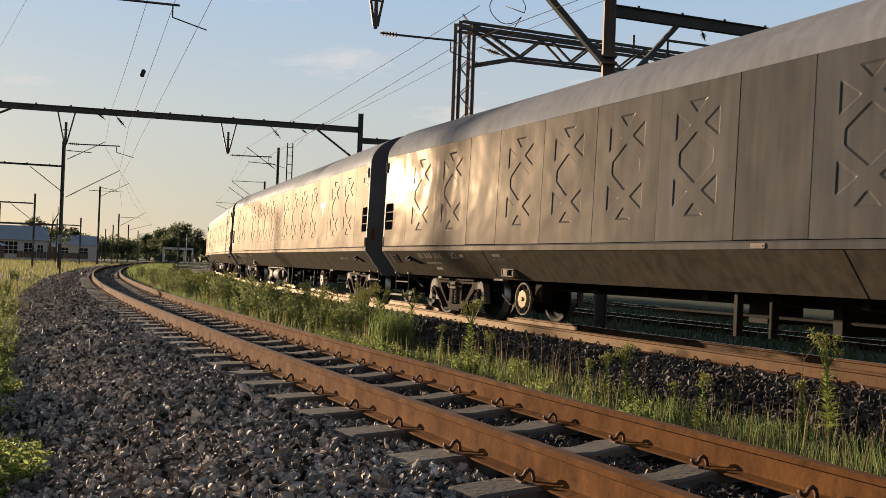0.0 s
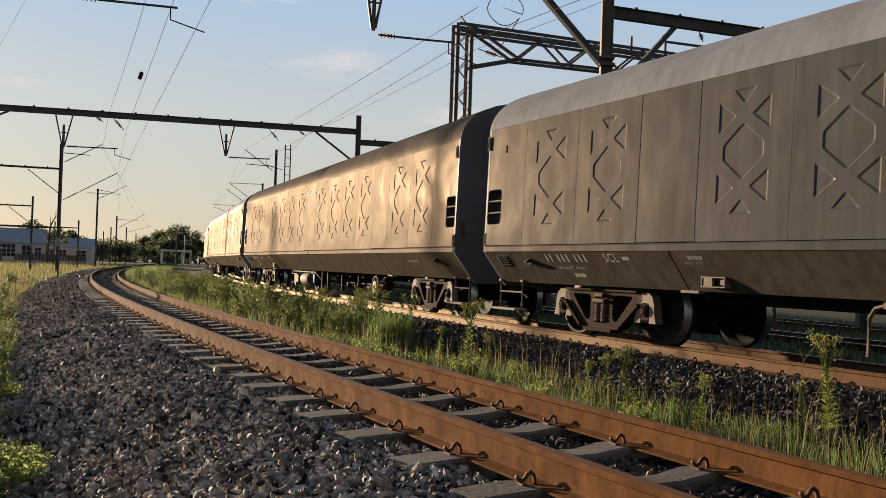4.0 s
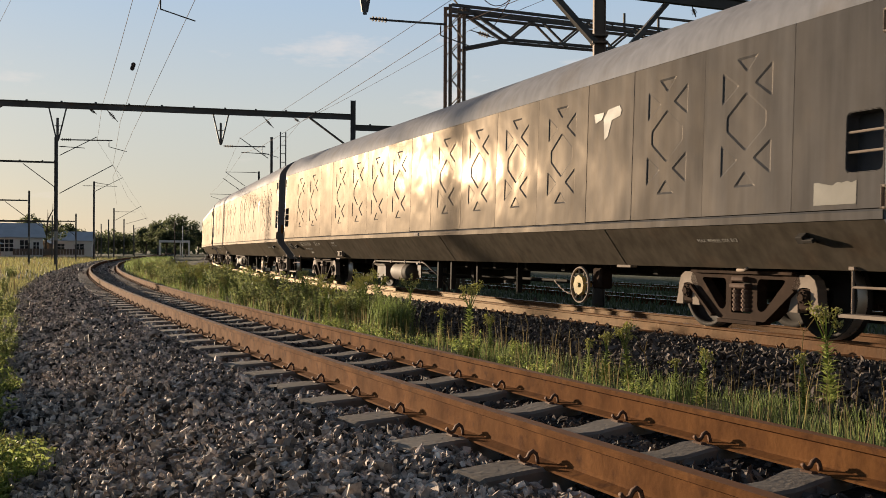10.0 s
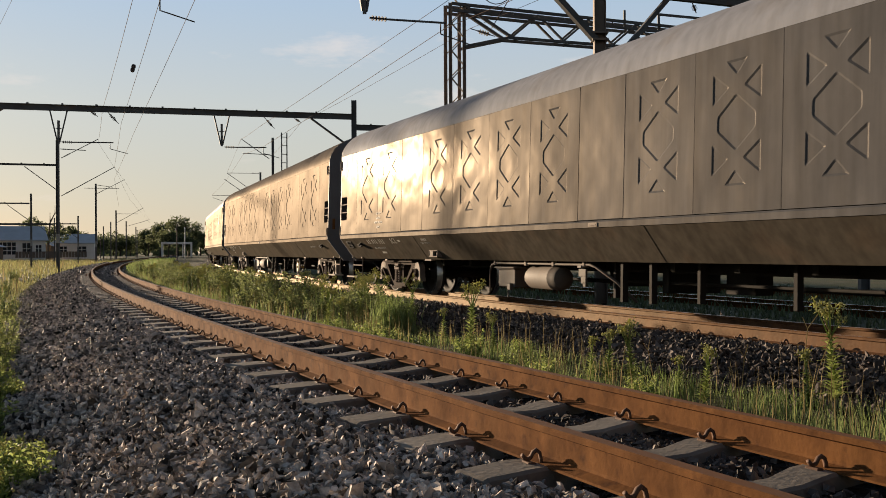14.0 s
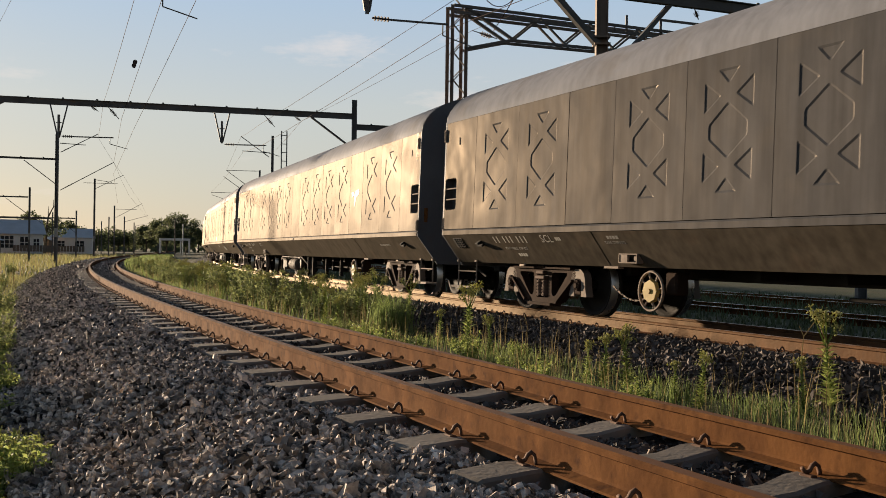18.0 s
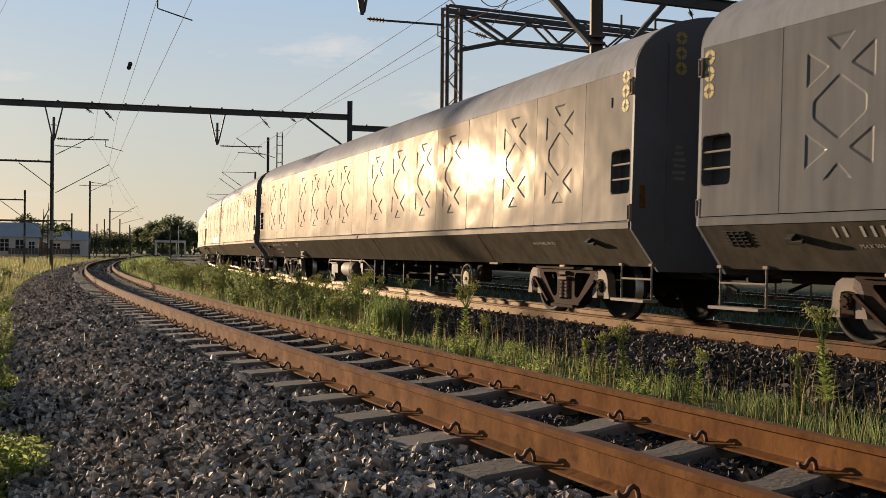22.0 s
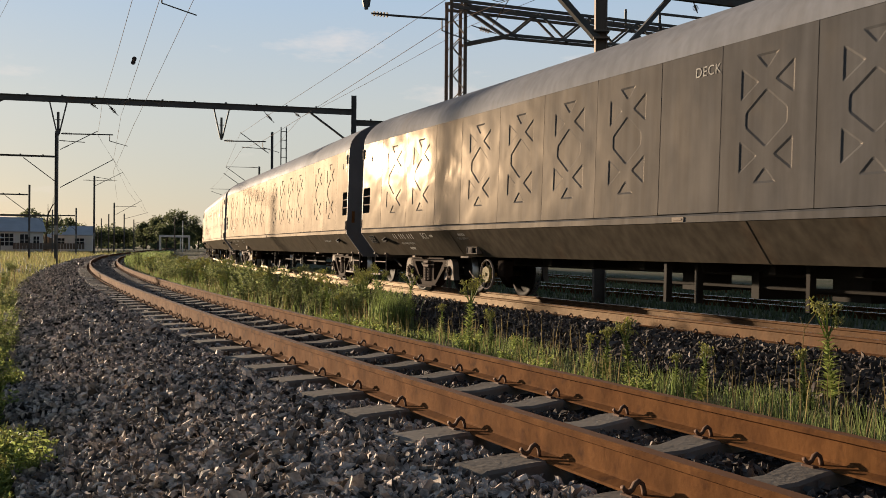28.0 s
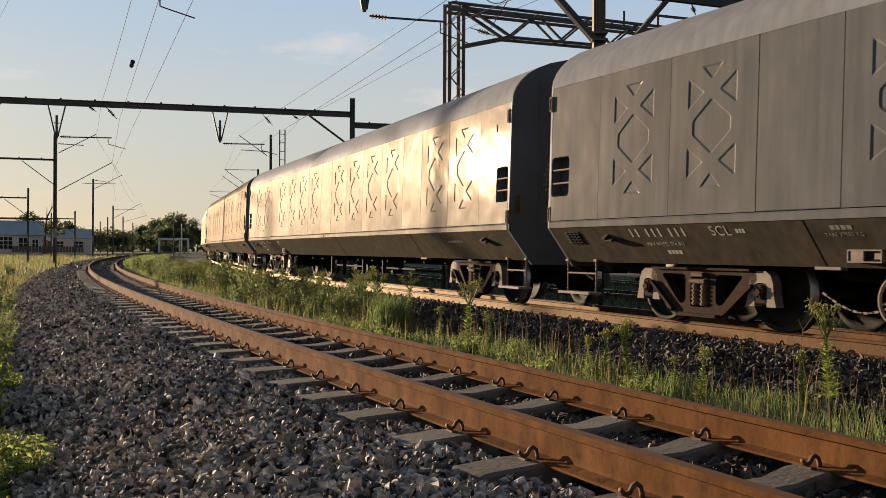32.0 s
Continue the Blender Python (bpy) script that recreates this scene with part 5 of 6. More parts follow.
strings(lat, L_S, [((8.3, 6.45), (9.0, 6.3))])

# single masts with raked brackets on the outside of the curve
def side_mast(s_, o, top, arms, z0=None, w=0.115, band=True, beam_to=None):
    m = thing("overhead_mast", Matrix(), "slim dark steel overhead line mast with raked bracket arms", "overhead mast", "overhead line masts")
    post(m, s_, o, GROUND if z0 is None else z0, top, w)
    if band:
        bm = bmesh.new()
        box(bm, (0, 0, 0), (w * 1.15, w * 1.15, 0.5))
        part("painted_band", bm, M_WHITE, m, "pale painted number band", at=Matrix.Translation(cross(s_, o, 1.55)))
    for (a, b) in arms:
        bm = bmesh.new()
        rod(bm, cross(s_, *a), cross(s_, *b), 0.021)
        part("bracket_arm", bm, M_STEEL, m)
        bm = bmesh.new()
        va, vb = cross(s_, *a), cross(s_, *b)
        insulator(bm, va + (vb - va) * 0.08, va + (vb - va) * 0.24, 0.045)
        part("insulator", bm, M_INSUL, m)
    if beam_to is not None:
        girder(m, s_, (o - 0.1, beam_to[1]), (beam_to[0], beam_to[1] + 0.02), 0.08)
        strut(m, s_, (o - 1.7, beam_to[1] - 0.1), (o - 0.08, beam_to[1] - 1.35), 0.045)
        post(m, s_, beam_to[0], GROUND, beam_to[1] + 0.4, w)
    return m


side_mast(57, -2.68, 7.0, [((-2.5, 6.0), (-0.55, 7.1)), ((-2.5, 3.9), (0.3, 5.55)), ((-2.55, 6.5), (-1.2, 6.45))], w=0.14, beam_to=(-9.5, 5.6))
side_mast(57, 9.15, 7.45, [((8.95, 6.2), (7.3, 7.35)), ((9.0, 6.45), (7.4, 6.5))])
side_mast(80, 10.8, 7.2, [((10.7, 7.12), (8.15, 7.1)), ((9.7, 6.0), (8.15, 7.1)), ((9.3, 5.65), (7.95, 6.6))], band=False)
side_mast(98, 11.2, 6.9, [((11.0, 6.3), (7.6, 6.3))], band=False)
side_mast(92, -2.65, 6.9, [((-2.6, 6.8), (-1.2, 6.6)), ((-2.6, 6.0), (-0.2, 7.3)), ((-3.6, 6.5), (-0.7, 6.5))], z0=0.0)
side_mast(118, -2.6, 5.6, [((-2.5, 4.2), (0.4, 5.9)), ((-2.6, 5.2), (-0.2, 5.2))], z0=0.0, band=False)
side_mast(142, -2.9, 5.1, [((-2.8, 4.4), (0.2, 5.3))], z0=0.0, band=False)
side_mast(170, -3.0, 5.0, [((-2.9, 4.4), (0.2, 5.1))], z0=0.0, band=False)
side_mast(110, 10.5, 6.8, [((10.4, 5.9), (8.0, 6.7))], band=False)
for s_, o, top, reach in ((80, -6.5, 5.3, -16.0), (96, -11.5, 5.2, -20.0), (100, -4.9, 4.3, -14.0), (128, -3.9, 4.6, None), (150, -6.5, 4.6, None), (205, -4.5, 5.2, None), (118, -9.2, 4.7, -17)):
    z0 = float(ground_height(np.array(o)))
    side_mast(s_, o, top, [], z0=z0 - 0.1, w=0.1, band=(s_ in (80, 100)), beam_to=(reach, top - 0.75) if reach else None)

# slim lattice lamp mast beyond the wagons
lm = thing("lattice_mast", Matrix(), "slim lattice mast behind the wagons", "lattice mast")
for k in (-0.13, 0.13):
    bm = bmesh.new()
    bar(bm, cross(47, 8.3 + k, GROUND), cross(47, 8.3 + k, 6.6), 0.05, 0.05)
    part("corner_angle", bm, M_STEEL, lm)
for z in np.arange(0.5, 6.5, 0.42):
    bm = bmesh.new()
    bar(bm, cross(47, 8.17, z), cross(47, 8.43, z), 0.04, 0.03)
    part("rung", bm, M_STEEL, lm)


# wires
def wire(name, pts_, r, label, sag=0.12):
    out = []
    for a, b in zip(pts_, pts_[1:]):
        a, b = Vector(a), Vector(b)
        for k in range(8):
            t = k / 8
            out.append(a + (b - a) * t - Vector((0, 0, sag * 4 * t * (1 - t))))
    out.append(Vector(pts_[-1]))
    ob = part(name, tube_path(out, r * 0.7, 5), M_WIRE, None)
    tagged(ob, label, "overhead wire", "overhead line wires")
    return ob


def near_wire(marks, sag=0.1, r=0.009):
    wire("overhead_wire", [cross(*m) for m in marks], r, "thin dark overhead wire above the near track", sag)


near_wire([(-6, -0.4, 6.1), (16.5, -0.26, 6.0), (36, -0.19, 5.95), (57, -0.55, 6.9), (92, -0.2, 7.2), (118, 0.4, 5.8), (142, 0.2, 5.2)])
near_wire([(-6, 0.1, 6.3), (16.5, 0.24, 6.0), (36, 0.45, 5.45), (57, 0.3, 5.55), (92, 0.2, 5.6), (118, 0.3, 5.2), (142, 0.2, 4.9)], 0.05)
near_wire([(-6, 1.9, 7.0), (16.5, 0.93, 6.0), (36, 0.89, 5.12), (57, 0.3, 4.9), (92, -0.7, 4.8)], 0.03)
near_wire([(16.5, 6.13, 6.12), (36, 5.45, 5.5), (57, 7.3, 7.3), (80, 8.15, 7.1)], 0.02)
near_wire([(-4, 7.6, 5.6), (16.5, 5.6, 5.22), (36, 5.6, 4.75), (57, 7.45, 6.45), (80, 8.0, 6.4), (98, 7.6, 6.3)], 0.02)
near_wire([(9, 9.9, 6.9), (21.5, 8.3, 6.45), (36, 7.05, 5.72), (57, 9.0, 6.3)], 0.05, 0.008)
near_wire([(16.5, -1.5, 7.3), (36, -4.6, 6.6), (57, -8.5, 6.1), (80, -14, 5.4)], 0.15, 0.006)
near_wire([(-3, 3.2, 6.2), (10, 1.6, 5.95), (16.5, 0.4, 5.95)], 0.02, 0.007)
for s_, o, z in ((26.0, 0.34, 5.68), (26.4, 0.34, 5.66)):
    bm = bmesh.new()
    insulator(bm, cross(s_, o, z + 0.1), cross(s_ + 0.3, o, z + 0.08), 0.06, 2)
    tagged(part("wire_insulator", bm, M_INSUL, None), "small dark insulator strung in an overhead wire", "insulator", "wire insulators")
loop = [cross(20.5, 8.6, 7.3) + Vector((0.45 * math.cos(a), 0.1 * math.sin(3 * a), 0.4 * math.sin(a))) for a in np.linspace(-0.4, 5.6, 20)]
tagged(part("cable_loop", tube_path([cross(21.5, 9.0, 7.6)] + loop + [cross(21.5, 8.9, 6.5)], 0.012, 5), M_WIRE, None), "loose black cable loop on the lattice portal", "cable")

# ---- crushed stone ----
def tri_mesh(name, verts, tris, mat, smooth=False):
    me = bpy.data.meshes.new(name)
    me.vertices.add(len(verts))
    me.vertices.foreach_set("co", np.ascontiguousarray(verts, dtype=np.float32).ravel())
    me.loops.add(len(tris) * 3)
    me.loops.foreach_set("vertex_index", np.ascontiguousarray(tris, dtype=np.int32).ravel())
    me.polygons.add(len(tris))
    me.polygons.foreach_set("loop_start", np.arange(0, len(tris) * 3, 3, dtype=np.int32))
    me.polygons.foreach_set("loop_total", np.full(len(tris), 3, dtype=np.int32))
    me.polygons.foreach_set("use_smooth", np.full(len(tris), smooth, dtype=bool))
    me.update(calc_edges=True)
    me.materials.append(mat)
    return me


def ico():
    bm = bmesh.new()
    bmesh.ops.create_icosphere(bm, subdivisions=1, radius=1.0)
    v = np.array([tuple(x.co) for x in bm.verts])
    f_ = np.array([[x.index for x in p.verts] for p in bm.faces])
    bm.free()
    return v, f_


ICO_V, ICO_F = ico()
OCT_V = np.array([(1, 0, 0), (-1, 0, 0), (0, 1, 0), (0, -1, 0), (0, 0, 1), (0, 0, -1), (.7, .7, .5), (-.7, -.6, .6)], float)
OCT_F = np.array([(0, 6, 4), (6, 2, 4), (2, 1, 4), (1, 7, 4), (7, 3, 4), (3, 0, 4), (0, 2, 6), (2, 0, 5), (1, 2, 5), (3, 1, 7), (3, 1, 5), (0, 3, 5)])
SLAB_V = np.array([(math.cos(k * 1.2566 + u) * r, math.sin(k * 1.2566 + u) * r, z) for z, r, u in ((-0.75, 1.0, 0.0), (0.8, 0.72, 0.3)) for k in range(5)])
SLAB_F = np.array([(0, 2, 1), (0, 3, 2), (0, 4, 3), (5, 6, 7), (5, 7, 8), (5, 8, 9)] + [(k, (k + 1) % 5, 5 + (k + 1) % 5) for k in range(5)] + [(k, 5 + (k + 1) % 5, 5 + k) for k in range(5)])
RNG = np.random.default_rng(11)


def stone_cloud(places, sizes, base_v, base_f):
    """angular stones at places: each one stretched, chipped and turned"""
    n, k = len(places), len(base_v)
    v = base_v[None] * RNG.uniform(0.55, 1.25, (n, k, 1))
    v = np.sign(v) * np.abs(v) ** 0.85
    v *= (sizes[:, None] * np.stack([RNG.uniform(1.0, 1.9, n), RNG.uniform(0.6, 1.0, n), RNG.uniform(0.28, 0.6, n)], 1))[:, None, :]
    a, b = RNG.uniform(0, 6.283, n), RNG.normal(0, 0.85, n)
    ca, sa, cb, sb = np.cos(a), np.sin(a), np.cos(b), np.sin(b)
    x, y, z = v[..., 0], v[..., 1], v[..., 2]
    c = RNG.normal(0, 0.75, n)
    y, z = y * np.cos(c)[:, None] - z * np.sin(c)[:, None], y * np.sin(c)[:, None] + z * np.cos(c)[:, None]
    x, z = x * cb[:, None] - z * sb[:, None], x * sb[:, None] + z * cb[:, None]
    x, y = x * ca[:, None] - y * sa[:, None], x * sa[:, None] + y * ca[:, None]
    v = np.stack([x, y, z], -1) + places[:, None, :]
    f_ = base_f[None] + (np.arange(n) * k)[:, None, None]
    return v.reshape(-1, 3), f_.reshape(-1, 3)


def ballast_height(o, z, left, right, cant):
    top = z - 0.19
    h_ = np.where(o < left + 0.85, np.interp(o, [left, left + 0.85], [GROUND + 0.03, top]), np.where(o > right - 0.7, np.interp(o, [right - 0.7, right], [top - 0.03, GROUND + 0.03]), top))
    h_ = h_ - np.where(np.abs(o) < 0.66, 0.03, np.where(np.abs(o) < 1.0, 0.013, 0.0))
    return h_ - np.clip(o, -1.2, 1.2) * cant


def ballast_places(line, z, cant, s0, s1, o0, o1, density, left, right, bare_ends):
    n = int((s1 - s0) * (o1 - o0) * density)
    s_, o = RNG.uniform(s0, s1, n), RNG.uniform(o0, o1, n)
    sq = s_ + (SKEW * (HALF_GAUGE - o) if line is NEAR else 0.0)
    ph = np.abs((sq - FIRST) / PITCH - np.round((sq - FIRST) / PITCH)) * PITCH
    keep = ~((ph < 0.135) & (np.abs(o) < bare_ends)) & (np.abs(np.abs(o) - HALF_GAUGE) > 0.085)
    keep |= (o < -bare_ends)
    s_, o = s_[keep], o[keep]
    h_ = ballast_height(o, z, left, right, cant) + RNG.uniform(-0.03, 0.026, len(o)) + np.where(o < -1.1, 0.02, 0.0) * np.sin(s_ * 2.1 + o * 1.3)
    return line.at(s_, o, h_)


def scatter(name, line, z, cant, zones, left, right, bare, label, parent, mat):
    for i, (s0, s1, o0, o1, dens, size, fine) in enumerate(zones):
        p_ = ballast_places(line, z, cant, s0, s1, o0, o1, dens, left, right, bare)
        sz = size * RNG.lognormal(0, 0.28, len(p_))
        v, f_ = stone_cloud(p_, sz, *((SLAB_V, SLAB_F) if fine else (OCT_V, OCT_F)))
        tagged(part(name, tri_mesh(name, v, f_, mat), None, None, label, kind="stuff"), category="ballast")


beds = [o for o in scene.objects if o.name.startswith("ballast_bed")]
scatter("ballast_stones", NEAR, NEAR_Z, NEAR_CANT, [(-16, -2.5, -2.5, 1.35, 600, 0.026, False), (-2.5, 7, -2.5, -0.62, 2300, 0.0168, True), (7, 16, -2.5, -0.62, 1100, 0.0225, True), (16, 38, -2.5, 1.2, 400, 0.027, False), (38, 90, -2.5, 1.1, 60, 0.05, False)],
        -2.45, 1.9, 0.98, "loose angular grey-brown ballast stones", beds[0], M_STONE)
scatter("ballast_stones", NEAR, NEAR_Z, NEAR_CANT, [(-2.5, 7, -0.62, 1.35, 1800, 0.0185, True), (7, 16, -0.62, 1.35, 800, 0.026, True)],
        -2.45, 1.9, 0.98, "loose angular grime-dark ballast stones between the rails", beds[0], M_OILY)
scatter("ballast_stones", FAR, FAR_Z + 0.03, FAR_CANT, [(-40, -9, -2.4, 2.2, 90, 0.045, False), (-9, 8, -2.4, 0.75, 760, 0.0245, True), (8, 22, -2.4, 0.75, 280, 0.036, False), (22, 60, -2.3, 0.7, 45, 0.065, False), (-9, 14, 0.75, 2.2, 90, 0.05, False)],
        -2.3, 2.3, -1.0, "loose angular grime-dark ballast stones", beds[1], M_OILY)
# the nearest stones, each one its own
single = []
for k in range(8):
    v, f_ = stone_cloud(np.zeros((1, 3)), np.array([0.024]), SLAB_V, SLAB_F)
    single.append(tri_mesh("stone", v, f_, M_STONE))
rs = random.Random(3)
for k in range(280):
    s_, o = rs.uniform(-1.2, 2.2), rs.uniform(-2.2, -1.15)
    p_ = NEAR.at(s_, o, float(ballast_height(np.array(o), NEAR_Z, -2.45, 1.9, NEAR_CANT)) + 0.03)
    part("stone", single[k % 8], None, beds[0], at=Matrix.Translation(p_) @ pose(0, 0, 0, rs.uniform(-25, 25), rs.uniform(-25, 25), rs.uniform(0, 360)) @ Matrix.Scale(rs.uniform(0.8, 1.5), 4))

# ---- grass and weeds ----
def blades(places, heights, widths, lean, curl=0.35):
    """grass blades: tapered, bent strips"""
    n = len(places)
    a = RNG.uniform(0, 6.283, n)
    d = np.stack([np.cos(a), np.sin(a), np.zeros(n)], 1)
    w = np.stack([-np.sin(a), np.cos(a), np.zeros(n)], 1) * widths[:, None] * 0.5
    bend = (lean * RNG.uniform(0.2, 1.0, n) * heights)[:, None] * d
    up = np.array([0, 0, 1.0])
    b0, b1 = places - w, places + w
    mid = places + up * (heights * 0.55)[:, None] + bend * curl
    m0, m1 = mid - w * 0.8, mid + w * 0.8
    tip = places + up * heights[:, None] + bend
    v = np.stack([b0, b1, m0, m1, tip], 1).reshape(-1, 3)
    k = (np.arange(n) * 5)[:, None]
    f_ = np.concatenate([k + np.array([[0, 1, 3]]), k + np.array([[0, 3, 2]]), k + np.array([[2, 3, 4]])], 1).reshape(-1, 3)
    return v, f_


def patchy(n, s0, s1, o0, o1, line, zfun, clump=0.0):
    s_, o = RNG.uniform(s0, s1, n), RNG.uniform(o0, o1, n)
    dens = 0.5 + 0.5 * np.sin(s_ * 1.9 + 2.0 * np.sin(o * 2.3)) * np.sin(o * 3.1 + s_ * 0.7)
    keep = RNG.uniform(0, 1, n) > clump * (1 - dens)
    s_, o, dens = s_[keep], o[keep], dens[keep]
    p_ = line.at(s_, o, 0.0)
    p_[:, 2] = zfun(o, p_)
    return p_, dens


def grass(name, label, p_, h0, h1, w, mat, lean=0.5, dens=None):
    hts = RNG.uniform(h0, h1, len(p_)) * (1 if dens is None else (0.55 + 0.6 * dens))
    v, f_ = blades(p_, hts, w * RNG.uniform(0.6, 1.3, len(p_)), lean)
    return tagged(part(name, tri_mesh(name, v, f_, mat), None, None), label, "grass", kind="stuff")


def gap_z(o, p_):
    return np.full(len(o), GROUND + 0.08) + np.where(o < 1.6, 0.1 * (1.6 - o), 0)


def meadow_z(o, p_):
    return ground_height(o) - 0.02


p_, de = patchy(48000, -7, 12, 0.8, 2.75, NEAR, gap_z, 1.15)
grass("grass", "short sunlit green grass between the tracks", p_, 0.03, 0.16, 0.0045, M_GRASS, 0.45, de)
p_, de = patchy(9000, 12, 46, 0.78, 3.1, NEAR, gap_z, 0.9)
grass("grass", "green grass and low weeds between the tracks", p_, 0.10, 0.34, 0.012, M_GRASS, 0.6, de)
p_, de = patchy(7000, 46, 150, 0.9, 3.6, NEAR, gap_z, 0.5)
grass("grass", "distant green grass between the tracks", p_, 0.2, 0.5, 0.05, M_GRASS, 0.5, de)
p_, de = patchy(4500, -7, 40, 0.85, 3.0, NEAR, gap_z, 0.8)
grass("dry_grass", "thin dry straw stalks among the green grass", p_, 0.15, 0.5, 0.005, M_DRY, 0.3, de)
p_, de = patchy(7000, -3.0, 9, -4.6, -2.35, NEAR, meadow_z, 0.8)
grass("grass", "sunlit low weeds and grass beside the ballast", p_, 0.06, 0.22, 0.008, M_GRASS, 0.9, de)
p_, de = patchy(30000, 9, 40, -9.0, -2.25, NEAR, meadow_z, 0.45)
grass("grass", "sunlit meadow grass beside the ballast", p_, 0.08, 0.32, 0.012, M_MEADOW, 0.7, de)
p_, de = patchy(26000, 40, 150, -40, -2.3, NEAR, meadow_z, 0.35)
grass("grass", "yellow-green meadow grass out to the houses", p_, 0.2, 0.6, 0.045, M_MEADOW, 0.6, de)
p_, de = patchy(5000, 20, 150, -40, -2.6, NEAR, meadow_z, 0.5)
grass("dry_grass", "dry yellow grass heads in the meadow", p_, 0.3, 0.75, 0.03, M_DRY, 0.4, de)
p_, de = patchy(30000, -4, 46, 2.4, 13, FAR, lambda o, q: np.full(len(o), GROUND - 0.02), 0.4)
grass("grass", "shaded green grass over the siding tracks", p_, 0.07, 0.24, 0.028, M_LEAF, 0.8, de)


def weed_meshes(height, spread, seed):
    """an upright weed: stem, narrow leaves all the way up, a branched yellowish head"""
    r_ = random.Random(seed)
    tip = Vector((r_.uniform(-0.04, 0.04), r_.uniform(-0.04, 0.04), height * 0.66))
    pts_ = [Vector((0, 0, 0)), tip * 0.4 + Vector((0.012, 0, 0)), tip]
    stems = tube_path(pts_, 0.009, 5)
    heads = []
    n = 7 if spread > 0.05 else 3
    for k in range(n):
        a = k * 2.4 + r_.uniform(-0.3, 0.3)
        rr = spread * r_.uniform(0.5, 1.0)
        e = tip + Vector((rr * math.cos(a), rr * math.sin(a), height * r_.uniform(0.14, 0.34)))
        rod(stems, tip - Vector((0, 0, height * 0.08 * r_.random())), e, 0.006, 0.003, 5)
        heads.append(e)
        heads += [tip.lerp(e, 0.75) + Vector((r_.uniform(-.02, .02), r_.uniform(-.02, .02), 0.01)), tip.lerp(e, 0.9) + Vector((r_.uniform(-.025, .025), r_.uniform(-.025, .025), 0.0))]
    me_s = simple("stem", stems, M_WEED)
    # leaves
    v, f_ = [], []
    nl = int(height * 150)
    for k in range(nl):
        t = (k + 0.5) / nl
        base = tip * t
        a = k * 2.4
        ln = (0.07 + 0.07 * (1 - t)) * r_.uniform(0.8, 1.3) * min(1.0, 0.5 + height * 0.8)
        d = Vector((math.cos(a), math.sin(a), r_.uniform(0.3, 0.9))).normalized()
        sd = Vector((-math.sin(a), math.cos(a), 0)) * ln * 0.2
        i = len(v)
        v += [base, base + d * ln * 0.5 + sd, base + d * ln * 0.5 - sd, base + d * ln - Vector((0, 0, ln * 0.25))]
        f_ += [(i, i + 1, i + 2), (i + 1, i + 3, i + 2)]
    me_l = tri_mesh("leaves", np.array([tuple(x) for x in v]), np.array(f_), M_WEED)
    # heads: little tufts of small florets
    q = []
    for e in heads:
        for _ in range(9):
            q.append(e + Vector((r_.gauss(0, 0.02), r_.gauss(0, 0.02), r_.gauss(0.004, 0.018))))
    fv, ff = stone_cloud(np.array([tuple(x) for x in q]), np.full(len(q), 0.011), OCT_V, OCT_F)
    me_h = tri_mesh("flower_head", fv, ff, M_FLOWER)
    return me_s, me_l, me_h


def weed(kit, m, label):
    ob = thing("weed", m, label, "weed", "tall weeds beside the track")
    part("stem", kit[0], None, ob)
    part("leaves", kit[1], None, ob)
    part("flower_head", kit[2], None, ob, "dull yellow flower head")
    return ob


def leafy_meshes(height, radius, stems_n, seed, mat):
    """a bushy many-stemmed weed full of small leaves"""
    r_ = random.Random(seed)
    bm = bmesh.new()
    v, f_, q = [], [], []
    for k in range(stems_n):
        a, rr = k * 2.4, radius * math.sqrt(r_.random())
        b0 = Vector((0.35 * rr * math.cos(a), 0.35 * rr * math.sin(a), 0))
        tip = Vector((rr * math.cos(a), rr * math.sin(a), height * r_.uniform(0.55, 1.0)))
        rod(bm, b0, tip, 0.005, 0.002, 5)
        for i in range(40):
            t = r_.uniform(0.12, 1.0)
            c = b0.lerp(tip, t)
            d = Vector((r_.gauss(0, 1), r_.gauss(0, 1), r_.gauss(0.4, 0.5))).normalized()
            ln = r_.uniform(0.025, 0.06) * (0.6 + height)
            sd = d.cross(Vector((r_.gauss(0, 1), r_.gauss(0, 1), r_.gauss(0, 1)))).normalized() * ln * 0.22
            j = len(v)
            v += [c, c + d * ln * 0.5 + sd, c + d * ln * 0.5 - sd, c + d * ln]
            f_ += [(j, j + 1, j + 2), (j + 1, j + 3, j + 2)]
        for i in range(5):
            q.append(tip + Vector((r_.gauss(0, 0.018), r_.gauss(0, 0.018), r_.gauss(0, 0.02))))
    fv, ff = stone_cloud(np.array([tuple(x) for x in q]), np.full(len(q), 0.009), OCT_V, OCT_F)
    return simple("stem", bm, mat), tri_mesh("leaves", np.array([tuple(x) for x in v]), np.array(f_), mat), tri_mesh("flower_head", fv, ff, M_FLOWER)


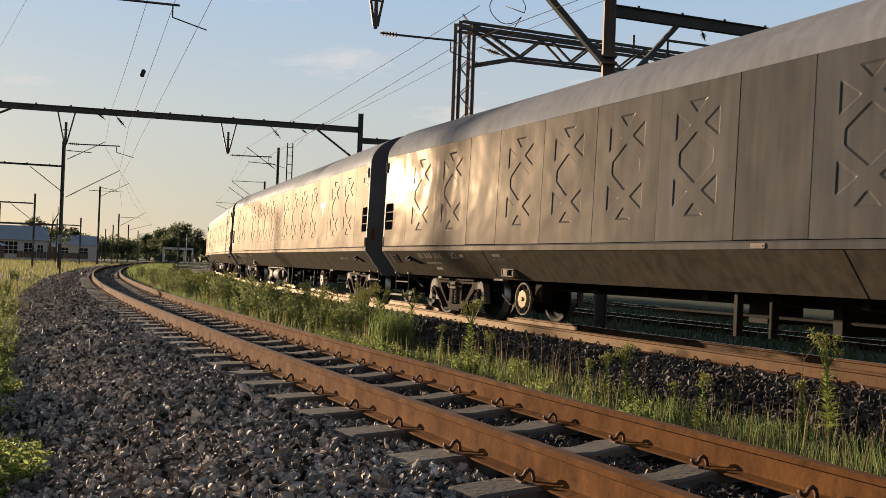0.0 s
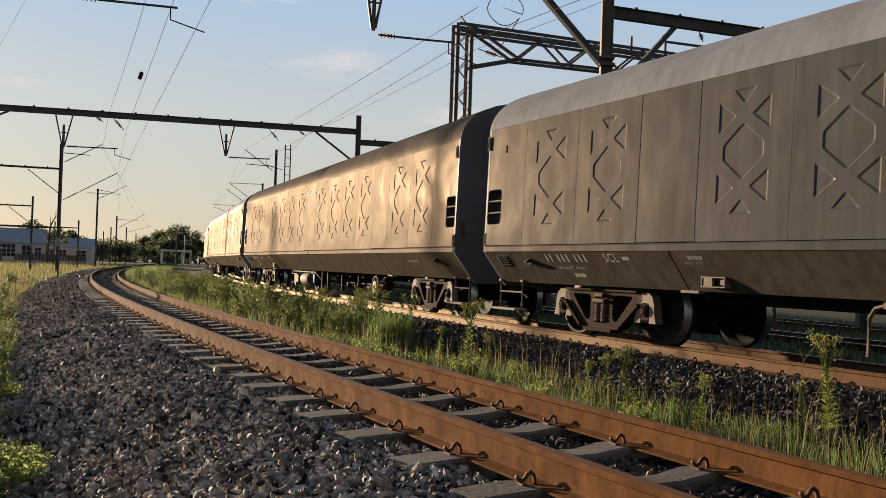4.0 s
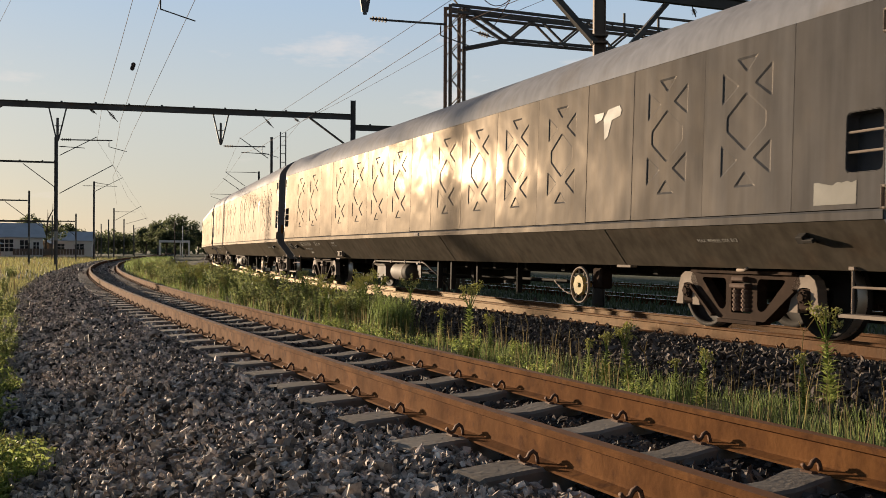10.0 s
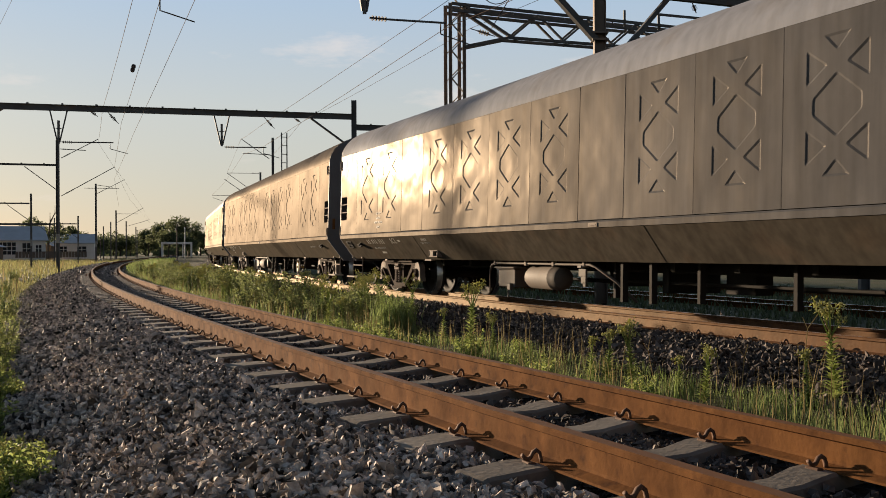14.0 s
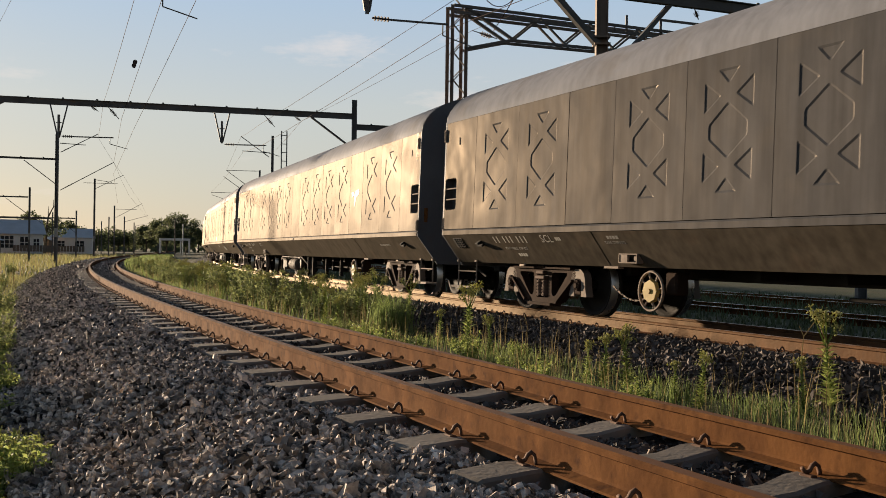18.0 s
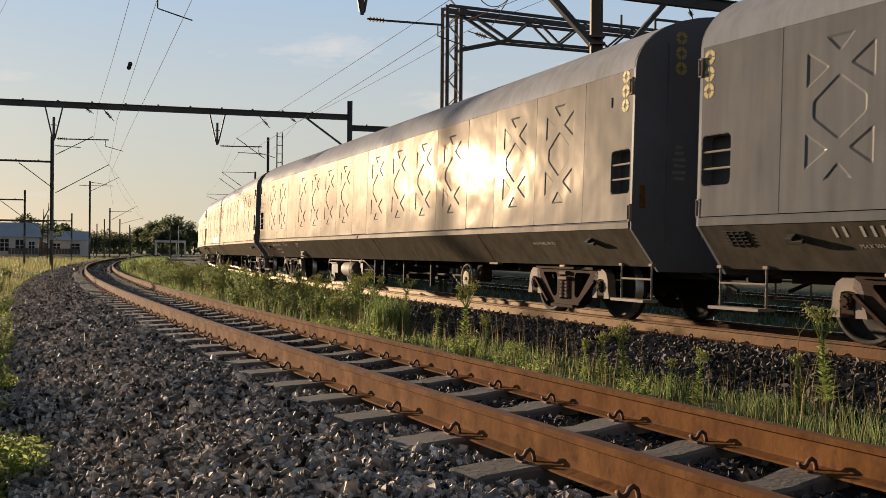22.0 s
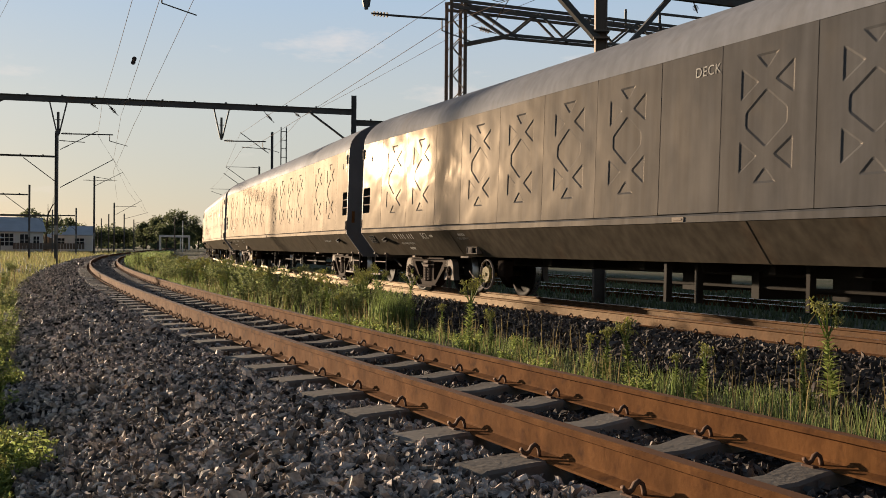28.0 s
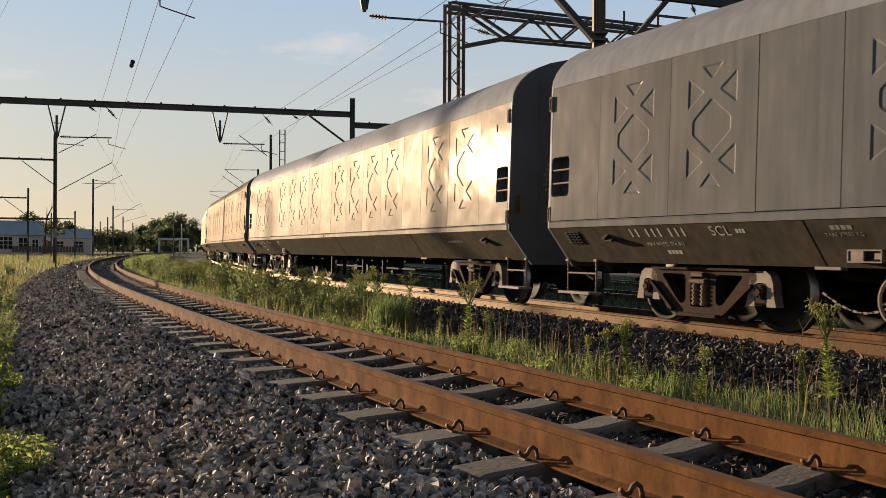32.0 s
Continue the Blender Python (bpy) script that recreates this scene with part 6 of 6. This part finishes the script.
KIT_LEAFY = [leafy_meshes(0.34, 0.22, 16, 5, M_WEED), leafy_meshes(0.62, 0.26, 20, 6, M_BUSH), leafy_meshes(0.8, 0.3, 22, 7, M_BUSH)]
KIT_TALL, KIT_MID, KIT_LOW, KIT_BUSH = weed_meshes(0.72, 0.14, 1), weed_meshes(0.62, 0.09, 2), weed_meshes(0.42, 0.03, 3), weed_meshes(0.8, 0.2, 4)
TALL_LABEL = "tall green weed with a branched yellow flower head"
rw = random.Random(21)
for kit, x, y, sc in ((KIT_TALL, 2.84, 7.34, 1.02), (KIT_TALL, 0.25, 10.86, 1.08), (KIT_LOW, -0.04, 12.2, 0.95), (KIT_MID, 0.52, 10.6, 0.72), (KIT_MID, 1.5, 8.08, 0.85), (KIT_MID, 1.85, 7.23, 0.66),
                      (KIT_LOW, 2.53, 7.04, 0.92), (KIT_LOW, 1.32, 8.23, 1.05), (KIT_BUSH, -1.82, 15.3, 0.9), (KIT_BUSH, -0.52, 15.0, 0.95), (KIT_BUSH, -1.28, 16.1, 1.0), (KIT_LOW, 1.2, 8.35, 0.9), (KIT_LOW, 1.75, 7.6, 0.7)):
    weed(kit, pose(x, y, GROUND + 0.08, 0, 0, rw.uniform(0, 360)) @ Matrix.Scale(sc, 4), TALL_LABEL)
for k in range(125):
    s_ = rw.uniform(11.5, 46)
    o = rw.uniform(1.4, 3.0 + min(0.6, s_ / 60))
    kit = rw.choice((KIT_BUSH, KIT_LEAFY[1], KIT_LEAFY[2], KIT_LEAFY[1], KIT_MID, KIT_TALL))
    weed(kit, Matrix.Translation(NEAR.at(s_, o, GROUND + 0.06)) @ pose(0, 0, 0, 0, 0, rw.uniform(0, 360)) @ Matrix.Scale(rw.uniform(0.7, 1.1), 4), "bushy green weed between the two tracks")
for k in range(40):
    s_, o = rw.uniform(4, 45), rw.uniform(-7.5, -2.7)
    kit = rw.choice((KIT_LEAFY[0], KIT_LEAFY[1], KIT_MID, KIT_LOW))
    weed(kit, Matrix.Translation(NEAR.at(s_, o, float(ground_height(np.array(o))))) @ pose(0, 0, 0, 0, 0, rw.uniform(0, 360)) @ Matrix.Scale(rw.uniform(0.5, 0.9), 4), "yellow-green weed in the meadow beside the ballast")
for k in range(44):
    s_, o = rw.uniform(-0.8, 9.0), rw.uniform(-3.9, -2.45)
    weed(KIT_LEAFY[0] if k % 4 else KIT_LOW, Matrix.Translation(NEAR.at(s_, o, GROUND)) @ pose(0, 0, 0, rw.uniform(-15, 15), rw.uniform(-15, 15), rw.uniform(0, 360)) @ Matrix.Scale(rw.uniform(0.55, 0.95), 4), "low leafy weed at the edge of the ballast")
# a tussock of long bright grass
for x, y, n, hh in ((-0.71, 13.85, 420, 0.62), (-1.9, 17.2, 260, 0.5), (2.2, 6.9, 160, 0.2), (3.2, 6.35, 200, 0.22), (1.72, 7.6, 150, 0.24)):
    q = np.stack([RNG.normal(x, 0.14, n), RNG.normal(y, 0.14, n), np.full(n, GROUND + 0.06)], 1)
    v, f_ = blades(q, RNG.uniform(0.6, 1.0, n) * hh, np.full(n, 0.006 if y < 10 else 0.010), 0.55)
    tagged(part("grass_tussock", tri_mesh("grass_tussock", v, f_, M_GRASS), None, None), "tussock of long bright green grass", "grass tussock", "grass tussocks")
for k in range(14):
    s_, o = rw.uniform(3.5, 11), rw.uniform(1.0, 2.3)
    weed(KIT_LEAFY[0], Matrix.Translation(NEAR.at(s_, o, GROUND + 0.08)) @ pose(0, 0, 0, 0, 0, rw.uniform(0, 360)) @ Matrix.Scale(rw.uniform(0.5, 0.95), 4), "low leafy weed in the grass between the tracks")
for k in range(20):
    s_, o = rw.uniform(-0.5, 8.5), rw.uniform(-3.0, -2.35)
    weed(KIT_LEAFY[0], Matrix.Translation(NEAR.at(s_, o, GROUND)) @ pose(0, 0, 0, 0, 0, rw.uniform(0, 360)) @ Matrix.Scale(rw.uniform(0.5, 0.85), 4), "low leafy weed at the edge of the ballast")

for k in range(48):
    s_, o = rw.uniform(1.5, 16.0), rw.uniform(-3.6, -2.4)
    weed(KIT_LEAFY[k % 2 if s_ > 6 else 0], Matrix.Translation(NEAR.at(s_, o, GROUND)) @ pose(0, 0, 0, 0, 0, rw.uniform(0, 360)) @ Matrix.Scale(rw.uniform(0.5, 0.9), 4), "low leafy weed at the edge of the ballast")

# thin dead stalks standing beside the tall weeds
for x, y, hh, lean, bend in ((2.60, 7.36, 0.66, 0.05, 0.10), (2.64, 7.30, 0.60, 0.16, -0.05), (2.57, 7.30, 0.42, -0.01, 0.0), (2.70, 7.36, 0.40, -0.06, 0.03), (1.42, 8.2, 0.5, 0.06, 0.04), (1.62, 7.8, 0.42, -0.05, 0.02), (0.8, 9.9, 0.5, 0.04, -0.03), (2.05, 7.0, 0.45, 0.03, 0.03)):
    stalk = tube_path([(0, 0, 0), (lean * 0.4, 0, hh * 0.4), (lean, 0.01, hh * 0.8), (lean + bend, 0.02, hh)], 0.0035, 5)
    rod(stalk, (lean, 0.01, hh * 0.8), (lean - 0.04, 0.0, hh * 0.93), 0.0025, 0.002, 5)
    tagged(part("dry_stalk", simple("dry_stalk", stalk, M_DRY), None, None, at=pose(x, y, GROUND + 0.07)), "thin dead straw-coloured weed stalk between the tracks", "dry stalk", "dead stalks")

# ---- houses, trees and the far edge ----
def far_place(bearing_x, depth, z=0.2):
    """a place by its slope to the right of straight ahead and its distance ahead"""
    return Vector((bearing_x * depth, depth, z))


def crown_mesh(lobes, n, leaf, seed):
    r_ = np.random.default_rng(seed)
    c = np.array([l_[:3] for l_ in lobes], float)
    rad = np.array([l_[3] for l_ in lobes], float)
    k = r_.choice(len(lobes), n, p=rad ** 2 / (rad ** 2).sum())
    d = r_.normal(0, 1, (n, 3))
    d /= np.linalg.norm(d, axis=1)[:, None]
    rr = rad[k] * (0.45 + 0.6 * r_.uniform(0, 1, n) ** 0.6) * (1 + 0.22 * np.sin(d[:, 0] * 7 + k) * np.sin(d[:, 2] * 6 + 2 * k))
    p_ = c[k] + d * rr[:, None] * np.array([1, 1, 0.85])
    a = r_.normal(0, 1, (n, 3))
    b = r_.normal(0, 1, (n, 3))
    sz = leaf * r_.uniform(0.6, 1.4, n)[:, None]
    a = a / np.linalg.norm(a, axis=1)[:, None] * sz
    b = b / np.linalg.norm(b, axis=1)[:, None] * sz
    v = np.stack([p_ - a * 0.5, p_ + b * 0.5, p_ + a * 0.6, p_ - b * 0.4], 1).reshape(-1, 3)
    i = (np.arange(n) * 4)[:, None]
    f_ = np.concatenate([i + [[0, 1, 2]], i + [[0, 2, 3]]], 1).reshape(-1, 3)
    return tri_mesh("crown", v, f_, M_LEAF)


def tree(at_, height, width, seed, leaves=2600, leaf=0.28, label="full dark green broadleaf tree"):
    r_ = random.Random(seed)
    t = thing("tree", Matrix.Translation(at_), label, "tree", "trees along the horizon")
    bm = bmesh.new()
    th_ = height * 0.45
    rod(bm, (0, 0, -0.3), (0.1, 0, th_), height * 0.03, height * 0.018, 8)
    lobes = []
    for k in range(9):
        a = k * 2.4
        rr = width * 0.5 * r_.uniform(0.25, 0.72)
        z = height * r_.uniform(0.38, 0.84)
        lobes.append((rr * math.cos(a), rr * math.sin(a), z, width * r_.uniform(0.15, 0.27)))
        rod(bm, (0.1, 0, th_ * r_.uniform(0.5, 1)), (rr * math.cos(a), rr * math.sin(a), z), height * 0.012, height * 0.004, 6)
    lobes.append((0, 0, height * 0.72, width * 0.3))
    part("trunk", bm, M_BARK, t, "grey-brown trunk and limbs")
    part("crown", crown_mesh(lobes, leaves, leaf, seed), None, t)
    return t


for i, (bx, dep, hh, ww) in enumerate(((-0.268, 225, 9.6, 7.5), (-0.285, 232, 8.2, 6.5), (-0.256, 236, 8.0, 7.0), (-0.297, 240, 6.2, 5.0), (-0.245, 240, 6.0, 5.0), (-0.277, 215, 5.2, 5.5), (-0.262, 214, 4.6, 5.5))):
    tree(far_place(bx, dep), hh, ww, 40 + i, 3000, 0.34)
for i, (bx, dep, hh, ww) in enumerate(((-0.300, 290, 5.4, 8), (-0.315, 280, 5.0, 8), (-0.332, 270, 5.6, 9), (-0.347, 275, 4.8, 8), (-0.362, 262, 5.5, 8), (-0.377, 255, 5.2, 8), (-0.392, 230, 6.4, 7), (-0.41, 225, 5.4, 8), (-0.43, 220, 6.0, 8), (-0.455, 225, 5.0, 8),
                                       (-0.372, 210, 6.2, 4.5), (-0.232, 262, 5.4, 8), (-0.215, 270, 5.2, 8), (-0.30, 252, 4.4, 8), (-0.325, 246, 4.2, 8), (-0.35, 240, 4.2, 8))):
    tree(far_place(bx, dep), hh, ww, 70 + i, 1800, 0.42, "low dark green tree in the far tree line")
# wooded far edge right round the plain
far_n = 26000
ang = RNG.uniform(0, 2 * math.pi, far_n)
rad_ = RNG.uniform(380, 470, far_n)
top = 4.5 + 2.2 * np.sin(ang * 31) * np.sin(ang * 13 + 1) + 1.2 * np.sin(ang * 97)
q = np.stack([rad_ * np.sin(ang), rad_ * np.cos(ang), 0.2 + top * RNG.uniform(0, 1, far_n)], 1)
a_, b_ = RNG.normal(0, 1.1, (far_n, 3)), RNG.normal(0, 1.1, (far_n, 3))
v = np.stack([q - a_, q + b_, q + a_, q - b_], 1).reshape(-1, 3)
ii = (np.arange(far_n) * 4)[:, None]
tagged(part("far_woods", tri_mesh("far_woods", v, np.concatenate([ii + [[0, 1, 2]], ii + [[0, 2, 3]]], 1).reshape(-1, 3), M_LEAF), None, None), "low dark belt of woods along the horizon", "woods", kind="stuff")

# half-bare tree by the house
bt = thing("tree", Matrix.Translation(far_place(-0.398, 165)), "half-bare tree with twisted upper limbs beside the house", "tree", "trees along the horizon")
bm = bmesh.new()
limbs = [((0, 0, -0.3), (0.2, 0, 3.2), 0.28, 0.2), ((0.2, 0, 3.2), (0.5, 0, 5.6), 0.2, 0.13), ((0.5, 0, 5.6), (1.3, 0, 7.2), 0.13, 0.07), ((1.3, 0, 7.2), (1.2, 0.3, 8.4), 0.07, 0.03), ((0.5, 0, 5.6), (0.4, 0.2, 7.3), 0.09, 0.03), ((1.0, 0, 6.6), (1.9, 0, 7.9), 0.06, 0.02), ((0.2, 0, 3.2), (-1.6, 0, 5.2), 0.15, 0.07), ((-1.6, 0, 5.2), (-2.9, 0, 5.6), 0.07, 0.03), ((0.2, 0, 3.2), (1.7, 0, 4.6), 0.12, 0.05)]
for a, b, r0, r1 in limbs:
    rod(bm, a, b, r0, r1, 7)
part("trunk", bm, M_BARK, bt, "grey twisted trunk and limbs")
part("crown", crown_mesh([(-2.4, 0, 5.7, 1.1), (-3.4, 0, 5.2, 0.9), (-1.2, 0, 5.0, 1.0), (1.9, 0, 4.4, 1.2), (0.2, 0, 3.2, 1.2), (2.6, 0, 3.4, 1.1)], 1500, 0.3, 9), None, bt)


def window(parent, x, z, w, h_, y=-0.02, cols=2, rows_=2):
    bm = bmesh.new()
    for dx in np.linspace(-w / 2, w / 2, cols + 1):
        box(bm, (x + dx, y - 0.03, z), (0.09, 0.08, h_ + 0.09))
    for dz in np.linspace(-h_ / 2, h_ / 2, rows_ + 1):
        box(bm, (x, y - 0.03, z + dz), (w, 0.08, 0.08))
    fr = part("window", bm, M_PLASTER, parent, "white-framed window")
    bm = bmesh.new()
    box(bm, (x, y, z), (w, 0.03, h_))
    part("pane", bm, M_PANE, fr)


def house(at_, turn_, w, d, eave, ridge_, wall_mat, label, windows, gable=True):
    h_ = thing("house", Matrix.Translation(at_) @ pose(0, 0, 0, 0, 0, turn_), label, "house", "houses beyond the meadow")
    bm = bmesh.new()
    prof = [(-w / 2, -0.5), (w / 2, -0.5), (w / 2, eave), (0, ridge_ - 0.08), (-w / 2, eave)] if gable else [(-w / 2, -0.5), (w / 2, -0.5), (w / 2, eave), (-w / 2, eave)]
    a = [bm.verts.new((x, 0, z)) for x, z in prof]
    b = [bm.verts.new((x, d, z)) for x, z in prof]
    bm.faces.new(a)
    bm.faces.new(b[::-1])
    for k in range(len(prof)):
        bm.faces.new((a[k], b[k], b[(k + 1) % len(prof)], a[(k + 1) % len(prof)]))
    bmesh.ops.recalc_face_normals(bm, faces=bm.faces)
    part("wall", bm, wall_mat, h_)
    for sg in (-1, 1):
        bm = bmesh.new()
        if gable:
            e, r_ = Vector((sg * (w / 2 + 0.4), 0, eave - 0.2)), Vector((0, 0, ridge_ + 0.02))
            n_ = (r_ - e).normalized()
            m = Matrix.Translation((e + r_) / 2 + Vector((0, d / 2, 0.03))) @ Euler((0, -math.atan2(n_.z, n_.x), 0)).to_matrix().to_4x4()
            box(bm, (0, 0, 0), ((r_ - e).length, d + 0.9, 0.09), m)
            bmesh.ops.transform(bm, matrix=Matrix(), verts=bm.verts)
        else:
            e0, e1 = (-0.4, eave - 0.15) if sg < 0 else (d + 0.4, eave - 0.15), (d / 2, ridge_)
            bar(bm, (0, e0[0], e0[1]), (0, e1[0], e1[1]), w + 0.8, 0.09)
        part("roof", bm, M_TIN, h_, "grey sheet-metal roof slope")
    for wd in windows:
        window(h_, *wd)
    return h_


house(far_place(-0.427, 152, 0.15), 30, 7.8, 8, 2.7, 4.8, M_PLASTER, "single-storey white house with a pale grey metal roof", [(-1.9, 1.35, 3.2, 1.9, -0.02, 5, 3), (1.2, 1.3, 1.3, 1.8, -0.02, 2, 2), (2.9, 1.3, 0.9, 1.2)], gable=False)
house(far_place(-0.372, 175, 0.2), 18, 7.0, 6, 2.4, 3.9, M_PLASTER, "small pale house with a grey roof and verandah", [(-1.6, 1.2, 1.2, 1.1), (1.4, 1.2, 1.6, 1.1)], gable=False)
house(far_place(-0.402, 168, 0.2), 10, 2.6, 3, 1.9, 2.4, M_BRICK, "small brown outbuilding between the houses", [(0, 1.1, 0.8, 0.7)])
house(far_place(-0.46, 140, 0.15), 15, 3.4, 4, 1.7, 2.2, M_BRICK, "low brown brick shed beside the white house", [])
for bx, dep, ln in ((-0.405, 150, 7.0), (-0.375, 165, 6.0)):
    fb = thing("fence", Matrix.Translation(far_place(bx, dep, 0.1)), "low dark timber fence along the meadow", "fence", "fences by the houses")
    for k in range(int(ln / 0.5)):
        bm = bmesh.new()
        box(bm, (k * 0.5 - ln / 2, 0, 0.45), (0.42, 0.06, 0.95))
        part("board", bm, M_POLE, fb)

# open white concrete shelter and pale poles down the line
sh = thing("shelter", Matrix.Translation(far_place(-0.2685, 200, -0.1)) @ pose(0, 0, 0, 0, 0, 12), "open white concrete shelter frame beside the line", "shelter")
for nm, c, s_ in (("roof", (0, 0, 2.75), (5.9, 2.6, 0.42)), ("post", (-2.8, -1.1, 1.3), (0.28, 0.28, 2.6)), ("post", (2.8, -1.1, 1.3), (0.28, 0.28, 2.6)), ("post", (-2.8, 1.1, 1.3), (0.28, 0.28, 2.6)), ("post", (2.8, 1.1, 1.3), (0.28, 0.28, 2.6)), ("post", (1.2, -1.1, 1.3), (0.24, 0.24, 2.6))):
    bm = bmesh.new()
    box(bm, c, s_, bev=0.03)
    part(nm, bm, M_PLASTER, sh)
for bx, dep, hh, mt in ((-0.2685, 165, 6.0, M_POLE), (-0.2605, 190, 5.8, M_PLASTER), (-0.2575, 215, 5.5, M_POLE), (-0.386, 190, 5.2, M_POLE), (-0.345, 230, 5.0, M_POLE)):
    pl_ = thing("pole", Matrix.Translation(far_place(bx, dep, -0.3)), "slim pale pole beside the line", "pole", "poles down the line")
    bm = bmesh.new()
    rod(bm, (0, 0, -0.3), (0, 0, hh), 0.11, 0.08, 8)
    part("shaft", bm, mt, pl_)
    bm = bmesh.new()
    bar(bm, (0, 0, hh - 0.05), (0.7, 0, hh + 0.05), 0.08, 0.08)
    part("arm", bm, M_STEEL, pl_)


# ---- what moves ----
def motions():
    for n, w in wagons.items():
        walk(w, [(t, wagon_pose(n, t)) for t in np.arange(0.0, 32.01, 0.5)])


motions()
